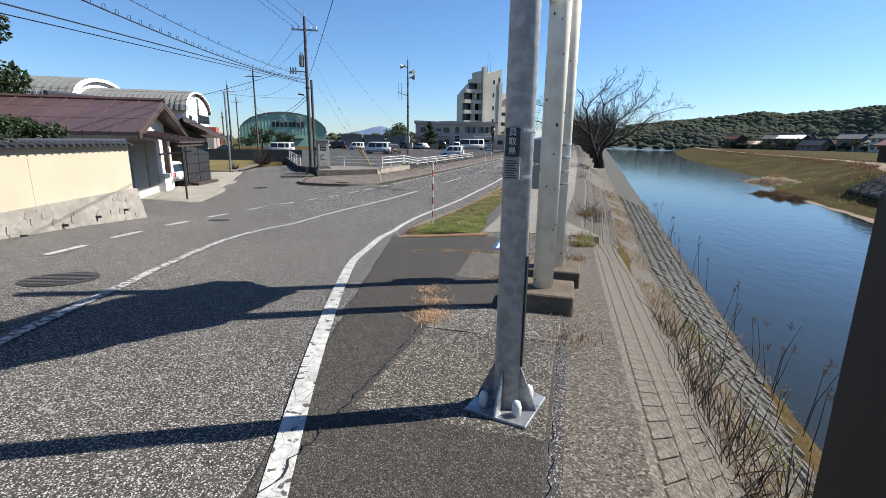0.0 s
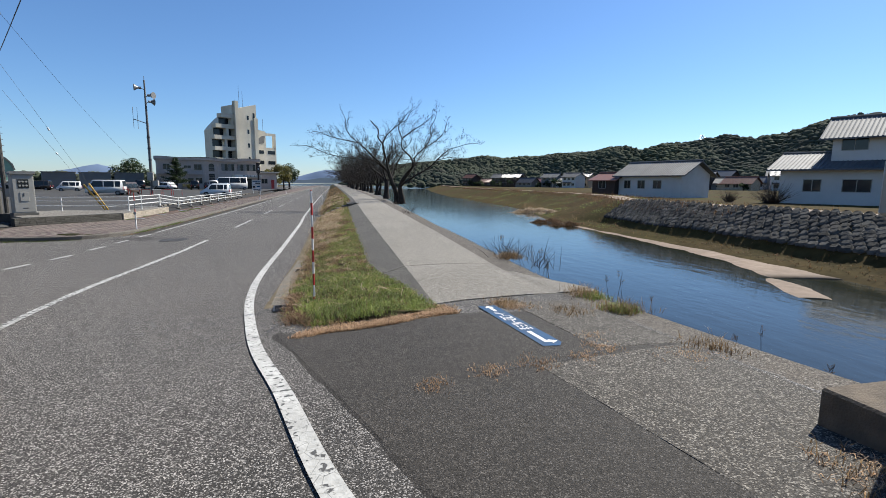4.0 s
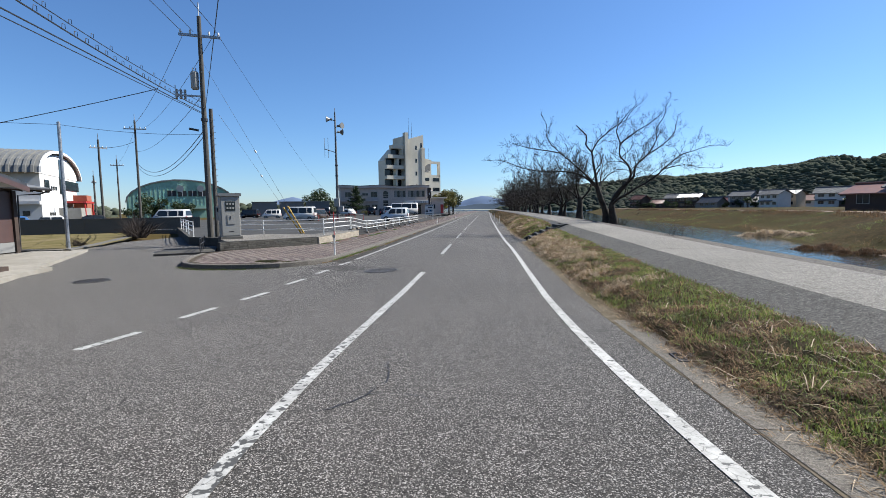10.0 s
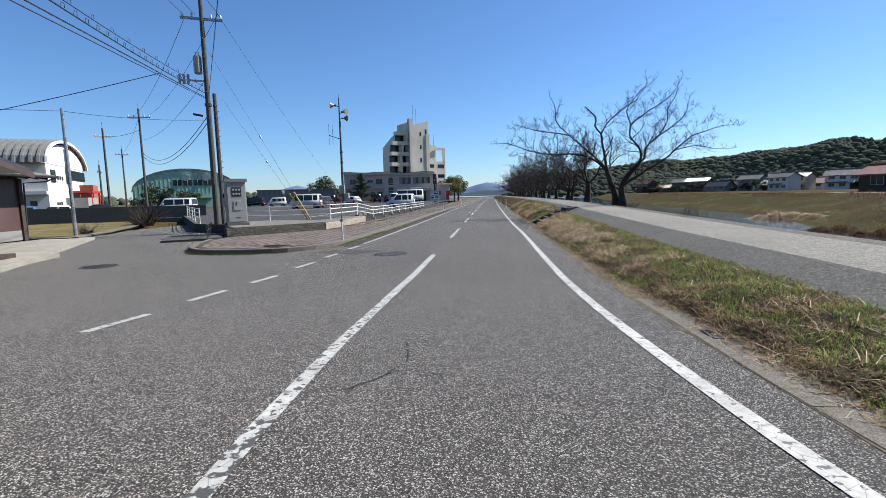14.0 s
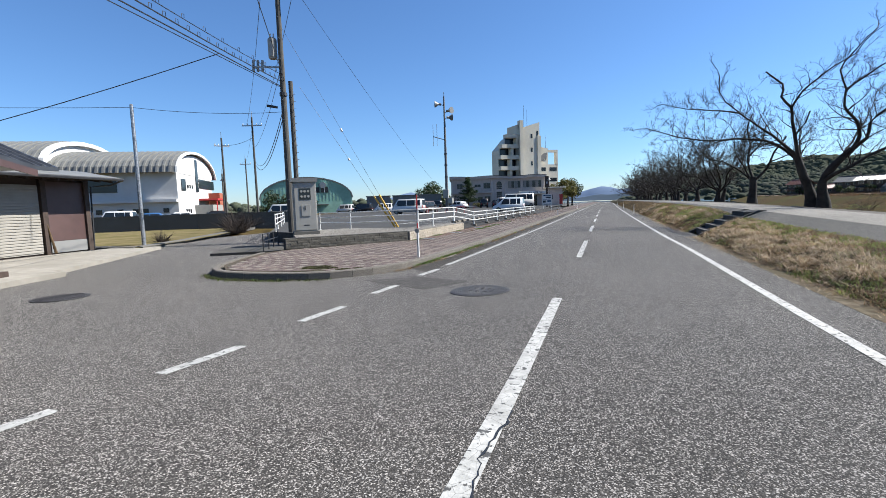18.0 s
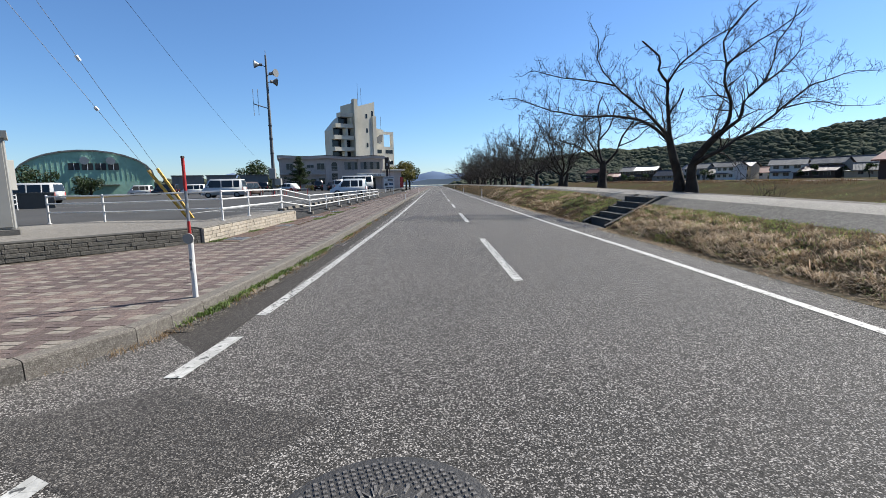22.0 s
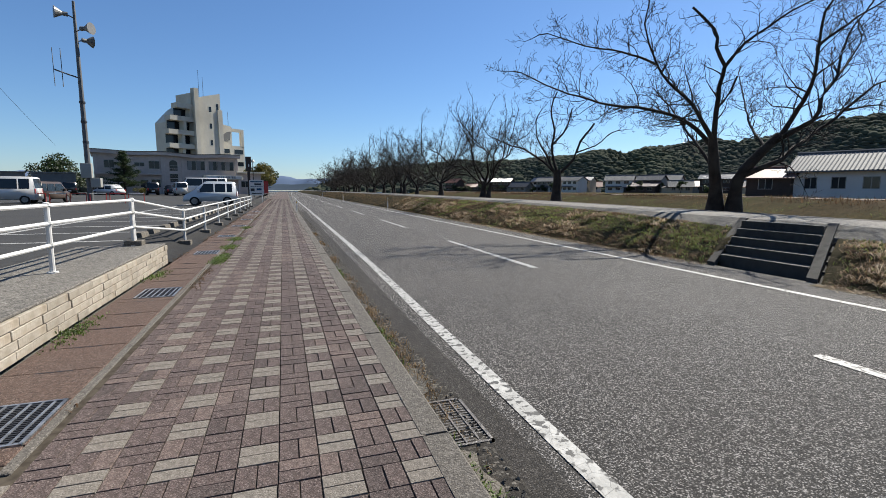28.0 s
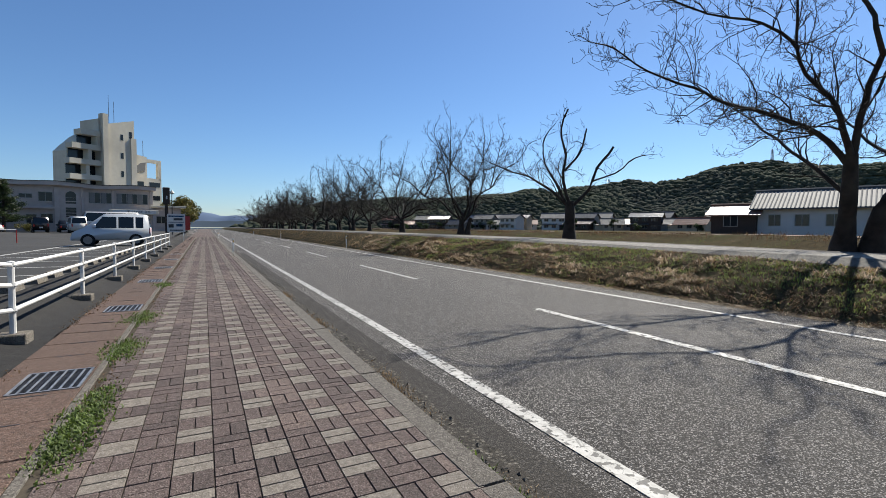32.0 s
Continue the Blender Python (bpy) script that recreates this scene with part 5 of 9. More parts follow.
for k, (a, b) in enumerate(((0.2, 1.9), (2.05, 3.5))):
    sh = part("shutter", B(a, b, -0.06, 0, 0.25, 2.2), "shutter", h1, "grey steel roller shutter")
    for q in range(16):
        part("slat", B(a, b, -0.085, -0.055, 0.3 + 0.115 * q, 0.39 + 0.115 * q, bev=0.01), "shutter", sh)
part("corner_post", B(4.85, 5.1, -0.2, 0.05, -0.3, 2.6), "wood_dark", h1)
part("low_wall", B(3.5, 4.6, -0.3, 0, -0.3, 0.7), "wall_white", h1)
part("apron", B(-0.6, 5.2, -2.6, 0.0, -0.5, -0.1), "apron", h1, "pale concrete apron")

# second store: open bay beside tall dark doors under a gabled sheet roof
h2 = thing("store", "low store with tall dark doors and an open bay", "house", (-17.75, 15.75, 0.12), 109.0)
part("back_wall", B(0, 4.8, 2.6, 5.5, -0.5, 2.5), "wood_dark", h2)
part("side_wall", B(1.75, 4.8, 0.0, 2.6, -0.5, 2.5), "wood_dark", h2)
part("roof", P([(-0.4, 3.3), (0.2, 3.48), (5.4, 2.5), (5.4, 2.62), (0.2, 3.62), (-0.4, 3.44)], "y", -0.8, 6.0), "roof_dark", h2)
part("gable_wall", P([(0, 2.5), (4.8, 2.5), (0.2, 3.4), (0, 3.4)], "y", 0.0, 5.4), "wood_dark", h2)
part("barge_board", P([(0.2, 3.32), (5.42, 2.34), (5.42, 2.5), (0.2, 3.48)], "y", -0.86, -0.8), "roof_brown", h2)
for k in range(2):
    d = part("door", B(1.85 + 1.45 * k, 3.25 + 1.45 * k, -0.06, 0, 0.05, 2.25), "dark_metal", h2, "tall dark weathered door")
    for q in range(5):
        part("door_rail", B(1.85 + 1.45 * k, 3.25 + 1.45 * k, -0.09, -0.06, 0.1 + 0.5 * q, 0.15 + 0.5 * q), "dark_metal", d)
part("plaster_band", B(1.8, 4.75, -0.03, 0, 2.27, 2.48), "wall_beige", h2)
part("sill_plank", B(2.0, 4.7, -0.5, -0.1, -0.1, 0.06), "wood_dark", h2)
part("apron", B(-0.3, 5.4, -1.3, -0.02, -0.5, -0.07), "apron", h2, "pale concrete apron")

# third store with two light roller shutters, brown timber bay and deep eaves
h3 = thing("shutter_store", "timber store with pale roller shutters and a dark tile roof", "house", (-23.95, 18.9, 0.08), 101.0)
part("wall", B(0, 8.0, 0, 7, -0.6, 3.0), "wood_dark", h3)
tile_roof(h3, -0.3, 6.2, 0.4, 7, 3.35, 4.75, "roof_dark", over=0.6)
part("upper_wall", P([(0.4, 2.9), (6.8, 2.9), (6.8, 3.36), (3.7, 4.6), (0.4, 3.36)], "x", 0, 6.2), "wood_dark", h3)
pent = part("pent_roof", P([(-1.25, 2.78), (0.5, 3.12), (0.5, 3.22), (-1.25, 2.88)], "x", -0.4, 8.5), "roof_grey", h3, "grey sheet metal pent roof")
part("gutter", T([(-0.4, -1.3, 2.8), (8.55, -1.3, 2.8)], 0.06, 6), "dark_metal", h3)
part("downpipe", T([(8.5, -1.3, 2.78), (8.4, -0.9, 2.6), (8.2, -0.1, 2.55), (8.15, -0.06, 0)], 0.035, 6), "dark_metal", h3)
for k in range(15):
    part("rafter", P([(-1.2, 2.66), (0.2, 2.95), (0.2, 3.05), (-1.2, 2.76)], "x", 0.1 + 0.57 * k, 0.17 + 0.57 * k), "wood_dark", pent)
for a, b in ((0.3, 3.2), (3.5, 6.0)):
    sh = part("shutter", B(a, b, -0.05, 0, 0.02, 2.55), "shutter", h3, "pale steel roller shutter")
    for q in range(24):
        part("slat", B(a, b, -0.075, -0.045, 0.06 + 0.102 * q, 0.145 + 0.102 * q, bev=0.01), "shutter", sh)
for x0 in (0.05, 3.22, 6.05, 7.85):
    part("door_post", B(x0, x0 + 0.2, -0.14, 0.02, -0.1, 2.75), "wood_dark", h3)
part("timber_panel", B(6.25, 7.85, -0.05, 0, 0.45, 2.7), "roof_brown", h3, "rust brown panelled bay")
part("panel_base", B(6.25, 7.85, -0.06, 0, 0, 0.44), "wall_grey", h3)
part("brace", T([(3.3, -0.1, 1.9), (3.3, -1.1, 2.7)], 0.04, 6), "wood_dark", h3)
bm = P([(-16.3, 17.3), (-17.75, 19.75), (-19.2, 21.9), (-21.5, 25.4), (-23.4, 28.3), (-25.5, 28.0), (-24.0, 18.0), (-17.8, 16.4)], "z", -0.35, 0.035)
solid("apron", bm, "apron", "pale concrete apron before the stores", "apron", "structure")
part("broom", T([(6.3, -0.25, 0), (6.15, -0.1, 1.3)], [0.05, 0.012], 6), "straw", h3)


# ---- utility poles, cables ----
def utility_pole(at, h, arm, label, transformer=False, rz=0.0, r0=0.16):
    r = thing("utility_pole", label, "utility pole", at, rz)
    part("shaft", T([(0, 0, -0.3), (0, 0, h)], [r0, r0 * 0.62], 12), "pole_c", r)
    a = part("crossarm", B(-arm, arm, -0.05, 0.05, h - 1.05, h - 0.93), "galv", r)
    for x in (-arm + 0.1, -arm * 0.45, arm * 0.45, arm - 0.1):
        part("insulator", T([(x, 0, h - 0.93), (x, 0, h - 0.85), (x, 0, h - 0.72)], [0.03, 0.06, 0.035], 8), "white", a)
    part("top_spike", T([(0, 0, h), (0, 0, h + 0.7)], 0.035, 6), "galv", r)
    for k in range(int(h / 0.45) - 5):
        s = 1 if k % 2 else -1
        part("step_bolt", T([(0, s * 0.08, 1.9 + 0.45 * k), (0, s * 0.3, 1.9 + 0.45 * k)], 0.011, 5), "galv", r)
    if transformer:
        t = part("transformer", T([(-0.36, 0.05, h - 3.75), (-0.36, 0.05, h - 3.68), (-0.36, 0.05, h - 2.9), (-0.36, 0.05, h - 2.82)], [0.16, 0.2, 0.2, 0.13], 14), "tele_box", r, "grey pole transformer")
        for x in (-0.43, -0.29):
            part("bushing", T([(x, 0.05, h - 2.84), (x, 0.05, h - 2.64)], 0.035, 6), "white", t)
        part("bracket", B(-1.3, 0.0, -0.04, 0.04, h - 4.15, h - 4.07), "galv", r)
        for k in range(3):
            part("cutout", T([(-0.85 - 0.2 * k, 0, h - 4.3), (-0.85 - 0.2 * k, 0.1, h - 3.8)], 0.06, 7), "tele_box", r)
        part("band", T([(0, 0, h - 5.4), (0, 0, h - 5.25)], 0.17, 10), "dark_metal", r)
        part("splice_box", T([(-0.3, 0, h - 5.9), (-0.75, 0, h - 5.82)], 0.06, 8), "black", r)
    return r


UP = Vector((-19.2, 31.7, 0.0))
utility_pole(UP, 12.0, 1.0, "weathered concrete utility pole with a grey transformer", True, 25)
t2 = thing("service_pole", "slim ribbed service pole beside the utility pole", "pole", (-19.0, 32.0, 0.1))
part("shaft", T([(0, 0, -0.3), (0, 0, 7.2)], [0.12, 0.1], 10), "pole_c", t2)
for k in range(18):
    part("step_bolt", T([(0.08, 0, 1.0 + 0.33 * k), (0.22, 0, 1.0 + 0.33 * k)], 0.012, 5), "galv", t2)
utility_pole((-45.2, 60.0, 0), 12.6, 1.2, "far concrete utility pole", False, 20)
utility_pole((-49.9, 59.9, 0), 10.5, 0.9, "far concrete utility pole with cable loops", False, 60)
utility_pole((-66.0, 82.0, 0), 10.8, 1.0, "distant concrete utility pole", False, 20)
utility_pole((-58.0, 68.0, 0), 7.0, 0.3, "distant slim grey concrete pole", False, 20)
lp = thing("steel_pole", "slim galvanised steel pole in a weed clump", "pole", (-24.45, 28.35, 0.05))
part("shaft", T([(0, 0, -0.2), (0.0, 0.0, 6.05)], [0.085, 0.07], 10), "galv", lp)
part("cap", T([(0, 0, 6.05), (0, 0, 6.1)], [0.075, 0.02], 8), "galv", lp)


def cable(a, b, sag, r=0.014, label="thin black overhead electric cable", n=18, hang=0):
    pts = [Vector(a).lerp(Vector(b), i / n) - Vector((0, 0, sag * 4 * (i / n) * (1 - i / n))) for i in range(n + 1)]
    bm = bmesh.new()
    tube(bm, pts, r, 5, False)
    ob = thing("overhead_cable", label, "cable")
    part("wire", bm, "wire", ob)
    if hang:
        for i in range(hang):
            s = (i + 0.5) / hang * n
            k = int(s)
            p = pts[k].lerp(pts[min(k + 1, n)], s - k)
            part("hanger", T([p + Vector((0, 0, 0.02)), p + Vector((0.0, 0.02, 0.13)), p + Vector((0.0, 0.1, 0.13)), p + Vector((0, 0.1, 0.02))], 0.009, 4, caps=False), "wire", ob)
    return ob


up = lambda z, dx=0.0, dy=0.0: UP + Vector((dx, dy, z))
def south(z0, heading, slope, bend, dx=0.0, r=0.016, label="thin black overhead electric cable", hang=0, n=24, L=42.0):
    a = up(z0, dx)
    b = a + Vector((math.cos(radians(heading)) * L, math.sin(radians(heading)) * L, slope * L + bend * L * L))
    cable(a, b, bend * L * L / 4, r, label, n, hang)


for dx in (-0.95, -0.35, 0.9):
    south(11.25, -77.0, 0.03, 0.0, dx, 0.014)
south(7.05, -73.0, -0.05, 0.0, -0.1, 0.02, "thick black overhead cable")
south(7.0, -73.4, -0.055, 0.0, -0.1, 0.014, "thin black cable under the thick one")
south(7.28, -70.5, -0.096, 0.00183, -0.1, 0.02, "overhead cable with dense coil hangers", 70)
south(7.6, -73.5, -0.076, 0.00255, -0.1, 0.014, "overhead cable with wide coil hangers", 36)
south(7.3, -57.0, -0.018, 0.0005, 0.1, 0.014)
cable((-18.73, 27.53, 7.25), (-29.1, 22.8, 4.0), 0.12, 0.016, "service cable to the store roof")
cable(up(5.9), (-24.45, 28.35, 6.0), 0.15, 0.01)
cable((-24.45, 28.35, 6.0), (-46, 14, 6.4), 0.3, 0.01)
for dx, z0, z1 in ((-0.9, 11.2, 11.6), (0.9, 11.2, 11.6), (0, 8.0, 9.0)):
    cable(up(z0, dx), (-45.2 + dx, 60, z1), 0.8, 0.013)
for z0, z1 in ((6.2, 7.6), (5.9, 7.2)):
    cable(up(z0), (-45.2, 60, z1), 1.6, 0.02, "thick sagging overhead cable")
cable((-45.2, 60, 11.6), (-66, 82, 10), 0.6, 0.013)
cable((-49.9, 59.9, 9.6), (-45.2, 60, 10.2), 0.3, 0.02)
cable(up(11.2, 0.9), (-28, 75, 5.0), 0.4, 0.009)
# guy wires with a yellow guard
for k, (a, b) in enumerate(((up(9.8), (-15.3, 35.1, LOT)), (up(7.1, 0.4, 0.7), (-15.42, 35.02, LOT)))):
    g = thing("guy_wire", "steel guy wire with a white ball and yellow guard", "guy wire")
    b = Vector(b)
    part("wire", T([a, b], 0.007, 5), "dark_metal", g)
    part("guard", T([b, b.lerp(a, 1.9 / (a - b).length)], 0.05, 8), "yellow", g, "yellow plastic guard")
    m = b.lerp(a, 0.5)
    part("ball", T([m, m.lerp(a, 0.03)], [0.05, 0.05], 8), "white", g)

# cabinet beside the pole
cab = thing("equipment_cabinet", "tall grey roadside equipment cabinet with a meter window", "cabinet", (-16.75, 29.35, 0.45), 40.0)
part("plinth", B(-0.5, 0.5, -0.36, 0.36, -0.35, 0.1, bev=0.01), "concrete", cab)
part("body", B(-0.44, 0.44, -0.3, 0.3, 0.1, 2.05, bev=0.012), "tele_box", cab)
part("hood", P([(-0.38, 2.05), (0.36, 2.05), (0.36, 2.14), (-0.4, 2.2)], "x", -0.5, 0.5), "tele_box", cab)
dr = part("door", B(-0.4, 0.4, -0.325, -0.3, 0.15, 2.0, bev=0.006), "tele_box", cab)
wi = part("meter_window", B(-0.22, 0.22, -0.335, -0.325, 1.35, 1.8), "glass", dr, "dark meter window")
for i in range(3):
    for j in range(2):
        part("meter", T([(-0.13 + 0.13 * i, -0.336, 1.48 + 0.2 * j), (-0.13 + 0.13 * i, -0.345, 1.48 + 0.2 * j)], 0.05, 10), "tele_box", wi)
part("hatch", B(-0.16, 0.18, -0.345, -0.325, 0.7, 1.15, bev=0.005), "tele_box", dr)
part("handle", B(-0.03, 0.0, -0.36, -0.345, 0.95, 1.1), "dark_metal", dr)
part("name_strip", B(-0.1, 0.12, -0.33, -0.325, 0.32, 0.36), "dark_metal", dr)
for k in range(2):
    mb = thing("meter_box", "small grey electricity meter box", "meter box", (-18.2 + 0.5 * k, 31.0, 1.3 + 0.1 * k))
    part("body", B(-0.16, 0.16, -0.12, 0.1, 0, 0.75, bev=0.01), "tele_box", mb)
    part("window", B(-0.09, 0.09, -0.13, -0.12, 0.45, 0.65), "glass", mb)
    part("bracket_post", T([(0, 0.06, -1.0), (0, 0.06, 0.0)], 0.04, 6), "galv", mb)
# ditch rail, and a dark slab for the culvert beside the side road
dt = thing("ditch_rail", "low dark steel ditch rail", "railing", (-16.6, 26.6, 0.0), 118)
for k in range(4):
    part("post", T([(0.9 * k, 0, -0.1), (0.9 * k, 0, 0.62)], 0.022, 6), "dark_metal", dt)
for z in (0.35, 0.6):
    part("rail", T([(0, 0, z), (2.7, 0, z)], 0.02, 6), "dark_metal", dt)
# solid slab without an opening; its dark colour stands for the culvert's shade
bm = B(-1.4, 0.9, 0, 3.2, -0.25, 0.012)
solid("culvert", bm, "concrete_dark", "flat dark slab for the shaded drainage culvert beside the side road", "culvert", "structure", "", (-16.9, 26.4, 0.0), 28)

# mast with loudspeakers
ms = thing("speaker_mast", "tall steel mast with horn loudspeakers and antennas", "mast", (-24.35, 70.3, LOT))
part("shaft", T([(0, 0, -0.2), (0, 0, 7), (0, 0, 14.6)], [0.2, 0.16, 0.09], 12), "mast", ms)
for k, (a, dx, dy, z) in enumerate(((0, -0.7, -0.35, 13.6), (1, 0.75, -0.3, 12.7), (2, 0.55, 0.4, 12.0))):
    sp = part("loudspeaker", T([(dx * 0.5, dy * 0.5, z), (dx * 0.9, dy * 0.9, z), (dx * 1.5, dy * 1.5, z)], [0.16, 0.14, 0.42], 14), "mast_grey", ms, "grey horn loudspeaker")
    part("speaker_arm", T([(0, 0, z - 0.2), (dx * 0.6, dy * 0.6, z)], 0.04, 6), "mast", sp)
part("antenna_arm", T([(0, 0, 9.2), (-1.5, -0.2, 9.7)], 0.05, 6), "mast", ms)
for x in (-1.5, -1.0):
    an = part("antenna", T([(x, -0.2, 8.5), (x, -0.2, 11.2)], 0.025, 5), "mast", ms)
part("top_rod", T([(0, 0, 14.6), (0, 0, 15.1)], 0.03, 5), "mast", ms)
part("control_box", B(-0.35, 0.35, -0.5, -0.15, 1.9, 3.0, bev=0.02), "tele_box", ms)
part("control_box", B(0.2, 0.85, -0.4, 0.1, 1.2, 1.9, bev=0.02), "tele_box", ms)
for z in (4.5, 6.0, 7.4):
    part("band", T([(0, 0, z), (0, 0, z + 0.15)], 0.2, 10), "dark_metal", ms)
for k in range(6):
    b = thing("barrier", "low red and white parking barrier", "barrier", (-27.4 + 1.25 * k, 69.6, LOT), 10 * (k % 2), "barriers round the mast")
    for x in (-0.5, 0.5):
        part("leg", T([(x, 0, 0), (x, 0, 0.75)], 0.03, 6), "red", b)
    part("rail", T([(-0.5, 0, 0.75), (0.5, 0, 0.75)], 0.03, 6), "white" if k % 2 else "red", b)

# ---- things at the river corner ----
def letters(body, size, parent, material, at, rot, label=""):
    cu = bpy.data.curves.new("lettering", "FONT")
    cu.body, cu.size, cu.extrude = body, size, 0.002
    cu.align_x, cu.align_y = "CENTER", "CENTER"
    cu.materials.append(M[material])
    ob = new("lettering", cu)
    ob.parent = parent
    ob.matrix_basis = pose(*at, *rot)
    return tagged(ob, label)


sp = thing("steel_pole", "galvanised steel sign pole on a bolted base plate", "pole", (1.71, -1.0, road_z(1.74, -1.0) + 0.012), -14)
part("base_plate", B(-0.2, 0.2, -0.2, 0.2, 0, 0.025, bev=0.004), "galv", sp)
part("shaft", T([(0, 0, 0.02), (0, 0, 6.5)], 0.083, 24), "galv_pole", sp, smooth=True)
for k in range(4):
    a = math.pi / 2 * k
    bm = P([(0.08, 0.025), (0.2, 0.025), (0.19, 0.06), (0.09, 0.28), (0.08, 0.28)], "y", -0.006, 0.006)
    bmesh.ops.rotate(bm, verts=bm.verts, matrix=Matrix.Rotation(a, 3, "Z"))
    part("gusset", bm, "galv", sp)
    x, y = 0.155 * math.cos(a + math.pi / 4) * 1.0, 0.155 * math.sin(a + math.pi / 4)
    part("bolt_cap", T([(x, y, 0.025), (x, y, 0.09), (x, y, 0.115), (x, y, 0.125)], [0.03, 0.03, 0.022, 0.008], 10), "white", sp, "white plastic bolt cap", True)
pl = part("name_plate", B(-0.042, 0.042, -0.096, -0.09, 1.575, 1.73), "black", sp, "black name plate")
for k, ch in enumerate("鳥取県"):
    letters(ch, 0.046, pl, "white", (0, -0.098, 1.705 - 0.05 * k), (90, 0, 0))
lp2 = part("label_plate", B(-0.046, 0.046, -0.095, -0.089, 1.45, 1.57), "tele_box", sp, "small grey label plate")
for k in range(8):
    part("print_bar", B(-0.036, 0.034 - 0.008 * (k % 3), -0.0965, -0.095, 1.458 + 0.013 * k, 1.464 + 0.013 * k), "dark_metal", lp2)
for z in (1.455, 1.71):
    part("strap", T([(0, 0, z), (0, 0, z + 0.014)], 0.0855, 24), "galv", sp)
part("cable_duct", B(0.078, 0.094, -0.012, 0.012, 0.3, 1.0), "black", sp)

sg = thing("road_sign", "large road sign on two cream steel posts with concrete footings", "sign", (0, 0, 0))
for k, (x, y) in enumerate(((1.78, 1.42), (1.86, 2.72))):
    z = road_z(x, y)
    ft = part("footing", B(x - 0.36, x + 0.34, y - 0.32, y + 0.32, z - 0.1, z + 0.23, bev=0.015), "footing", sg, "weathered concrete footing")
    ps = part("post", T([(x, y, z + 0.2), (x, y, z + 6.3)], 0.11, 24), "cream_steel", sg, "rusting cream painted steel post", True)
    rnd = random.Random(k)
    for q in range(40):
        a, h, s = rnd.uniform(0, 6.28), rnd.uniform(0.3, 3.4), rnd.uniform(0.006, 0.016)
        bm = bmesh.new()
        c = Vector((math.cos(a), math.sin(a), 0))
        tg = Vector((-c.y, c.x, 0))
        p0 = Vector((x, y, z + h)) + c * 0.109
        o = [p0 + tg * s * math.cos(b) * rnd.uniform(0.6, 1.2) + Vector((0, 0, s * 1.5 * math.sin(b) * rnd.uniform(0.6, 1.2))) + c * 0.003 for b in lin(0, 5.2, 6)]
        bm.faces.new([bm.verts.new(v) for v in o])
        part("rust_spot", bm, "wood_dark", ps)
cx, cy, z = 1.86, 2.72, road_z(1.86, 2.72)
for z0, x0 in ((1.62, 0), (1.28, 0.02)):
    bx = part("control_box", B(cx - 0.36, cx - 0.13, cy - 0.15, cy + 0.15, z + z0, z + z0 + 0.3, bev=0.015), "tele_box", sg, "cream control box")
    for q in (0.06, 0.22):
        part("band", T([(cx, cy, z + z0 + q), (cx, cy, z + z0 + q + 0.02)], 0.116, 20), "galv", bx)
leaf = [Vector(q) for q in ((1.14, 3.95), (2.48, 3.9), (2.7, 4.25), (3.2, 4.85), (3.25, 5.25), (2.8, 5.5), (2.3, 5.75), (1.4, 6.0), (0.6, 6.25), (-0.2, 6.1), (-0.4, 5.6), (0.2, 4.9), (0.5, 4.55), (0.77, 4.35))]
edge = []
for a, b in zip(leaf, leaf[1:] + leaf[:1]):
    n = max(1, int((b - a).length / 0.14))
    edge += [a.lerp(b, k / n) + (Vector((1.75, 5.1)) - a).normalized() * (0.05 if k % 2 else 0.0) for k in range(n)]
pan = part("sign_panel", P([tuple(q) for q in edge], "x", 1.68, 1.72), "white", sg, "large flat sign panel with a notched edge")
for zz in (4.9, 6.0):
    part("cross_brace", B(1.72, 1.8, 0.7, 2.6, zz, zz + 0.08), "galv", pan)

bp = thing("bridge_post", "dark brown steel bridge rail post", "post", (2.66, -2.8, road_z(2.0, -2.8)), 4)
part("shaft", B(-0.11, 0.2, -0.1, 0.1, -0.2, 1.54, bev=0.012), "post_brown", bp)
part("cap", B(-0.09, 0.18, -0.08, 0.08, 1.53, 1.56, bev=0.008), "post_brown", bp)

# blue cycle route mark with arrows
a, b = Vector((0.735, 4.95)), Vector((0.665, 6.85))
d = (b - a).normalized()
cm = thing("cycle_mark", "blue painted cycle route mark with white arrows and lettering", "road marking", (0, 0, 0), kind="structure")
def on_mark(poly, material, off, parent, name, label=""):
    """A flat figure laid on the road; s runs along the mark, t across it."""
    v = []
    for s, t in poly:
        q = a + d * s + Vector((-d.y, d.x)) * t
        v.append((q.x, q.y, road_z(q.x, q.y) + off))
    return part(name, raw_mesh(name, v, [tuple(range(len(v)))], material), None, parent, label)
on_mark([(0.0, -0.05), (0.1, -0.12), (0.2, -0.12), (0.2, 0.12), (0.03, 0.12)], "blue", 0.014, cm, "panel")
for k in range(8):
    on_mark([(0.2 + 0.2125 * k, -0.12), (0.2 + 0.2125 * (k + 1), -0.12), (0.2 + 0.2125 * (k + 1), 0.12), (0.2 + 0.2125 * k, 0.12)], "blue", 0.014, cm, "panel")
def stroke(s0, t0, s1, t1, w=0.016):
    u = Vector((s1 - s0, t1 - t0)).normalized() * w / 2
    on_mark([(s0 + u.y, t0 - u.x), (s1 + u.y, t1 - u.x), (s1 - u.y, t1 + u.x), (s0 - u.y, t0 + u.x)], "white", 0.0175, cm, "letter_stroke")
on_mark([(1.55, -0.025), (1.76, -0.025), (1.76, 0.025), (1.55, 0.025)], "white", 0.0175, cm, "arrow_shaft")
on_mark([(1.76, -0.07), (1.87, 0), (1.76, 0.07)], "white", 0.0175, cm, "arrow_head")
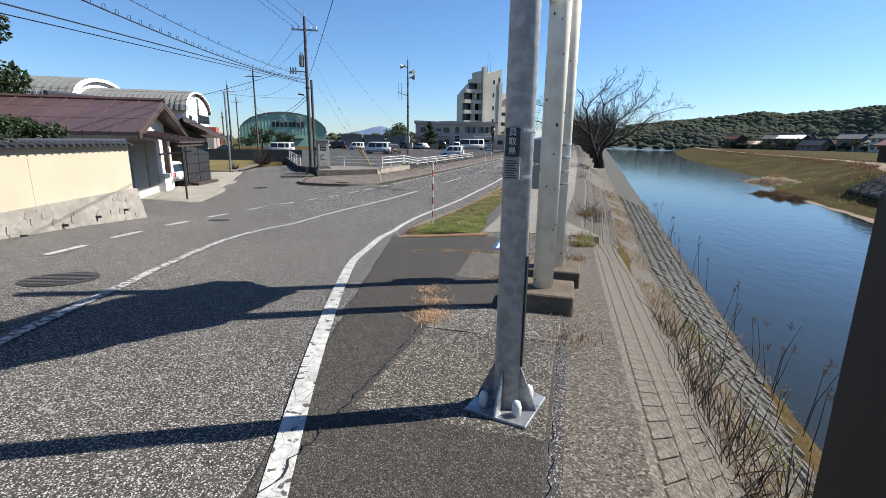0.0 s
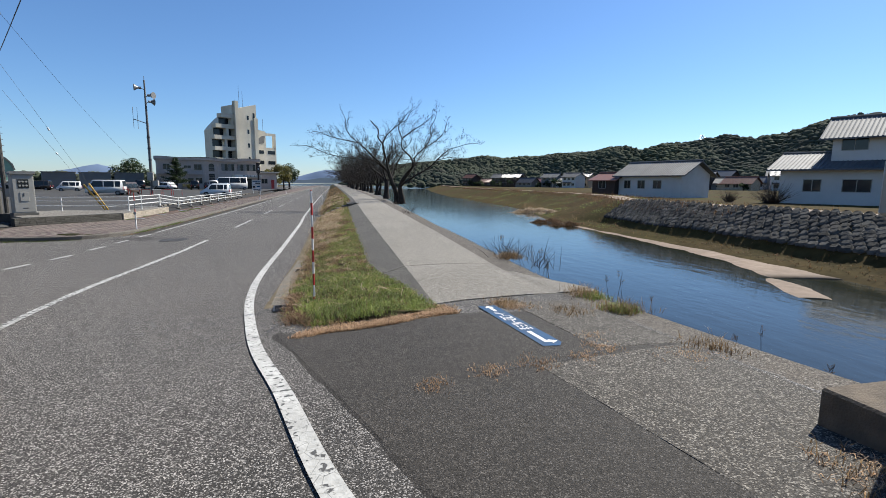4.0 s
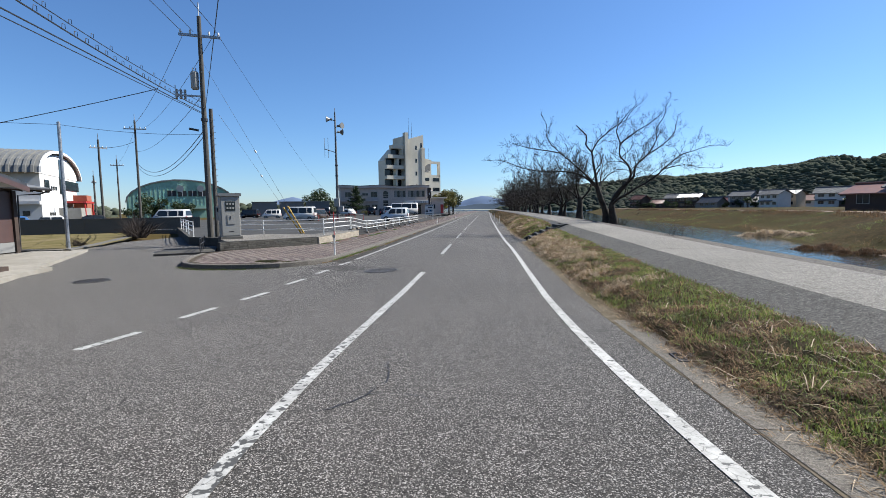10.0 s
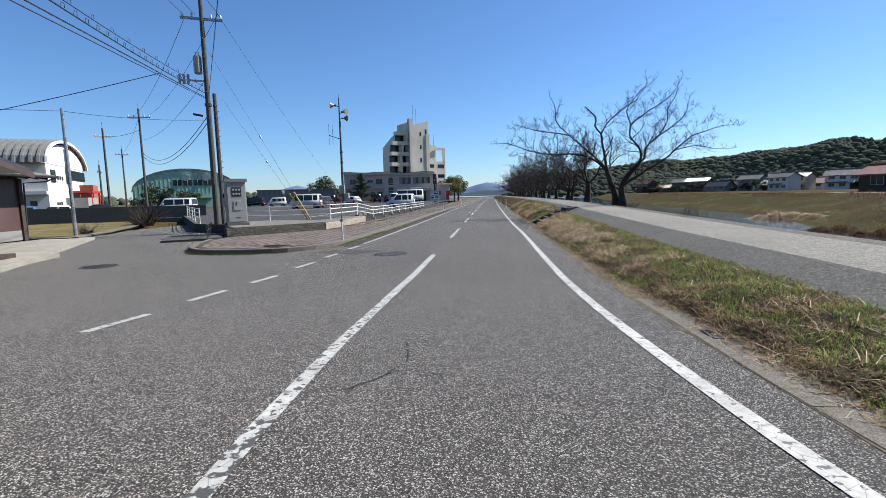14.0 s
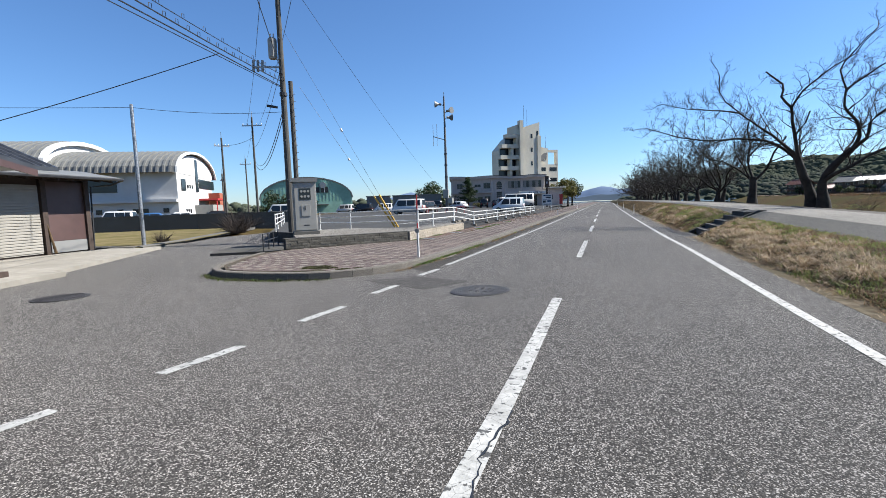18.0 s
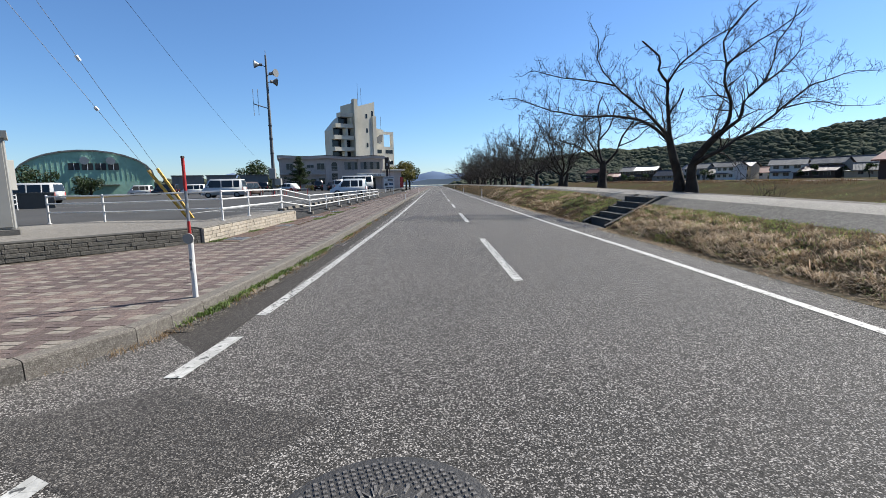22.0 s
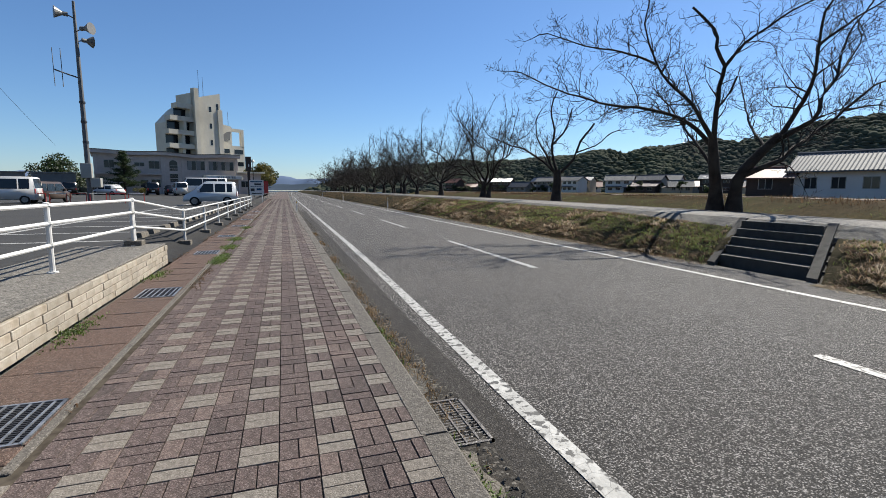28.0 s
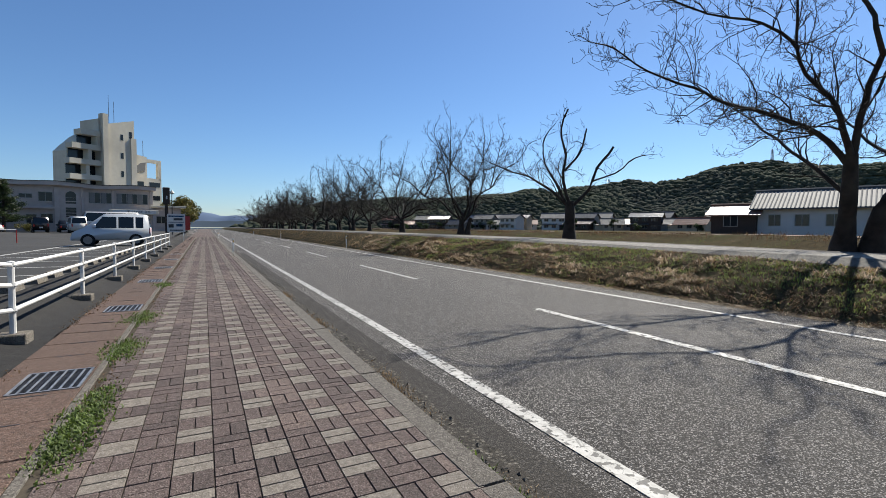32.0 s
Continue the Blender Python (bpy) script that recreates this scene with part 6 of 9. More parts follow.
on_mark([(0.18, 0.0), (0.55, 0.0), (0.55, 0.05), (0.13, 0.05)], "white", 0.0175, cm, "arrow_shaft")
on_mark([(0.13, 0.05), (0.12, -0.02), (0.165, -0.02), (0.18, 0.0)], "white", 0.0175, cm, "arrow_shaft")
on_mark([(0.08, -0.02), (0.145, -0.1), (0.21, -0.02)], "white", 0.0175, cm, "arrow_head")
GLYPHS = (((0, 0, 1, 0), (0, 0.35, 1, 0.35), (0, 0.7, 1, 0.7), (0.5, 0, 0.5, 1), (0.1, 1, 0.9, 1)), ((0, 0.1, 0.9, 0.1), (0, 0.5, 0.9, 0.5), (0, 0.9, 1, 0.9)), ((0.1, 0, 0.1, 1), (0.9, 0, 0.9, 1), (0.1, 0.5, 0.9, 0.5), (0.5, 0, 0.5, 1)), ((0, 0.5, 1, 0.5),), ((0, 0, 1, 0), (0, 1, 1, 1), (0, 0, 0, 1), (1, 0, 1, 1), (0.5, 0.2, 0.5, 0.8)), ((0, 0, 1, 0), (0, 1, 1, 1), (0, 0, 0, 1), (1, 0, 1, 1)), ((0, 0.5, 1, 0.5),), ((0.1, 0, 0.1, 1), (0.1, 0.5, 0.9, 0.9)))
for k, g in enumerate(GLYPHS):
    for x0, y0, x1, y1 in g:
        stroke(0.62 + 0.112 * k + 0.085 * x0, -0.065 + 0.13 * y0, 0.62 + 0.112 * k + 0.085 * x1, -0.065 + 0.13 * y1)


def snow_pole(at, h, label, segs):
    r = thing("snow_pole", label, "snow pole", at)
    z = -0.1
    for k, (c, l) in enumerate(segs):
        part("band", T([(0, 0, z), (0, 0, z + l)], 0.017, 10), c, r)
        z += l
    part("tip", T([(0, 0, z), (0, 0, z + 0.02)], [0.017, 0.006], 8), "red", r)
    return r


snow_pole((-1.66, 8.61, 0.3), 1.78, "thin red and white striped snow pole in the verge", [("red" if k % 2 == 0 else "white", 0.188) for k in range(10)])
pp = thing("delineator_post", "white delineator post with a striped snow pole and reflector", "post", (-9.93, 24.52, PAVE))
part("post", T([(0, 0, -0.1), (0, 0, 0.72)], 0.03, 12), "white", pp)
for k, (c, z0, z1) in enumerate((("red", 0.72, 0.9), ("galv", 0.9, 1.25), ("red", 1.25, 1.62))):
    part("pole_band", T([(0, 0, z0), (0, 0, z1)], 0.018, 10), c, pp)
part("reflector", T([(0, -0.05, 0.7), (0, -0.03, 0.7)], 0.062, 16), "tele_box", pp, "round grey reflector")
pln = part("name_strip", B(-0.016, 0.016, -0.036, -0.03, 0.3, 0.46), "white", pp)
for k, ch in enumerate("鳥取市"):
    letters(ch, 0.04, pln, "black", (0, -0.038, 0.44 - 0.05 * k), (90, 0, 0))
part("cap", T([(0, 0, 1.62), (0, 0, 1.64)], [0.024, 0.018], 8), "wood_dark", pp)
for (x, y, z, h) in ((-9.62, 60.0, 0.06, 0.7), (-2.5, 64.7, 0.05, 0.75), (-9.5, 92.0, 0.06, 0.7), (-2.4, 95.0, 0.05, 0.75), (-2.45, 42.0 + 88, 0.05, 0.75)):
    q = thing("delineator", "white plastic road delineator post", "post", (x, y, z), 0, "delineators")
    part("post", T([(0, 0, -0.1), (0, 0, h)], 0.035, 10), "white", q)
    part("reflector", B(-0.03, 0.03, -0.045, -0.03, h - 0.2, h - 0.08), "yellow", q)


# ---- grates and manholes ----
def grate(at, w, l, n, label, rz=0.0, m="galv", group="pavement grates", cross=2):
    r = thing("drain_grate", label, "drain grate", at, rz, group)
    part("pit", B(-w / 2, w / 2, -l / 2, l / 2, -0.06, -0.035), "black", r)
    bm = bmesh.new()
    for a in ((-w / 2, w / 2, -l / 2, -l / 2 + 0.02), (-w / 2, w / 2, l / 2 - 0.02, l / 2), (-w / 2, -w / 2 + 0.02, -l / 2, l / 2), (w / 2 - 0.02, w / 2, -l / 2, l / 2)):
        box(bm, *a, -0.03, 0.006)
    part("frame", bm, m, r)
    for k in range(n):
        y = -l / 2 + l * (k + 0.5) / n
        part("bar", B(-w / 2, w / 2, y - 0.006, y + 0.006, -0.03, 0.0), "dark_metal" if cross > 2 else m, r)
    for k in range(cross):
        x = -w / 2 + w * (k + 1) / (cross + 1)
        part("cross_bar", B(x - 0.007, x + 0.007, -l / 2, l / 2, -0.03, 0.005), m, r)
    return r


g0 = grate((-12.08, 34.68, PAVE + 0.004), 0.46, 0.6, 22, "galvanised steel grate in the pavement strip", 0, "galv", cross=6)
for y in (38.95, 42.82, 46.95, 51.0, 55.0, 30.9, 59):
    copy_thing(g0, pose(-12.08, y, PAVE + 0.004))
grate((-9.4, 30.36, road_z(-9.4, 30.4) + 0.014), 0.26, 0.62, 18, "rusty steel gutter grate along the kerb", 0, "iron", "road grates")
grate((-2.06, 8.42, road_z(-2.06, 8.42) + 0.016), 0.42, 0.36, 7, "steel mesh drain grate beside the verge", 6, "dark_metal", "road grates")
grate((-2.08, 12.55, road_z(-2.08, 12.55) + 0.016), 0.32, 0.3, 6, "steel mesh drain grate beside the verge", 0, "dark_metal", "road grates")


def manhole(x, y, r_, label, rich=False):
    z = road_z(x, y) + 0.004
    nx = (road_z(x + 0.3, y) - road_z(x - 0.3, y)) / 0.6
    ny = (road_z(x, y + 0.3) - road_z(x, y - 0.3)) / 0.6
    m = thing("manhole_cover", label, "manhole cover", (x, y, z))
    m.matrix_basis = pose(x, y, z, math.degrees(ny), -math.degrees(nx), 20)
    part("ring", T([(0, 0, -0.02), (0, 0, 0.004), (0, 0, 0.008)], [r_, r_, r_ * 0.985], 48), "iron_dark", m)
    part("cover", T([(0, 0, 0.0), (0, 0, 0.009)], r_ * 0.94, 48), "iron_dark", m)
    if rich:
        v, f = [], []
        def stud(cx, cy, hw, hl, a):
            b = len(v)
            c, s = math.cos(a), math.sin(a)
            for z0, k in ((0.009, 1.0), (0.016, 0.75)):
                for px, py in ((-hw, -hl), (hw, -hl), (hw, hl), (-hw, hl)):
                    v.append((cx + (px * c - py * s) * k, cy + (px * s + py * c) * k, z0))
            f.extend([(b + 4, b + 5, b + 6, b + 7)] + [(b + i, b + (i + 1) % 4, b + 4 + (i + 1) % 4, b + 4 + i) for i in range(4)])
        for i in range(-13, 14):
            for j in range(-13, 14):
                cx, cy = i * r_ / 14, j * r_ / 14
                if r_ * 0.55 < math.hypot(cx, cy) < r_ * 0.9:
                    stud(cx, cy, 0.011, 0.011, 0.0)
        for k in range(22):
            a = 2 * math.pi * k / 22
            stud(r_ * 0.5 * math.cos(a), r_ * 0.5 * math.sin(a), 0.008, 0.03, a + math.pi / 2)
        for cxx, cyy in ((-0.1, -0.04), (0.11, 0.05), (0.02, 0.17), (0.0, -0.17)):
            for k in range(12):
                a = 2 * math.pi * k / 12
                stud(cxx + 0.065 * math.cos(a), cyy + 0.065 * math.sin(a), 0.005, 0.032, a - math.pi / 2)
        tagged(part("relief", raw_mesh("relief", v, f, "iron_worn"), None, m, "cast relief of studs and flowers"), kind="stuff")
    else:
        for k in range(9):
            y0 = -r_ * 0.8 + r_ * 0.2 * k
            w = math.sqrt(max(0.001, (r_ * 0.88) ** 2 - y0 ** 2))
            part("rib", B(-w, w, y0 - 0.012, y0 + 0.012, 0.009, 0.015), "iron", m)


manhole(-7.32, 20.76, 0.5, "large round cast iron manhole cover with a flower relief", True)
manhole(-14.9, 19.05, 0.45, "round cast iron manhole cover in the side road")
manhole(-4.2, 0.5, 0.42, "round cast iron manhole cover in the road")
manhole(-7.9, 7.6, 0.3, "small round cast iron cover in the road")

# ---- verge steps ----
st = thing("verge_steps", "concrete steps up the verge with sloping side walls", "steps", (0, 0, 0), kind="structure")
def skew(bm):
    """The flight climbs slantwise across the verge."""
    for v in bm.verts:
        v.co.y += step_shift(v.co.x)
    return bm


for k in range(5):
    x0 = -1.75 + 0.36 * k
    part("step", skew(B(x0, x0 + 0.62, 34.12, 35.9, -0.25, -0.03 + 0.16 * (k + 1), bev=0.012)), "concrete_dark", st)
    part("nosing", skew(B(x0 - 0.008, x0 + 0.11, 34.13, 35.89, -0.028 + 0.16 * (k + 1), -0.02 + 0.16 * (k + 1))), "concrete", st)
for y0 in (33.93, 35.92):
    part("side_wall", skew(P([(-2.0, -0.2), (0.5, -0.2), (0.5, 0.8), (0.2, 0.82), (-2.0, 0.0)], "y", y0, y0 + 0.18)), "concrete_dark", st)
part("drain_channel", skew(P([(-1.8, -0.1), (0.2, 0.68), (0.2, 0.5), (-1.8, -0.3)], "y", 33.56, 33.92)), "concrete_dark", st)
for k in range(5):
    part("channel_bar", skew(B(-1.5 + 0.36 * k, -1.44 + 0.36 * k, 33.54, 33.93, 0.0 + 0.14 * k, 0.06 + 0.14 * k)), "concrete", st)


# ---- cracks in the asphalt ----
def crack(pts, w, seed, fn=None):
    rnd = random.Random(seed)
    line = []
    for p, q in zip(pts, pts[1:]):
        n = max(2, int((Vector(q) - Vector(p)).length / 0.06))
        for i in range(n):
            line.append(Vector(p).lerp(Vector(q), i / n) + Vector((rnd.gauss(0, 0.014), rnd.gauss(0, 0.014))))
    v, f = [], []
    for i, p in enumerate(line):
        a, b = line[max(i - 1, 0)], line[min(i + 1, len(line) - 1)]
        dd = (b - a).normalized()
        s = Vector((dd.y, -dd.x)) * w * rnd.uniform(0.15, 0.7) / 2
        for q in (p - s, p + s):
            v.append((q.x, q.y, road_z(q.x, q.y) + 0.0085 + 0.012 * (1 - sstep(7, 10, q.y))))
    f = [(2 * i, 2 * i + 1, 2 * i + 3, 2 * i + 2) for i in range(len(line) - 1)]
    solid("crack", raw_mesh("crack", v, f, "black"), None, "thin dark crack in the asphalt", "crack", "structure")


for k, (pts, w) in enumerate((
        ([(-5.6, 10.8), (-5.32, 11.15), (-5.2, 11.6), (-5.35, 12.2)], 0.025), ([(-5.3, 11.2), (-4.95, 11.25), (-4.7, 11.1)], 0.02),
        ([(-4.6, 9.2), (-4.1, 9.6), (-3.5, 9.4), (-3.2, 9.7)], 0.02), ([(-4.9, 7.0), (-4.2, 7.3), (-3.6, 7.2), (-2.7, 7.6)], 0.022),
        ([(-4.25, 8.2), (-4.0, 7.9), (-3.8, 7.95), (-3.6, 7.5)], 0.022), ([(-9.7, 14.1), (-9.2, 14.5), (-8.6, 14.4), (-8.0, 14.6), (-7.5, 14.2)], 0.025),
        ([(-5.93, 14.3), (-5.9, 15.0), (-5.98, 15.6), (-5.92, 16.3)], 0.03), ([(-6.0, 13.6), (-5.9, 14.2)], 0.03),
        ([(-5.95, 25.6), (-5.88, 27), (-5.97, 28.5), (-5.9, 30)], 0.028), ([(-8.3, 20.7), (-7.6, 20.3), (-6.9, 20.2), (-6.2, 20.5)], 0.014),
        ([(-2.6, 6.0), (-2.2, 6.6), (-2.0, 7.6)], 0.02), ([(0.72, -2.5), (0.74, -0.5), (0.7, 1.0), (0.4, 2.4)], 0.022),
        ([(-0.1, 4.43), (0.57, 4.55), (1.09, 4.7), (1.3, 5.38)], 0.012), ([(2.03, -3.0), (2.03, 0), (2.04, 3.0), (2.04, 6.0)], 0.016),
        ([(-6.8, 4.2), (-6.0, 4.0), (-5.2, 4.4)], 0.018))):
    crack(pts, w, 40 + k)

# ---- trees ----
def sweep(v, f, pts, radii, n):
    base = len(v)
    for i, p in enumerate(pts):
        d = (pts[min(i + 1, len(pts) - 1)] - pts[max(i - 1, 0)]).normalized()
        u = d.cross(Vector((0.3, 0.2, 0.93)) if abs(d.z) < 0.9 else Vector((1, 0, 0))).normalized()
        w = d.cross(u)
        for k in range(n):
            a = 2 * math.pi * k / n
            q = p + (u * math.cos(a) + w * math.sin(a)) * radii[i]
            v.append((q.x, q.y, q.z))
    for i in range(len(pts) - 1):
        for k in range(n):
            a, b = base + i * n + k, base + i * n + (k + 1) % n
            f.append((a, b, b + n, a + n))


def cherry(name, label, at, trunks, limbs, seed):
    """A bare cherry: trunks, crooked spreading limbs, side branches and fine upturned twigs."""
    rnd = random.Random(seed)
    r = thing(name, label, "tree", at)
    fine_v, fine_f = [], []

    def grow(p, d, length, rad, depth, v, f, up):
        n = max(4, int(length / (0.42 if depth < 2 else 0.25)))
        pts, radii, dirs = [p.copy()], [rad], [d.copy()]
        step = length / n
        p0 = rnd.uniform(0, 6.28)
        sx = d.cross(Vector((rnd.gauss(0, 1), rnd.gauss(0, 1), rnd.gauss(0, 1)))).normalized()
        sy = d.cross(sx)
        for i in range(n):
            wob = (0.1, 0.14, 0.17, 0.2, 0.2)[depth]
            ph = p0 + step * (i + 1) * 6.28 / (3.1, 1.7, 0.9, 0.5, 0.4)[depth]
            sway = (sx * math.cos(ph) + sy * math.sin(ph * 0.63 + 1.0)) * (0.26, 0.34, 0.28, 0.2, 0.12)[depth]
            d = (d + sway + Vector((rnd.gauss(0, wob), rnd.gauss(0, wob), rnd.gauss(0, wob) + up - (0.2 if depth == 0 else 0.06) * max(0, d.z - 0.5)))).normalized()
            p = p + d * step
            pts.append(p.copy())
            radii.append(max(0.0045, rad * (1 - 0.84 * (i + 1) / n)))
            dirs.append(d.copy())
        sweep(v, f, pts, radii, 8 if depth == 0 else (5 if depth == 1 else 3))
        if depth >= 4:
            return
        start = 0.3 if depth == 0 else 0.15
        count = int(length * (1.7, 5.2, 5.2, 4.2)[depth]) + 1
        for k in range(count):
            s = start + (1 - start) * (k + rnd.random()) / count
            i = min(n - 1, int(s * n))
            base = dirs[i + 1]
            side = base.cross(Vector((rnd.gauss(0, 1), rnd.gauss(0, 1), rnd.gauss(0, 0.6)))).normalized()
            nd = (base * rnd.uniform(0.5, 0.9) + side * rnd.uniform(0.5, 1.0) + Vector((0, 0, 0.3))).normalized()
            ln = length * (1 - s * 0.55) * rnd.uniform(0.26, 0.5)
            ln = max(0.16, min(ln, (3.2, 1.5, 0.7, 0.28)[depth]))
            r2 = max(0.005, radii[i + 1] * rnd.uniform(0.38, 0.6))
            if depth == 0:
                grow(pts[i + 1], nd, ln, r2, 1, v, f, 0.07)
            else:
                grow(pts[i + 1], nd, ln, min(r2, (1, 0.03, 0.014, 0.008)[depth]), depth + 1, fine_v, fine_f, 0.09)

    def along(route, r0, r1, sides, longest):
        """A limb through the given turns, with side branches towards its end."""
        line = smooth_line(route, 0.3)
        n = len(line) - 1
        k0 = rnd.uniform(0, 9)
        line = [q + Vector((noise.noise((i * 0.45, k0, 0)), noise.noise((i * 0.45, k0, 5)), noise.noise((i * 0.45, k0, 9)))) * 0.07 * min(1, i / 3) for i, q in enumerate(line)]
        rad = [0.7 * (r0 + (r1 - r0) * (i / n) ** 0.7) for i in range(n + 1)]
        v, f = [], []
        sweep(v, f, line, rad, 9)
        total = sum((b - a).length for a, b in zip(line, line[1:]))
        count = int(total * sides * 2.15)
        for k in range(count):
            t = 0.14 + 0.86 * (k + rnd.random()) / max(1, count)
            i = min(n - 1, int(t * n))
            base = (line[i + 1] - line[i]).normalized()
            side = base.cross(Vector((rnd.gauss(0, 1), rnd.gauss(0, 1), rnd.gauss(0, 0.6)))).normalized()
            nd = (base * rnd.uniform(0.5, 1.0) + side * rnd.uniform(0.5, 1.0) + Vector((0, 0, 0.2))).normalized()
            grow(line[i], nd, longest * rnd.uniform(0.45, 1.0) * (1.15 - 0.5 * t), max(0.009, min(0.026, rad[i] * 0.45)), 1, v, f, 0.03)
        if r1 < 0.04:
            grow(line[-1], (line[-1] - line[-2]).normalized(), 1.1, r1, 1, v, f, 0.04)
        return raw_mesh("limb", v, f, "bark", True)

    for route, r0, r1 in trunks:
        v, f = [], []
        line = smooth_line(route, 0.25)
        n = len(line) - 1
        sweep(v, f, line, [(r0 + (r1 - r0) * i / n) * (1 + 0.45 * max(0, 1 - i * 0.25 / 0.7) + 0.06 * noise.noise((i * 0.7, seed, 3))) for i in range(n + 1)], 14)
        part("trunk", raw_mesh("trunk", v, f, "bark", True), None, r, "dark furrowed trunk")
    for route, r0, r1, sides, longest in limbs:
        part("limb", along([Vector(q) for q in route], r0, r1, sides, longest), None, r)
    tagged(part("twig_spray", raw_mesh("twig_spray", fine_v, fine_f, "twig"), None, r, "fine bare twigs"), kind="stuff")
    return r


def spreading(seed, count, length, low, high, r0):
    """Routes of crooked limbs that fan out from the top of a short trunk."""
    rnd = random.Random(seed)
    out = []
    for k in range(count):
        az = 6.28 * k / count + rnd.uniform(-0.35, 0.35)
        el = radians(rnd.uniform(low, high))
        q = Vector((0, 0, rnd.uniform(0.75, 1.25)))
        route = [q.copy()]
        n = 6
        for i in range(n):
            az += rnd.uniform(-0.5, 0.5)
            e = max(0.05, min(1.45, el + rnd.uniform(-0.35, 0.4) - 0.06 * i))
            q = q + Vector((math.cos(az) * math.cos(e), math.sin(az) * math.cos(e), math.sin(e))) * length * rnd.uniform(0.8, 1.15) / n
            route.append(q.copy())
        out.append((route, r0 * rnd.uniform(0.8, 1.1), 0.02, 2.6, 1.5))
        fork = route[3]
        a2 = az + rnd.choice((-1, 1)) * rnd.uniform(0.7, 1.2)
        e2 = el + rnd.uniform(0.0, 0.5)
        d2 = Vector((math.cos(a2) * math.cos(e2), math.sin(a2) * math.cos(e2), math.sin(e2)))
        out.append(([fork, fork + d2 * length * 0.17, fork + d2 * length * 0.3 + Vector((0, 0, 0.25)), fork + d2 * length * 0.45 + Vector((0, 0, 0.35))], r0 * 0.5, 0.018, 2.6, 1.2))
    return out


# the large tree: two leaning trunks, each parting into long crooked limbs
A_TRUNK = [(-0.12, 0.25, -0.25), (-0.13, 0.22, 0.2), (-0.3, 0.1, 0.8), (-0.6, -0.05, 1.45), (-0.95, -0.2, 2.45)]
B_TRUNK = [(0.17, -0.25, -0.25), (0.15, -0.28, 0.2), (0.0, -0.5, 1.1), (0.28, -0.9, 1.85), (0.75, -1.25, 2.5)]
ta = cherry("cherry_tree", "large spreading bare cherry tree with twin dark trunks", (4.15, 40.0, 0.77), [(A_TRUNK, 0.23, 0.14), (B_TRUNK, 0.22, 0.13)], [
    ([(-0.8, -0.15, 2.1), (-1.35, 0.1, 2.75), (-2.05, 0.6, 3.28), (-3.15, 0.8, 3.45), (-4.5, 0.8, 3.5), (-5.5, 0.8, 3.65), (-6.4, 1.3, 4.05), (-7.3, 1.4, 4.4)], 0.12, 0.02, 2.6, 1.9),
    ([(-0.95, -0.2, 2.4), (-1.5, -0.25, 2.95), (-2.25, -0.3, 3.65), (-2.75, 0.0, 4.15), (-3.35, -0.1, 4.65), (-3.95, -0.4, 5.1), (-4.25, -0.5, 5.6), (-4.3, -0.7, 6.1)], 0.125, 0.025, 2.4, 1.8),
    ([(-3.3, -0.1, 4.6), (-4.1, -0.2, 4.75), (-5.0, 0.0, 4.9), (-5.6, 0.5, 5.15), (-6.6, 1.0, 5.5)], 0.06, 0.02, 2.8, 1.6),
    ([(-0.9, -0.2, 2.35), (-1.1, -0.4, 3.25), (-1.3, -0.65, 3.95), (-1.45, -0.9, 4.55), (-1.85, -0.9, 5.05), (-1.75, -0.7, 5.65), (-2.35, -0.4, 6.35)], 0.14, 0.05, 1.2, 1.2),
    ([(-1.45, -0.9, 4.5), (-1.15, -1.3, 5.15), (-0.8, -1.7, 5.55), (-0.35, -2.1, 5.9), (0.25, -2.4, 6.3), (0.45, -2.7, 6.7)], 0.075, 0.022, 2.4, 1.5),
    ([(-1.15, -0.4, 3.3), (-0.75, -0.6, 3.85), (-0.65, -0.7, 4.35)], 0.06, 0.045, 0.6, 0.7),
    ([(0.75, -1.25, 2.45), (0.9, -1.5, 3.05), (0.45, -2.2, 3.65), (-0.2, -2.75, 4.15), (-0.15, -2.8, 4.85), (-0.45, -3.1, 5.5), (-0.25, -3.4, 6.05), (0.15, -3.6, 6.6)], 0.13, 0.025, 1.9, 1.6),
    ([(-0.15, -2.8, 4.8), (0.55, -3.0, 5.35), (1.35, -3.2, 5.85), (1.85, -3.6, 6.3)], 0.065, 0.022, 2.4, 1.5),
    ([(0.6, -1.2, 2.3), (0.85, -2.1, 2.85), (0.9, -2.3, 3.45), (1.75, -2.1, 4.25), (2.25, -1.9, 5.15), (2.15, -2.2, 5.75), (2.45, -2.4, 6.3)], 0.13, 0.025, 2.0, 1.6),
    ([(1.75, -2.1, 4.2), (2.75, -1.8, 4.85), (3.35, -1.7, 5.45), (3.55, -1.5, 6.0)], 0.07, 0.022, 2.4, 1.5),
    ([(0.05, -0.6, 1.2), (0.45, -1.4, 1.65), (2.05, -1.4, 2.6), (2.85, -1.8, 3.35), (3.65, -2.0, 4.05), (4.6, -2.0, 4.4), (5.4, -1.9, 4.6)], 0.15, 0.02, 2.2, 1.9),
    ([(2.85, -1.8, 3.3), (3.9, -2.1, 3.5), (4.7, -2.3, 3.3)], 0.05, 0.018, 2.8, 1.3),
    ([(-0.6, 0.0, 1.5), (-0.35, 1.2, 2.6), (0.05, 2.6, 3.8), (0.2, 4.0, 5.0)], 0.1, 0.02, 2.2, 1.7),
    ([(0.5, -1.0, 2.1), (1.3, 0.2, 2.9), (2.3, 1.4, 4.1), (3.1, 2.4, 5.4)], 0.09, 0.02, 2.2, 1.7),
], 11)
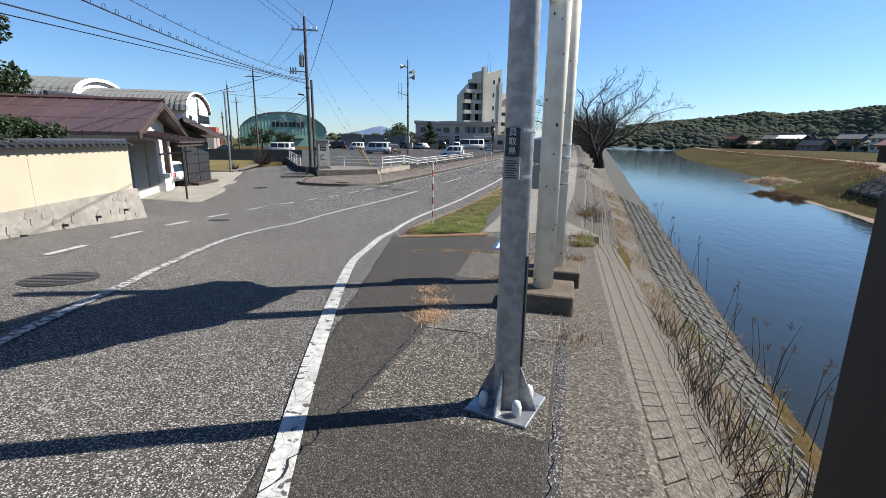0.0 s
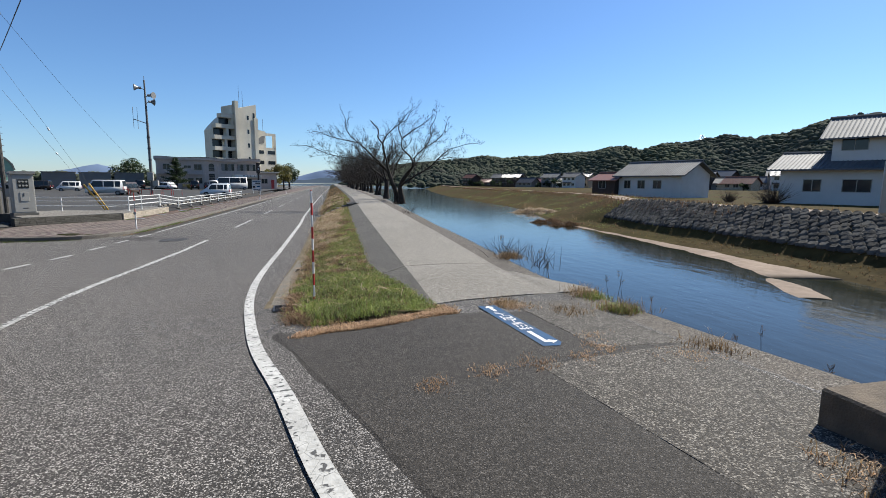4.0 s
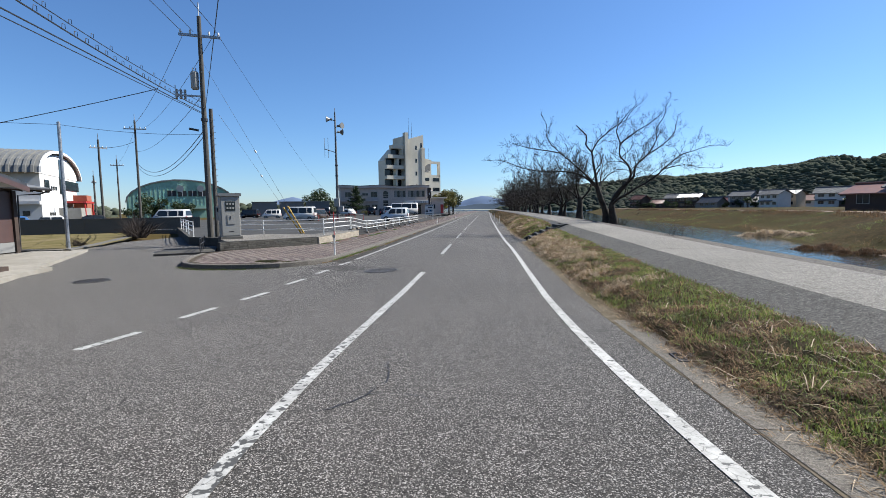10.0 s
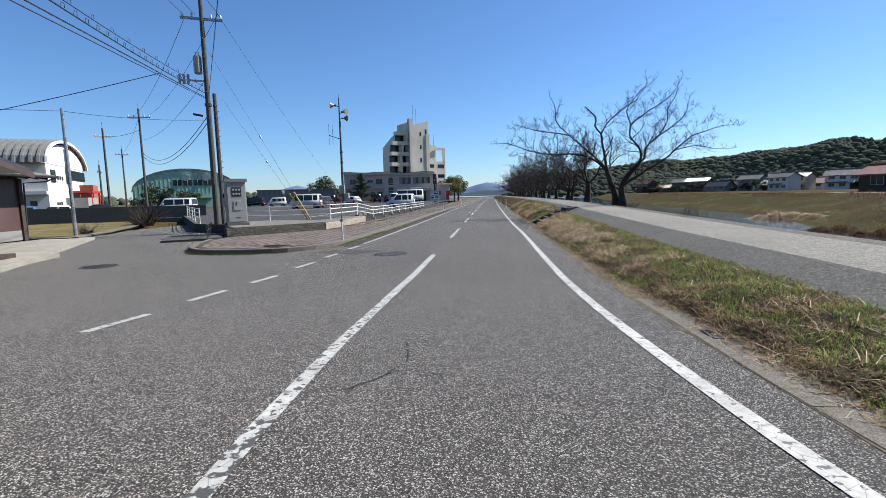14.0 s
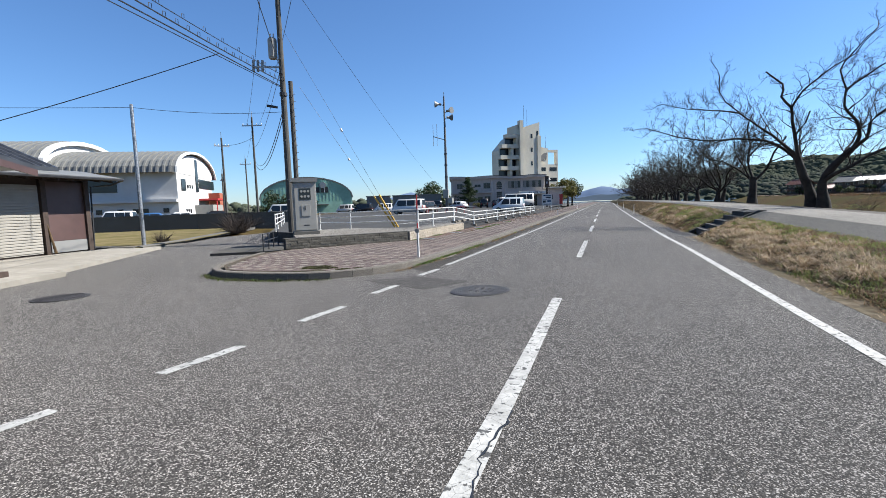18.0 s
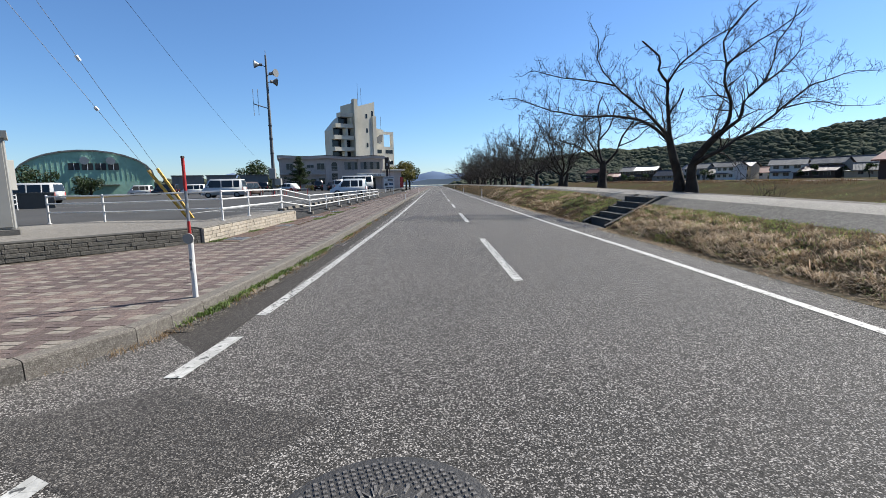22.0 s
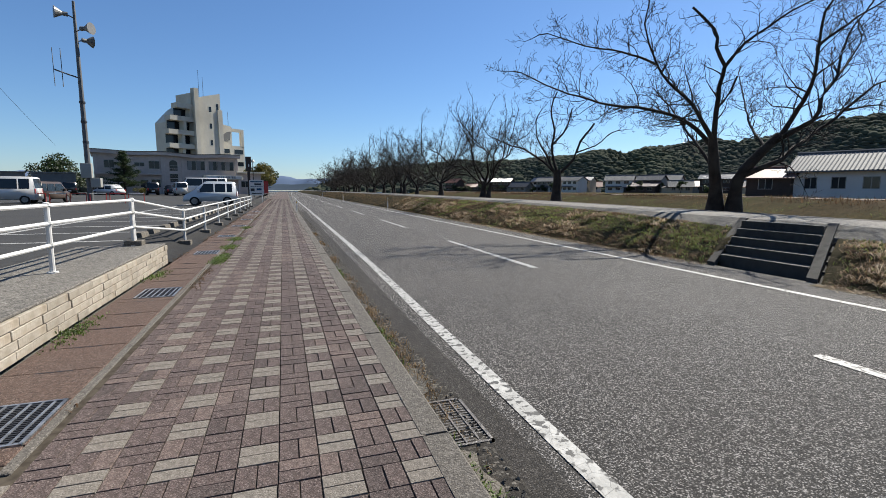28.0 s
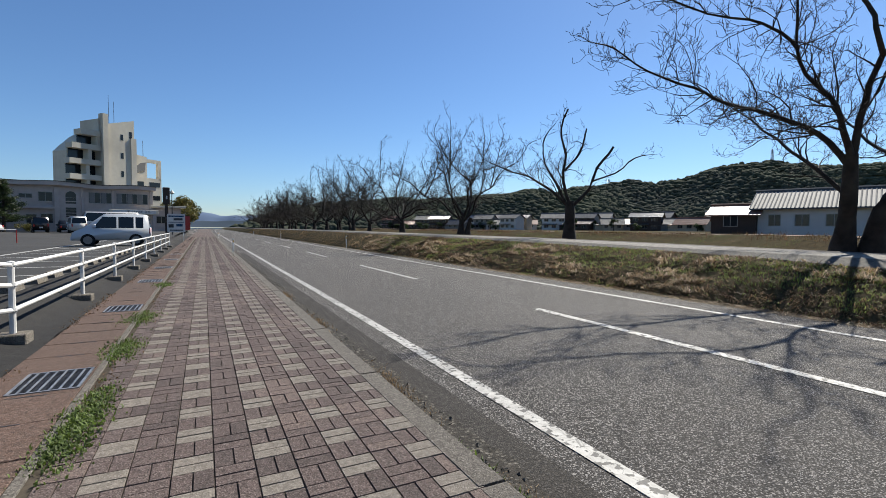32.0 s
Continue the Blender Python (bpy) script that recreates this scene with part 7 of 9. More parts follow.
# the slender one: a fork of bare stubs pruned short
tb = cherry("cherry_tree", "slender bare cherry tree with limbs pruned to stubs", (4.3, 50.9, 0.86), [([(0, 0, -0.25), (0, 0, 0.3), (0.03, 0, 0.9), (0.0, 0, 1.45)], 0.22, 0.17)], [
    ([(0, 0, 1.2), (-0.55, 0.4, 1.85), (-1.25, 0.95, 2.4), (-1.9, 1.5, 2.7), (-2.6, 2.0, 3.1)], 0.1, 0.02, 2.6, 1.4),
    ([(-0.1, 0.05, 1.3), (-0.4, 0.3, 2.1), (-0.75, 0.6, 2.9), (-0.8, 0.6, 3.7)], 0.09, 0.03, 1.8, 1.2),
    ([(0, 0, 1.35), (-0.2, 0.15, 2.2), (-0.15, 0.1, 3.2), (-0.25, 0.25, 4.2), (-0.05, 0.1, 5.0)], 0.1, 0.04, 1.6, 1.1),
    ([(-0.2, 0.1, 2.6), (0.3, -0.2, 3.3), (0.45, -0.35, 4.2)], 0.07, 0.04, 1.6, 1.0),
    ([(0.05, 0, 1.2), (0.55, -0.4, 1.9), (0.8, -0.6, 2.7), (1.25, -0.95, 3.5)], 0.11, 0.06, 0.5, 0.8),
    ([(0.65, -0.5, 2.2), (1.3, -1.0, 2.5), (1.7, -1.3, 2.9)], 0.05, 0.03, 1.0, 0.8),
], 5)
tb.scale = (1.22, 1.22, 1.22)
row_c = cherry("cherry_tree", "bare cherry tree in the riverside row", (4.4, 61.1, 0.93), [([(-0.15, 0.1, -0.25), (-0.12, 0.08, 0.3), (-0.1, 0, 1.2)], 0.24, 0.16), ([(0.2, -0.2, -0.25), (0.22, -0.2, 0.3), (0.35, -0.35, 1.1)], 0.18, 0.12)], spreading(8, 7, 7.0, 28, 66, 0.13), 8)
row_d = cherry("cherry_tree", "bare spreading cherry tree in the riverside row", (4.4, 71.9, 0.98), [([(0.05, 0.05, -0.25), (0.06, 0.05, 0.3), (0, 0, 1.15)], 0.25, 0.17)], spreading(17, 7, 7.2, 24, 60, 0.13), 17)
for q in (ta, tb, row_c, row_d):
    tagged(q, group="row of cherry trees")
rnd = random.Random(21)
for k, y in enumerate([81.5, 87.5, 94.5, 100.5] + [107.5 + 7.6 * k for k in range(12)]):
    src = (row_d, row_c, row_c, row_d, row_c)[k % 5]
    q = rnd.uniform(0.9, 1.15)
    copy_thing(src, pose(4.5 + 0.02 * k + rnd.uniform(-0.5, 0.5), y, east_z(y) - 0.05, 0, 0, 70 + 97 * k) @ Matrix.Diagonal((q, q, q, 1)))

def conifer(at, rx, h, seed, label):
    """A pine: a straight trunk and uneven whorls of boughs set with needle tufts."""
    rnd = random.Random(seed)
    r = thing("pine_tree", label, "tree", at)
    part("trunk", T([(0, 0, -0.3), (0.06, 0, h * 0.5), (0, 0.05, h * 0.96)], [0.2, 0.12, 0.03], 8), "bark", r)
    v, f = [], []
    for level in range(15):
        z0 = h * (0.2 + 0.76 * level / 14)
        for k in range(6):
            a = rnd.uniform(0, 6.28)
            l = rx * (1.02 - level / 15.5) * rnd.uniform(0.5, 1.15)
            tip = Vector((math.cos(a) * l, math.sin(a) * l, z0 + l * rnd.uniform(0.0, 0.35)))
            root = Vector((0.03, 0.02, z0))
            part("bough", T([root, root.lerp(tip, 0.5) + Vector((0, 0, -0.05)), tip], [0.035, 0.025, 0.01], 4), "bark", r)
            for n in range(int(60 + 60 * l)):
                q = root.lerp(tip, 0.25 + 0.8 * rnd.random()) + Vector((rnd.gauss(0, 0.16), rnd.gauss(0, 0.16), rnd.gauss(0.06, 0.09)))
                u = Vector((rnd.gauss(math.cos(a), 0.7), rnd.gauss(math.sin(a), 0.7), rnd.gauss(0.5, 0.4))).normalized() * rnd.uniform(0.08, 0.2)
                w = u.cross(Vector((rnd.gauss(0, 1), rnd.gauss(0, 1), rnd.gauss(0, 1)))).normalized() * 0.03
                b = len(v)
                v += [tuple(q - u), tuple(q + w), tuple(q + u), tuple(q - w)]
                f.append((b, b + 1, b + 2, b + 3))
    part("crown", raw_mesh("crown", v, f, "leaf"), None, r)


conifer((-33.0, 110.6, LOT + 0.1), 2.6, 6.6, 12, "dark green pine in front of the office building")
bare_bush((-36.2, 111.0, LOT + 0.1), 2.6, 33, "leafless reddish brown shrub beside the pine", 320)
leafy("shrub", "low yellow green shrub in front of the office", (-31.0, 111.6, LOT + 0.1), 1.3, 0.6, 1.3, 1500, "leaf_y", False, 34, 0.08, "shrub", 6)
leafy("evergreen_tree", "round dark evergreen tree beyond the car park", (-48.8, 131, LOT), 5.0, 0.8, 7.2, 2400, "leaf", True, 13, 0.3)
leafy("street_tree", "yellow green tree beside the pavement", (-15.2, 126, 0.2), 2.6, 0.9, 6.5, 2200, "leaf_y", True, 14, 0.2)
leafy("street_tree", "yellow green tree beside the pavement", (-14.2, 138, 0.2), 2.8, 0.9, 7.0, 2000, "leaf_y", True, 15, 0.22)
leafy("evergreen_tree", "dark evergreen tree beside the far road", (-14.5, 160, 0.2), 4.0, 0.9, 7.5, 2000, "leaf", True, 16, 0.28)
leafy("evergreen_tree", "dark evergreen shrub in front of the hangar", (-84.0, 126.0, 0.1), 3.6, 0.8, 4.2, 1800, "leaf", True, 17, 0.25)
leafy("evergreen_tree", "dark evergreen shrub in front of the hangar", (-92.0, 118.0, 0.1), 2.6, 0.8, 2.6, 1200, "leaf", True, 18, 0.25)
leafy("evergreen_tree", "dark evergreen tree beside the hall", (-70, 95, 0.1), 3.0, 0.9, 5.2, 1600, "leaf", True, 19, 0.25)


# ---- vehicles ----
def car(kind_, at, rz, body, label, L, Wd, H, hood=0.5, name="car", group="parked cars", rake=0.55):
    """A car along local x, front at +x: shaped body, glazing, lamps and wheels."""
    r = thing(name, label, name, at, rz, group)
    h0, belt = 0.28, H * 0.53
    if kind_ == "van":
        prof = [(-L / 2, h0), (-L / 2, H * 0.55), (-L / 2 + 0.12, H - 0.05), (-L / 2 + 0.35, H), (L / 2 - hood - rake, H), (L / 2 - hood, belt + 0.05), (L / 2 - 0.08, belt * 0.82), (L / 2, h0 + 0.15), (L / 2 - 0.05, h0)]
    else:
        prof = [(-L / 2, h0), (-L / 2 + 0.02, belt), (-L / 2 + 0.35, belt + 0.05), (-L / 2 + 0.9, H), (L / 2 - hood - 0.95, H), (L / 2 - hood, belt), (L / 2 - 0.1, belt * 0.8), (L / 2, h0 + 0.12), (L / 2 - 0.05, h0)]
    bm = P(prof, "y", -Wd / 2, Wd / 2)
    for v in bm.verts:
        if v.co.z > belt:
            v.co.y *= 1 - 0.12 * (v.co.z - belt) / (H - belt)
    bmesh.ops.bevel(bm, geom=list(bm.edges), offset=0.05, segments=2, affect="EDGES")
    part("body", bm, body, r, "", True)
    xa = -L / 2 + (0.25 if kind_ == "van" else 0.75)
    xb = L / 2 - hood - (0.15 + 0.55 * rake)
    for s in (-1, 1):
        n = 3 if kind_ == "van" else 2
        for k in range(n):
            cuts = (0.0, 0.22, 0.6, 1.0) if n == 3 else (0.0, 0.5, 1.0)
            a, b = xa + (xb - xa) * cuts[k] + 0.04, xa + (xb - xa) * cuts[k + 1] - 0.04
            z0, z1 = belt + 0.04, H - 0.16
            ya, yb = s * (Wd / 2 - 0.003), s * (Wd / 2 * (1 - 0.12 * (z1 - belt) / (H - belt)) + 0.004)
            lean = 0.35 if k == n - 1 else 0.0
            vv = [(a, ya + s * 0.008, z0), (b + lean * 0.8, ya + s * 0.008, z0), (b - lean * 0.3, yb + s * 0.008, z1), (a, yb + s * 0.008, z1)]
            part("side_window", raw_mesh("side_window", vv, [(0, 1, 2, 3)] if s < 0 else [(3, 2, 1, 0)], "glass"), None, r)
    xf0, xf1 = (L / 2 - hood - rake + 0.02, L / 2 - hood - 0.02) if kind_ == "van" else (L / 2 - hood - 0.9, L / 2 - hood - 0.03)
    w0 = Wd / 2 - 0.1
    part("windscreen", raw_mesh("windscreen", [(xf1 + 0.03, -w0, belt + 0.1), (xf1 + 0.03, w0, belt + 0.1), (xf0 + 0.03, w0 * 0.88, H - 0.06), (xf0 + 0.03, -w0 * 0.88, H - 0.06)], [(0, 1, 2, 3)], "glass"), None, r)
    part("rear_window", raw_mesh("rear_window", [(-L / 2 - 0.006 + (0.0 if kind_ == "van" else 0.38), -w0, belt + 0.1), (-L / 2 - 0.006 + (0.0 if kind_ == "van" else 0.38), w0, belt + 0.1), (-L / 2 + (0.1 if kind_ == "van" else 0.85), w0 * 0.88, H - 0.14), (-L / 2 + (0.1 if kind_ == "van" else 0.85), -w0 * 0.88, H - 0.14)], [(3, 2, 1, 0)], "glass"), None, r)
    for s in (-1, 1):
        part("headlight", B(L / 2 - 0.16, L / 2 - 0.02, s * (Wd / 2 - 0.2) - 0.14, s * (Wd / 2 - 0.2) + 0.14, belt * 0.62, belt * 0.8, bev=0.03), "tele_box", r)
        part("tail_lamp", B(-L / 2 - 0.01, -L / 2 + 0.08, s * (Wd / 2 - 0.13) - 0.07, s * (Wd / 2 - 0.13) + 0.07, belt * 0.7, belt * 1.05, bev=0.02), "red", r)
        part("mirror", B(L / 2 - hood - 0.5, L / 2 - hood - 0.36, s * (Wd / 2 + 0.08) - 0.08, s * (Wd / 2 + 0.08) + 0.08, belt + 0.06, belt + 0.24, bev=0.02), body, r)
        for x in (-L / 2 + 0.62, L / 2 - 0.68):
            w = part("wheel", T([(x, s * (Wd / 2 - 0.2), 0.3), (x, s * (Wd / 2 + 0.005), 0.3)], 0.3, 20), "tyre", r, "black tyre")
            part("rim", T([(x, s * (Wd / 2 - 0.1), 0.3), (x, s * (Wd / 2 + 0.012), 0.3)], 0.19, 14), "rim", w)
    part("bumper", B(L / 2 - 0.1, L / 2 + 0.03, -Wd / 2 + 0.08, Wd / 2 - 0.08, h0, h0 + 0.2, bev=0.03), body, r)
    part("number_plate", B(-L / 2 - 0.02, -L / 2, -0.17, 0.17, belt * 0.55, belt * 0.55 + 0.16), "white", r)
    return r


M["car_white"] = mat("white_car_paint", (0.548, 0.548, 0.54), (0.518, 0.518, 0.511), 1, 0.25)
M["car_silver"] = mat("silver_car_paint", (0.5, 0.53, 0.56), (0.47, 0.5, 0.53), 1, 0.3)
M["car_black"] = mat("black_car_paint", (0.012, 0.012, 0.014), (0.015, 0.015, 0.017), 1, 0.2)
M["car_brown"] = mat("brown_car_paint", (0.085, 0.062, 0.05), (0.07, 0.05, 0.04), 1, 0.3, metal=0.2)
M["car_blue"] = mat("blue_car_paint", (0.031, 0.081, 0.186), (0.028, 0.074, 0.174), 1, 0.25)
car("van", (-15.1, 63.4, LOT), 182, "car_silver", "pale silver compact hatch van parked in a bay", 3.3, 1.48, 1.62, 0.52, rake=0.85)
car("van", (-29.5, 69.8, LOT), 185, "car_white", "white delivery van parked in the car park", 4.2, 1.65, 1.95, 0.35)
car("van", (-28.4, 73.6, LOT), 80, "car_brown", "brown minivan seen from the rear", 3.8, 1.6, 1.65, 0.6)
car("van", (-23.8, 100.8, LOT + 0.2), 107, "car_white", "white high-roof van parked at the office", 3.4, 1.5, 1.85, 0.4)
car("van", (-21.6, 105.6, LOT + 0.2), 197, "car_white", "long white minibus beside the office porch", 6.4, 2.0, 2.55, 0.4, "minibus")
car("van", (-28.0, 104.4, LOT + 0.2), 107, "car_black", "black compact van at the office wall", 3.4, 1.5, 1.8, 0.5)
car("sedan", (-34.4, 108.0, LOT + 0.2), 150, "car_white", "white hatchback parked at the office", 4.3, 1.75, 1.5, 0.9)
car("van", (-38.6, 107.0, LOT + 0.2), 107, "car_black", "black van parked beside the mast", 3.6, 1.6, 1.8, 0.6)
car("sedan", (-26.0, 106.6, LOT + 0.2), 107, "car_black", "dark hatchback parked at the office", 3.7, 1.6, 1.45, 0.8)
car("van", (-44.0, 92.0, LOT), 200, "car_white", "white light truck far across the car park", 3.4, 1.5, 1.7, 0.4)
car("van", (-50.0, 95.0, LOT), 190, "car_black", "dark van far across the car park", 3.8, 1.6, 1.8, 0.5)
car("van", (-54.5, 96.0, LOT), 190, "car_white", "white light van far across the car park", 3.4, 1.5, 1.75, 0.4)
car("van", (-41.0, 59.2, LOT), 190, "car_white", "white minivan beside the side road railing", 4.4, 1.7, 1.75, 0.8)
for k, (c, x, y) in enumerate((("car_white", -56.5, 50.5), ("car_blue", -53.8, 52.4), ("car_white", -51.2, 54.0), ("car_black", -48.0, 55.8))):
    car("sedan" if k else "van", (x, y, 0.1), 215 + 4 * k, c, ("white van", "blue hatchback", "white hatchback", "black hatchback")[k] + " parked in front of the arched hall", 4.0, 1.65, 1.5 + 0.3 * (k == 0), 0.8)
car("van", (-19.45, 16.45, 0.1), 199, "car_white", "white light van backed into the open store bay", 2.6, 1.3, 1.3, 0.3)

# containers beyond the car park
for k in range(3):
    c = thing("storage_shed", "grey storage shed with a flat roof", "shed", (-56 + 5.4 * k, 108 + 2.2 * k, LOT), 22)
    part("wall", B(0, 5.2, 0, 3, -0.2, 3.4), "wall_grey", c)
    part("roof", B(-0.15, 5.35, -0.2, 3.2, 3.4, 3.55), "roof_grey", c)
    for q in range(8):
        part("panel_rib", B(0.3 + 0.64 * q, 0.36 + 0.64 * q, -0.05, 0, 0, 3.3), "wall_grey", c)
for k in range(2):
    c = thing("storage_shed", "low cream storage shed", "shed", (-36 - 4.5 * k, 122, LOT), 15)
    part("wall", B(0, 4.2, 0, 3, -0.2, 2.6), "wall_white", c)
    part("roof", B(-0.15, 4.35, -0.2, 3.2, 2.6, 2.72), "roof_grey", c)
    part("door", B(1.2, 2.8, -0.05, 0, 0, 2.1), "shutter", c)

# notice board, banner, timber sign and bollards along the pavement
nb = thing("notice_board", "white notice board with blue lettering on two posts", "sign", (-13.1, 82.0, 0.15), 8)
for x in (-0.55, 0.55):
    part("post", T([(x, 0, -0.2), (x, 0, 2.3)], 0.04, 8), "white", nb)
bd = part("board", B(-0.7, 0.7, -0.05, 0, 0.7, 2.3), "white", nb)
for x0, x1, z, h, m in ((-0.6, 0.6, 2.05, 0.12, "blue"), (-0.2, 0.5, 1.74, 0.2, "dark_metal"), (-0.6, 0.6, 1.55, 0.06, "blue"), (0.0, 0.5, 1.2, 0.22, "blue"), (-0.6, -0.2, 1.1, 0.3, "dark_metal"), (-0.5, 0.5, 0.82, 0.1, "dark_metal")):
    part("print_bar", B(x0, x1, -0.056, -0.05, z, z + h), m, bd)
bn = thing("banner_flag", "red banner flag on a thin pole", "banner", (-13.0, 100.0, 0.15))
part("pole", T([(0, 0, -0.2), (0, 0, 2.6)], 0.02, 6), "white", bn)
part("cloth", P([(0.02, 0.7), (0.6, 0.75), (0.62, 2.45), (0.02, 2.5)], "y", -0.01, 0.01), "red", bn)
tsn = thing("timber_sign", "dark timber sign tower with a small lit window", "sign", (-14.6, 95.0, 0.2), 10)
part("post", B(-0.16, 0.16, -0.12, 0.12, -0.3, 3.7, bev=0.02), "wood_dark", tsn)
hd = part("head", B(-0.33, 0.33, -0.25, 0.25, 3.6, 5.5, bev=0.03), "wood_dark", tsn)
part("panel", B(-0.06, 0.08, -0.262, -0.25, 4.2, 4.55), "white", hd, "small white panel")
slp = thing("street_lamp", "slim street lamp near the office porch", "street lamp", (-13.9, 92.0, 0.2))
part("shaft", T([(0, 0, -0.2), (0, 0, 4.6)], [0.07, 0.04], 8), "dark_metal", slp)
part("head", T([(0, 0, 4.6), (0, 0, 4.72), (0, 0, 5.0)], [0.1, 0.26, 0.06], 10), "tele_box", slp)
for k in range(34):
    ws = thing("wheel_stop", "pale concrete parking wheel stop", "wheel stop", (-13.58, 40.05 + 2.3 * (k // 2) + 1.05 * (k % 2), LOT), 0, "wheel stops")
    part("block", P([(-0.09, 0), (0.09, 0), (0.065, 0.12), (-0.065, 0.12)], "y", -0.3, 0.3), "gutter", ws)

# ---- houses over the river ----
wh = house((39.4, 62.0, 0.75), -70, 9.4, 6.8, 2.9, 1.6, "wall_white", "roof_silver", "white walled store with a silver tile roof", 1, ((0.1, 0.2), (0.33, 0.44), (0.58, 0.7)), 0.7, True, "warehouse")
sh = house((37.2, 65.5, 0.7), -70, 4.0, 4.6, 2.2, 0.9, "wood_dark", "roof_red", "dark timber shed with a rusty roof", 1, ((0.3, 0.6),), 0.5, False, "shed")
bh = house((41.5, 38.5, 0.75), -62, 16, 9, 3.2, 1.4, "wall_white", "roof_silver", "large two-storey house with bright tile roofs", 1, ((0.12, 0.2), (0.3, 0.42), (0.6, 0.8)), 1.0)
part("upper_wall", B(3.5, 14, 1.5, 8, 3.2, 6.2), "wall_white", bh)
tile_roof(bh, 3.5, 14, 1.5, 8, 6.2, 7.9, "roof_silver", "upper_roof", 0.9)
opening(bh, 4.2, 6.0, 4.8, 5.8, 1.5, "tele_box")
opening(bh, 8.4, 10.2, 4.8, 5.8, 1.5, "tele_box")
bare_bush((38.5, 36.5, 0.7), 1.9, 30, "leafless brown shrub before the large house", 300)
bare_bush((37.0, 39.8, 0.7), 1.2, 31, "leafless brown shrub before the large house", 160)
rnd = random.Random(9)
ROW = [("roof_red", "wood_dark", 2), ("roof_red", "wood_dark", 1), ("roof_red", "wood_dark", 1), ("roof_dark", "wood_dark", 2), ("roof_dark", "wood_dark", 2), ("roof_dark", "wall_grey", 1), ("roof_silver", "wall_grey", 2), ("roof_dark", "wall_white", 1), ("roof_silver", "wall_white", 2), ("roof_dark", "wall_beige", 2), ("roof_silver", "wall_white", 2), ("roof_brown", "wood_dark", 1), ("roof_dark", "wall_grey", 2), ("roof_silver", "wall_beige", 1)]
ROW += [("roof_dark", "wood_dark", 2), ("roof_silver", "wall_grey", 1), ("roof_red", "wall_beige", 1), ("roof_dark", "wall_white", 2)]
for k, (rf, wl, s) in enumerate(ROW):
    q = k / (len(ROW) - 1)
    x, y = 79 + 62 * q + rnd.uniform(-4, 4), 286 - 155 * q + rnd.uniform(-6, 6)
    lab = {"roof_red": "red", "roof_dark": "dark", "roof_silver": "silver grey", "roof_brown": "brown"}[rf]
    hs = house((x, y, 0.6), -55 + rnd.uniform(-25, 25), rnd.uniform(7.5, 10.5), rnd.uniform(5.5, 7.5), 2.6 * s, rnd.uniform(1.4, 2.1), wl, rf, ("two-storey" if s == 2 else "single-storey") + " village house with a %s tile roof" % lab, s, ((0.1, 0.26), (0.4, 0.56), (0.7, 0.88)), 0.7)
    if s == 2:
        part("porch_roof", P([(-1.3, 2.2), (0.05, 2.6), (0.05, 2.72), (-1.3, 2.3)], "x", 0.2, 6.5), rf, hs)
    else:
        part("annex", B(-2.6, 0.0, 1.0, 4.4, -0.5, 2.1), wl, hs)
        part("annex_roof", P([(0.6, 2.0), (4.8, 2.3), (4.8, 2.42), (0.6, 2.12)], "x", -2.9, 0.1), rf, hs)
for k in range(14):
    q = (k + 0.5) / 14
    x, y = 98 + 66 * q + rnd.uniform(-5, 5), 290 - 150 * q
    rf = ("roof_dark", "roof_silver", "roof_red", "roof_dark")[k % 4]
    house((x, y, 0.9), -55 + rnd.uniform(-25, 25), 9, 6.5, 2.6 * (1 + k % 2), 2.0, ("wall_white", "wall_grey", "wood_dark")[k % 3], rf, "village house behind the front row", 1 + k % 2, ((0.2, 0.4), (0.6, 0.8)), 0.7, False)
for k in range(26):
    q = (k + 0.5) / 26
    leafy("garden_tree", "dark evergreen garden tree among the village houses", (76 + 66 * q + rnd.uniform(-5, 7), 284 - 155 * q + rnd.uniform(-7, 7), 0.5), rnd.uniform(1.4, 2.8), 0.9, rnd.uniform(2.5, 5), 420, "leaf", True, 60 + k, 0.3, clumps=6)


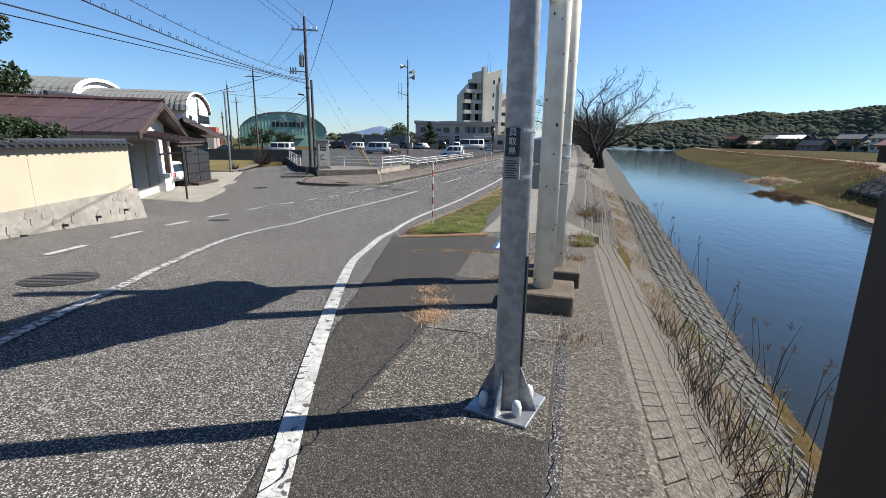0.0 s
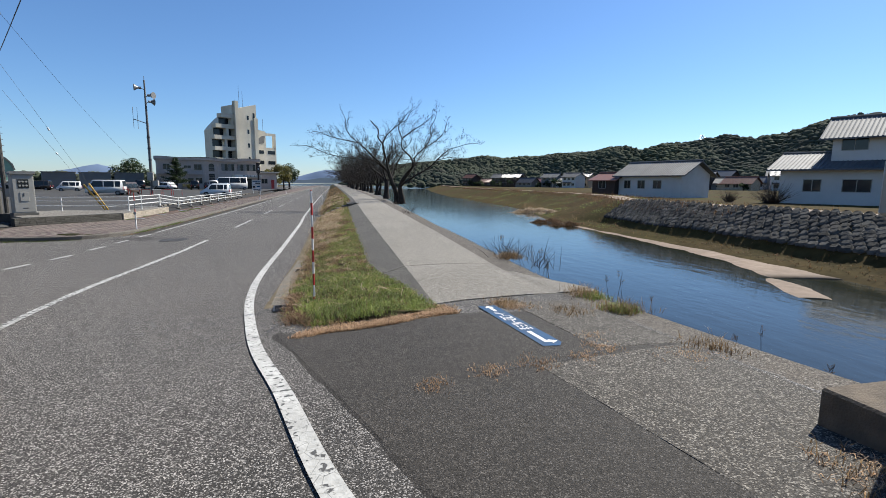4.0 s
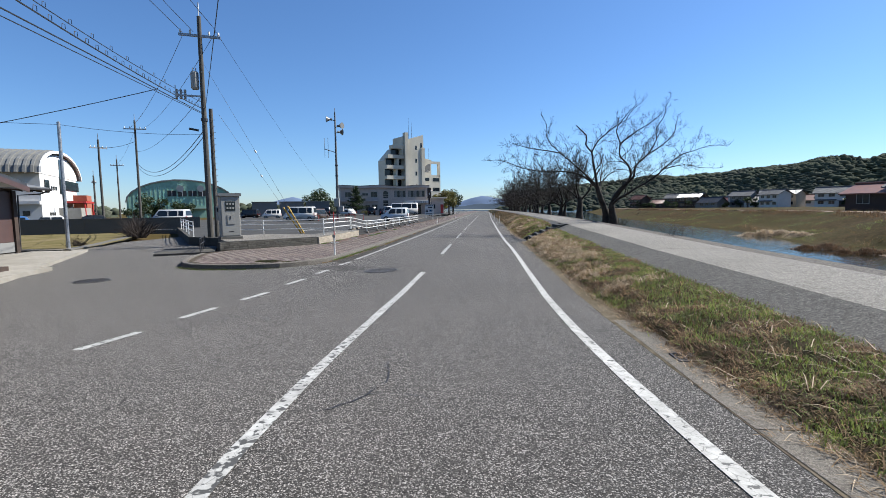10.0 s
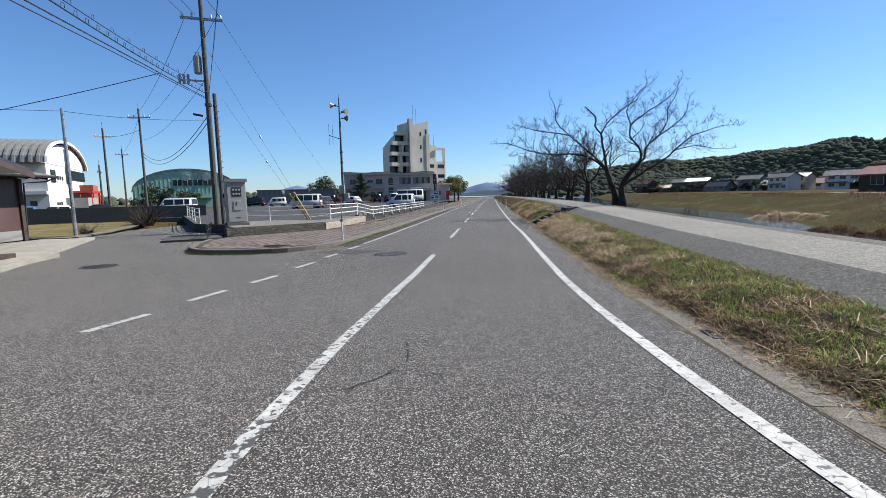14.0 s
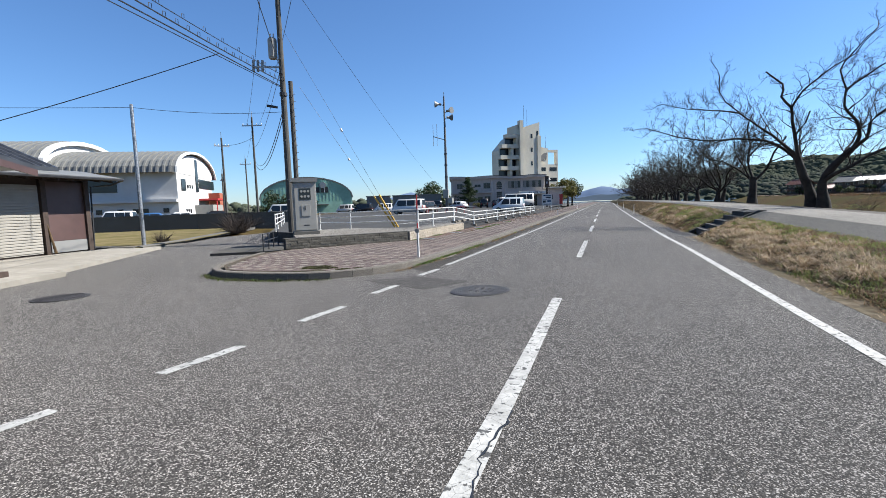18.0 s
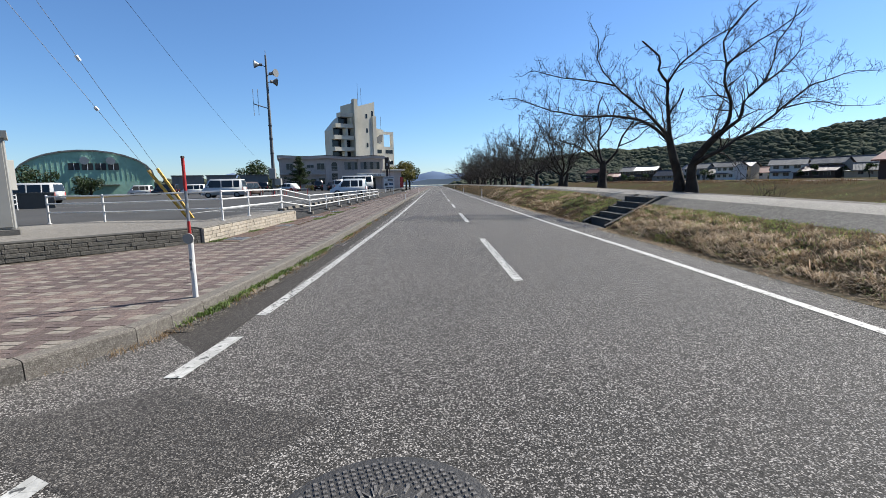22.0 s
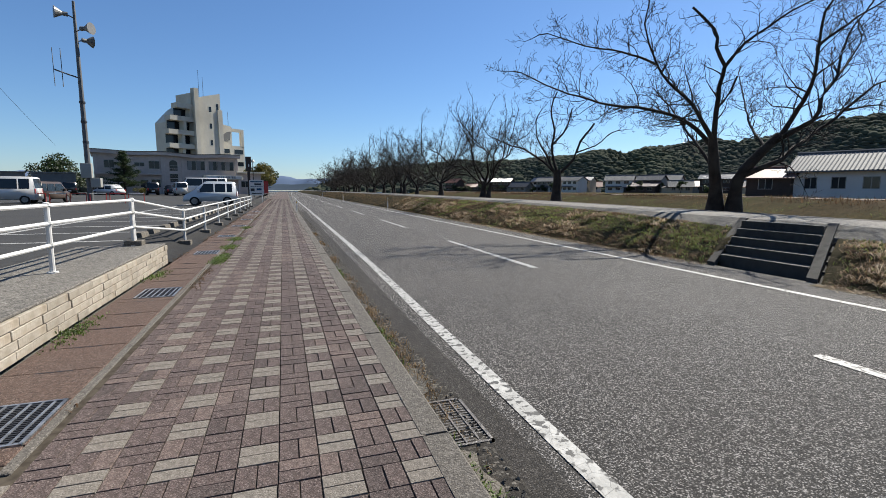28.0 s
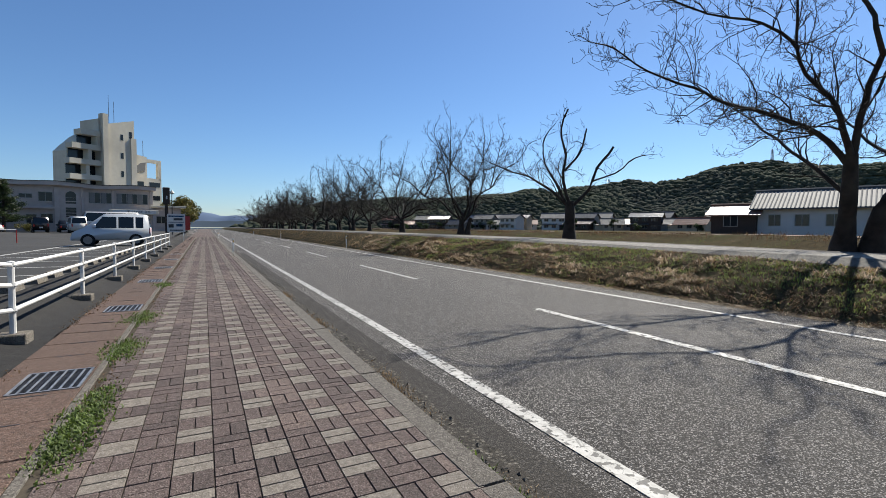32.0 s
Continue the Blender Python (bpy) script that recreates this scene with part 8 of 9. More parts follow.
# ---- hills ----
def hill(name, pts, depth, material, label, seed, step=6.0, rough=3.0, trees=0):
    """A ridge whose crest follows pts (x, y, height), falling off to both sides."""
    line = [Vector(p) for p in pts]
    crest = []
    for p, q in zip(line, line[1:]):
        n = max(1, int((q - p).length / step))
        crest += [p.lerp(q, i / n) for i in range(n)]
    crest.append(line[-1])
    prof = [(-1.0, 0.0), (-0.8, 0.16), (-0.6, 0.4), (-0.4, 0.68), (-0.22, 0.88), (-0.1, 0.97), (0.0, 1.0), (0.2, 0.85), (0.6, 0.4), (1.0, 0.0)]
    v, f = [], []
    w = len(prof)
    spots = []
    for i, c in enumerate(crest):
        d = crest[min(i + 1, len(crest) - 1)] - crest[max(i - 1, 0)]
        nrm = Vector((d.y, -d.x, 0)).normalized()
        if nrm.dot(Vector((-c.x, -c.y, 0))) < 0:
            nrm = -nrm
        for k, (s, h) in enumerate(prof):
            p = c - nrm * s * depth
            z = c.z * h + rough * h * noise.noise((p.x * 0.03, p.y * 0.03, seed)) * 2 + c.z * 0.9 * h * (1 - h) * noise.noise((p.x * 0.022, p.y * 0.022, seed + 5)) * 2
            v.append((p.x, p.y, z))
            if s <= 0.2 and h > 0.1:
                spots.append((p.x, p.y, z))
    for i in range(len(crest) - 1):
        for k in range(w - 1):
            a = i * w + k
            f.append((a, a + 1, a + w + 1, a + w))
    ob = solid(name, raw_mesh(name, v, f, material, True), None, label, "hill", "structure")
    if trees:
        rnd = random.Random(seed)
        tv, tf = [], []
        for k in range(trees):
            i, j, u, t = rnd.randrange(len(crest) - 1), rnd.choice((0, 1, 1, 2, 2, 2, 3, 3, 4, 5, 6)), rnd.random(), rnd.random()
            c = [Vector(v[m]) for m in (i * w + j, i * w + j + 1, (i + 1) * w + j, (i + 1) * w + j + 1)]
            x, y, z = c[0].lerp(c[1], u).lerp(c[2].lerp(c[3], u), t)
            r0, h0 = rnd.uniform(1.4, 3.4), rnd.uniform(1.0, 2.5) * (1 + 0.7 * noise.noise((x * 0.05, y * 0.05, 2)))
            base = len(tv)
            n = 7
            for lv, (rr, hh) in enumerate(((0.7, -0.5), (1.0, 0.3), (0.75, 0.72), (0.3, 1.0))):
                for q in range(n):
                    an = 6.28 * q / n + lv * 0.5
                    m_ = r0 * rr * rnd.uniform(0.65, 1.25)
                    tv.append((x + m_ * math.cos(an), y + m_ * math.sin(an), z + h0 * hh * rnd.uniform(0.85, 1.15)))
            for lv in range(3):
                for q in range(n):
                    i0, i1 = base + lv * n + q, base + lv * n + (q + 1) % n
                    tf.append((i0, i1, i1 + n, i0 + n))
            tf.append(tuple(range(base + 3 * n, base + 4 * n)))
        tagged(new("woodland", raw_mesh("woodland", tv, tf, "hill", True)), "dense winter woodland covering the hill", "woodland", "", "stuff")
    return ob


hill("hill", [(60, 395, 17), (85, 360, 17.5), (116, 349, 19), (136, 341, 20.5), (165, 328, 23), (189, 315, 24), (203, 305, 27), (213, 299, 24.5), (224, 292, 27.5), (235, 285, 27.5), (248, 273, 32), (257, 266, 33), (265, 256, 30.5), (275, 242, 32), (284, 229, 37), (292, 216, 41), (303, 200, 42), (315, 180, 39), (345, 110, 36), (360, 40, 30), (360, -60, 26)], 70, "hill", "wooded hill behind the village", 3, 7, 1.6, 15000)
# far mountains and shore: their blue is painted haze, there is no atmosphere
hill("far_hill", [(-190, 1510, 4), (-110, 1514, 16), (-75, 1514, 25), (-45, 1515, 36), (-13, 1515, 42), (12, 1514, 38), (32, 1514, 34), (60, 1514, 33), (160, 1490, 34), (260, 1470, 28), (380, 1440, 30)], 90, "haze_blue_hill", "mountain beyond the lake, coloured pale blue for haze", 6, 20, 2.0)
hill("far_hill", [(-760, 1330, 8), (-640, 1380, 30), (-587, 1397, 46), (-560, 1408, 36), (-480, 1440, 16), (-400, 1450, 4)], 90, "haze_blue_hill", "mountain beyond the lake, coloured pale blue for haze", 7, 20, 2.0)
hill("far_shore", [(-300, 905, 3), (-100, 905, 5), (40, 900, 12), (160, 895, 18), (300, 880, 22), (420, 850, 20)], 40, "shore", "wooded far shore of the lake, coloured dark blue for haze", 8, 10, 1.5)
hill("tree_line", [(-160, 205, 3), (-120, 215, 4), (-80, 225, 3.5), (-55, 230, 3)], 8, "hill", "distant line of trees and roofs", 9, 5, 1.0, 160)
hill("tree_line", [(-210, 120, 4), (-170, 150, 4.5), (-150, 180, 3.5)], 8, "hill", "distant line of trees", 10, 5, 1.0, 120)


# pylons on the ridge
for x, y, z, h in ((244, 276, 27, 9), (303, 201, 40, 11)):
    py = thing("power_pylon", "small steel lattice power pylon on the wooded ridge", "pylon", (x, y, z))
    for sx in (-1, 1):
        for sy in (-1, 1):
            part("leg", T([(sx * 1.1, sy * 1.1, -4), (sx * 0.2, sy * 0.2, h)], 0.16, 4), "galv", py)
    for k in range(6):
        w = 1.1 - 0.13 * k
        part("brace", T([(-w, -w, h * k / 7), (w, -w + 0.1, h * (k + 1) / 7)], 0.08, 4), "galv", py)
    for k in range(3):
        part("cross_arm", T([(-2.2, 0, h * (0.68 + 0.13 * k)), (2.2, 0, h * (0.68 + 0.13 * k))], 0.12, 4), "galv", py)

# dirt track on top of the far bank
trk = [(far_x(y) + bank_w(y) + 1.7, y) for y in lin(-20, 330, 176)]
v, f = strip(trk, 2.1, lambda x, y: ground_z(x, y), 0.05)
solid("dike_track", raw_mesh("dike_track", v, f, "sand"), None, "pale dirt track on top of the far river bank", "track", "structure")

# ---- sand bars and stone bank over the river ----
def bar(pts_in, pts_out, label):
    """A low sand bank between an inner and an outer line of (x, y)."""
    a, b = smooth_line(pts_in, 0.8), smooth_line(pts_out, 0.8)
    n = 40
    v, f = [], []
    for i in range(n + 1):
        p, q = a[int(i / n * (len(a) - 1))], b[int(i / n * (len(b) - 1))]
        for k in range(7):
            s = p.lerp(q, k / 6)
            e = 0.35 * noise.noise((s.x * 0.6, s.y * 0.6, 5)) if k in (0, 6) else 0
            v.append((s.x + e, s.y + e, WATER - 0.035 + 0.075 * math.sin(math.pi * k / 6) * (1 if 0 < i < n else 0.2) + 0.03 * noise.noise((s.x, s.y, 2))))
    for i in range(n):
        for k in range(6):
            c = i * 7 + k
            f.append((c, c + 1, c + 8, c + 7))
    solid("sand_bank", raw_mesh("sand_bank", v, f, "sand", True), None, label, "sand bank", "structure")


bar([(12.8, 12.6), (13.7, 14.2), (14.7, 15.8)], [(14.0, 11.9), (14.9, 13.2), (15.4, 15.2)], "pale wet sand bar in the shallow river")
bar([(14.6, 15.5), (16.4, 21), (17.6, 29), (18.2, 37)], [(18.6, 14.0), (19.4, 21), (20.0, 29), (19.6, 38)], "orange brown sand bank under the far bank")
bar([(22.6, 50), (23.8, 58), (25.0, 66)], [(24.6, 50), (26.2, 58), (27.2, 66)], "orange brown sand bank under the far bank")

rnd = random.Random(31)
v, f = [], []
for i in range(64):
    for k in range(9):
        y = 3 + i * 0.52 + (0.26 if k % 2 else 0) + rnd.uniform(-0.06, 0.06)
        fx, w = far_x(y), bank_w(y)
        s = w * 0.48 + (w * 0.53) * (k + rnd.uniform(-0.1, 0.1)) / 8
        c = Vector((fx + s, y, ground_z(fx + s, y) + 0.05))
        base = len(v)
        lx, ly, hz = rnd.uniform(0.16, 0.2), rnd.uniform(0.2, 0.3), rnd.uniform(0.1, 0.17)
        for rr, hh in ((1.0, -0.12), (0.95, 0.4), (0.6, 1.0)):
            for q in range(8):
                a = 6.28 * q / 8 + 0.39
                m_ = rr * rnd.uniform(0.9, 1.1)
                v.append((c.x + m_ * lx * math.copysign(abs(math.cos(a)) ** 0.6, math.cos(a)), c.y + m_ * ly * math.copysign(abs(math.sin(a)) ** 0.6, math.sin(a)), c.z + hz * hh + 0.1 * math.cos(a)))
        for lv in range(2):
            for q in range(8):
                i0, i1 = base + lv * 8 + q, base + lv * 8 + (q + 1) % 8
                f.append((i0, i1, i1 + 8, i0 + 8))
        f.append(tuple(range(base + 16, base + 24)))
tagged(new("stone_bank", raw_mesh("stone_bank", v, f, "revet_stone")), "dark rounded stones facing the far river bank", "stone bank", "", "stuff")

# grooved blocks of the near slope
bm = bmesh.new()
lo = [bm.verts.new(p) for p in ((-0.13, -0.28, 0), (0.13, 0.06, 0), (0.13, 0.25, 0), (-0.13, -0.09, 0))]
hi = [bm.verts.new((p.co.x * 0.93, p.co.y * 0.93, 0.018)) for p in lo]
for q in range(4):
    bm.faces.new((lo[q], lo[(q + 1) % 4], hi[(q + 1) % 4], hi[q]))
bm.faces.new(hi)
block = mesh_of("block", bm, "revet")
for j in range(38):
    y = -3.9 + 0.21 * j
    pr = rev_prof(y)
    a, b = Vector((pr[2][0], 0, pr[2][1])), Vector((pr[3][0], 0, pr[3][1]))
    tilt = math.degrees(math.atan2(-(b.z - a.z), b.x - a.x))
    for k in range(4):
        s = a.lerp(b, 0.03 + 0.96 * (k + 0.5) / 4)
        ob = part("block", block, None, root_rev)
        ob.matrix_basis = pose(s.x, y + (0.03 if k % 2 else 0), s.z + 0.002, 0, tilt, 0)
        if k % 2:
            ob.matrix_basis = ob.matrix_basis @ Matrix.Diagonal((1, -1, 1, 1))
v, f = [], []
for j in range(100):
    y = 4.08 + 0.21 * j
    pr = rev_prof(y)
    a, b = Vector((pr[2][0], y, pr[2][1])), Vector((pr[3][0], y, pr[3][1]))
    u = (b - a).normalized()
    up_ = Vector((-u.z, 0, u.x)) * 0.02
    for k in range(4):
        c = a.lerp(b, 0.03 + 0.96 * (k + 0.5) / 4) + Vector((0, 0.03 if k % 2 else 0, 0))
        n0 = len(v)
        for q, h in ((1.0, 0), (0.93, 1)):
            for px, py in ((-0.13, -0.28), (0.13, 0.06), (0.13, 0.25), (-0.13, -0.09)):
                v.append(tuple(c + u * px * q + Vector((0, py * q * (-1 if k % 2 else 1), 0)) + up_ * h))
        f += [(n0 + i, n0 + (i + 1) % 4, n0 + 4 + (i + 1) % 4, n0 + 4 + i) for i in range(4)] + [(n0 + 4, n0 + 5, n0 + 6, n0 + 7)]
tagged(part("block_field", raw_mesh("block_field", v, f, "revet"), None, root_rev, "grooved blocks farther along the slope"), kind="stuff")


# rough stones of the lower slope
rnd = random.Random(37)
v, f = [], []
for j in range(100):
    for k in range(5):
        y = -4 + 0.3 * j + (0.15 if k % 2 else 0) + rnd.uniform(-0.05, 0.05)
        pr = rev_prof(y)
        a, b = Vector((pr[5][0], y, pr[5][1])), Vector((pr[6][0], y, pr[6][1]))
        c = a.lerp(b, (k + 0.5 + rnd.uniform(-0.1, 0.1)) / 5)
        u = (b - a).normalized()
        nrm = Vector((-u.z, 0, u.x))
        n0 = len(v)
        wu, wy, h = (b - a).length / 10 * rnd.uniform(0.75, 1.0), rnd.uniform(0.1, 0.15), rnd.uniform(0.02, 0.05)
        for rr, hh in ((1.0, -0.03), (0.7, h)):
            for q in range(6):
                t = 6.28 * q / 6
                v.append(tuple(c + u * wu * rr * math.cos(t) * rnd.uniform(0.85, 1.1) + Vector((0, wy * rr * math.sin(t), 0)) + nrm * hh))
        f += [(n0 + i, n0 + (i + 1) % 6, n0 + 6 + (i + 1) % 6, n0 + 6 + i) for i in range(6)] + [tuple(range(n0 + 6, n0 + 12))]
tagged(part("slope_stone", raw_mesh("slope_stone", v, f, "skirt"), None, root_rev, "rough stones of the lower slope"), kind="stuff")


# ---- grasses ----
def blades(name, spots, material, label, seed, ln, lean, width, cat="grass", per=1, flat=0.3):
    """Tapered bent blades; spots are (x, y, z, size)."""
    rnd = random.Random(seed)
    v, f = [], []
    for x, y, z, s in spots:
        for _ in range(per):
            a = rnd.uniform(0, 6.28)
            l, t = rnd.uniform(0.5, 1.3) * ln * s, rnd.uniform(flat, 1.0) * lean
            dx, dy = math.cos(a), math.sin(a)
            px, py = x + rnd.gauss(0, 0.02), y + rnd.gauss(0, 0.02)
            w = width * rnd.uniform(0.6, 1.3)
            b = len(v)
            m1 = (px + dx * l * 0.5 * math.sin(t * 0.7), py + dy * l * 0.5 * math.sin(t * 0.7), z + l * 0.5 * math.cos(t * 0.7))
            m2 = (px + dx * l * math.sin(t), py + dy * l * math.sin(t), z + max(0.008, l * math.cos(t) * 0.9))
            ox, oy = -dy * w, dx * w
            v += [(px - ox, py - oy, z - 0.01), (px + ox, py + oy, z - 0.01), (m1[0] + ox * 0.7, m1[1] + oy * 0.7, m1[2]), (m1[0] - ox * 0.7, m1[1] - oy * 0.7, m1[2]), m2]
            f += [(b, b + 1, b + 2, b + 3), (b + 3, b + 2, b + 4)]
    tagged(new(name, raw_mesh(name, v, f, material)), label, cat, "", "stuff")


rnd = random.Random(77)
def verge_at(y, k):
    r = verge_x(y)
    x = r[0] + (r[-1] - r[0]) * k
    return x, verge_z(x, y)
beds = {"straw": [], "brown": [], "green": [], "pale": []}
def mat_blade(bed, x, y, z, a, l, w, rise):
    """One flattened blade lying along direction a."""
    v, f = bed
    dx, dy, b = math.cos(a), math.sin(a), len(v)
    ox, oy = -dy * w, dx * w
    m1 = (x + dx * l * 0.5, y + dy * l * 0.5, z + rise)
    m2 = (x + dx * l, y + dy * l, z + rise * 0.55)
    v += [(x - ox, y - oy, z - 0.01), (x + ox, y + oy, z - 0.01), (m1[0] + ox * 0.8, m1[1] + oy * 0.8, m1[2]), (m1[0] - ox * 0.8, m1[1] - oy * 0.8, m1[2]), m2]
    f += [(b, b + 1, b + 2, b + 3), (b + 3, b + 2, b + 4)]
bed = {q: ([], []) for q in beds}
for i in range(15000):
    y = 6.85 + (rnd.random() ** 1.3) * 56
    k = rnd.uniform(-0.04, 1.0)
    x, z = verge_at(y, k)
    if on_steps(x, y, 0.1):
        continue
    g = noise.noise((x * 2.2, y * 1.5, 11)) + 0.6 * noise.noise((x * 0.6, y * 0.35, 5)) + (0.75 if y < 10.6 and k > 0.1 else 0) + 0.3 * sstep(0.15, 0.5, k) - 0.12 - 0.14 * sstep(24, 40, y)
    p = noise.noise((x * 1.1, y * 0.5, 21)) + (0.38 if 22 < y < 33 and k < 0.55 else 0) - 0.35 * k
    far = 1 + 0.02 * max(0, y - 14)
    if p > (0.33 if y > 17 else 0.62):
        kind, n, l, rise = "pale", 7, 0.28 if y > 14 else 0.17, 0.05
    elif g > 0.04:
        kind, n, l, rise = "green", 10, 0.06, 0.032
    elif g > -0.15:
        kind, n, l, rise = "straw", 8, 0.14, 0.03
    else:
        kind, n, l, rise = "brown", 9, 0.12, 0.028
    if y < 10.6 and kind == "green":
        n, l, rise = 13, 0.06, 0.034
    a0 = 3.9 * noise.noise((x * 0.8, y * 0.8, 31)) + 2.4
    for q in range(n):
        kk = kind
        if rnd.random() < (0.4 if y > 10.6 else 0.15):
            kk = rnd.choice(("straw", "brown", "green", "straw"))
        spread = 2.6 if kind == "green" else 1.5
        mat_blade(bed[kk], x + rnd.gauss(0, 0.06), y + rnd.gauss(0, 0.06), z, a0 + rnd.gauss(0, spread), l * rnd.uniform(0.5, 1.4), (0.0036 if y > 10.6 else 0.0032) * far * rnd.uniform(0.7, 1.4), rise * rnd.uniform(0.3, 1.9))
for i in range(1900):      # loose straws lying across the turf
    y = 7.6 + rnd.random() ** 1.2 * 40
    x, z = verge_at(y, rnd.uniform(0.0, 0.95))
    if on_steps(x, y, 0.1):
        continue
    mat_blade(bed["pale" if rnd.random() < 0.5 else "straw"], x, y, z + 0.035, rnd.uniform(0, 6.28), rnd.uniform(0.15, 0.5), 0.0045, 0.03)
for i in range(8200):      # dry litter spilling over the road edge
    y = 9.0 + rnd.random() * 42
    if noise.noise((3, y * 0.7, 2)) < -0.25 or on_steps(-2.0, y):
        continue
    x = -2.0 - abs(rnd.gauss(0, 0.13 + 0.1 * sstep(20, 28, y)))
    mat_blade(bed["pale" if rnd.random() < 0.35 else "straw"], x, y, road_z(x, y) + 0.018, rnd.uniform(0, 6.28), rnd.uniform(0.06, 0.22), 0.0035, 0.012)
for i in range(1500):      # bent tussocks of long dead grass
    y = 16.5 + rnd.random() ** 1.1 * 50
    k = rnd.uniform(0.0, 0.8)
    if noise.noise((y * 0.35, k * 1.5, 41)) + (0.35 if 24 < y < 34 else 0.0) < 0.05:
        continue
    x, z = verge_at(y, k)
    if on_steps(x, y, 0.25):
        continue
    a0 = 3.6 + rnd.gauss(0, 0.7)
    for q in range(16):
        mat_blade(bed["pale" if rnd.random() < 0.55 else "straw"], x + rnd.gauss(0, 0.05), y + rnd.gauss(0, 0.05), z, a0 + rnd.gauss(0, 0.9), rnd.uniform(0.12, 0.32), 0.0042 * (1 + 0.015 * max(0, y - 20)), rnd.uniform(0.04, 0.13))
for q, m, lab in (("straw", "straw", "matted dry straw on the verge"), ("brown", "straw_red", "flattened brown dead grass on the verge"), ("green", "blade", "fresh green grass tufts on the verge"), ("pale", "straw_pale", "long bleached dead grass clumps on the verge")):
    tagged(new("green_grass" if q == "green" else "dry_grass", raw_mesh("verge_grass", *bed[q], m)), lab, "grass", "", "stuff")
fr = []
for i in range(5200):      # dry fringe on the apron
    t = rnd.random() ** 0.8
    x = -1.8 + 1.95 * t + rnd.gauss(0, 0.05)
    y = 6.36 + 0.17 * t + 0.05 * math.sin(9 * t) + abs(rnd.gauss(0, 0.13 + 0.12 * sstep(0.6, 0.9, t)))
    if y < 7.1 and noise.noise((x * 4, y * 4, 2)) > -0.35:
        fr.append((x, y, road_z(x, y) + 0.012, rnd.uniform(0.4, 0.9)))
blades("dry_grass", fr, "straw_tan", "short tan dry fringe of grass on the apron", 1, 0.075, 1.45, 0.0036, per=3, flat=0.6)
# concrete gutter slabs beside the verge
gut = thing("verge_gutter", "sandy concrete gutter slabs beside the verge", "gutter", kind="structure")
y = 8.7
while y < 13:
    l = rnd.uniform(1.7, 2.1)
    v, f = grid(lambda q: lin(-2.36 + 0.03 * math.sin(q), -1.98, 4), lin(y + 0.008, y + l - 0.008, 8), lambda x, q: road_z(x, q) + 0.0085)
    part("slab", raw_mesh("slab", v, f, "gutter"), None, gut)
    y += l
# grit and broken concrete between the kerb and the ragged edge of the asphalt
def gutter_w(q):
    return 0.26 + 0.06 * noise.noise((q * 2.1, 3, 1)) + 0.03 * noise.noise((q * 9, 5, 2))


v, f = grid(lambda q: lin(pave_right(q) + 0.14, pave_right(q) + 0.19 + gutter_w(q), 6), lin(23.6, 70, 700), lambda x, q: road_z(x, q) + 0.012 + 0.008 * noise.noise((x * 7, q * 5, 3)))
solid("gutter", raw_mesh("gutter", v, f, "grit", True), None, "dark gritty gutter along the kerb with ragged edge", "gutter", "structure")
for y0, y1, w in ((24.3, 25.05, 0.12), (25.08, 26.6, 0.26), (26.62, 27.4, 0.2), (27.45, 28.9, 0.22), (29.0, 30.05, 0.2), (30.72, 31.4, 0.2), (33.4, 34.1, 0.14), (35.1, 35.5, 0.16), (36.2, 36.9, 0.14), (40, 41, 0.15)):
    v, f = grid(lambda q: lin(pave_right(q) + 0.15, pave_right(q) + 0.17 + w * (0.75 + 0.6 * noise.noise((q * 4.3, w * 9, 1))) * sstep(0, 0.12, q - y0) * sstep(0, 0.12, y1 - q), 4), lin(y0, y1, 20), lambda x, q: road_z(x, q) + 0.026)
    solid("gutter", raw_mesh("gutter", v, f, "gutter" if y0 < 30 else "skirt"), None, "broken concrete strip along the kerb", "gutter", "structure")
v, f = [], []
for i in range(1500):
    y = 23.8 + rnd.random() ** 1.3 * 30
    x, z, q = pave_right(y) + 0.16 + rnd.random() * (gutter_w(y) + 0.02), 0, rnd.uniform(0.006, 0.02)
    z, b, a = road_z(x, y) + 0.016, len(v), rnd.uniform(0, 6.28)
    v += [(x + q * math.cos(a + k * 2.09) * rnd.uniform(0.7, 1.3), y + q * math.sin(a + k * 2.09), z) for k in range(3)] + [(x + rnd.uniform(-0.3, 0.3) * q, y, z + q * rnd.uniform(0.4, 0.9))]
    f += [(b, b + 1, b + 3), (b + 1, b + 2, b + 3), (b + 2, b, b + 3)]
solid("gravel", raw_mesh("gravel", v, f, "skirt"), None, "loose grit and small stones in the gutter", "gravel", "stuff")
far_s = []
for i in range(14000):
    y = 55 + rnd.random() ** 1.4 * 95
    x, z = verge_at(y, rnd.random())
    far_s.append((x, y, z, rnd.uniform(1.2, 2.2)))
blades("dry_grass", far_s, "straw", "dry grass on the far verge", 4, 0.11, 1.5, 0.008, per=1, flat=0.75)

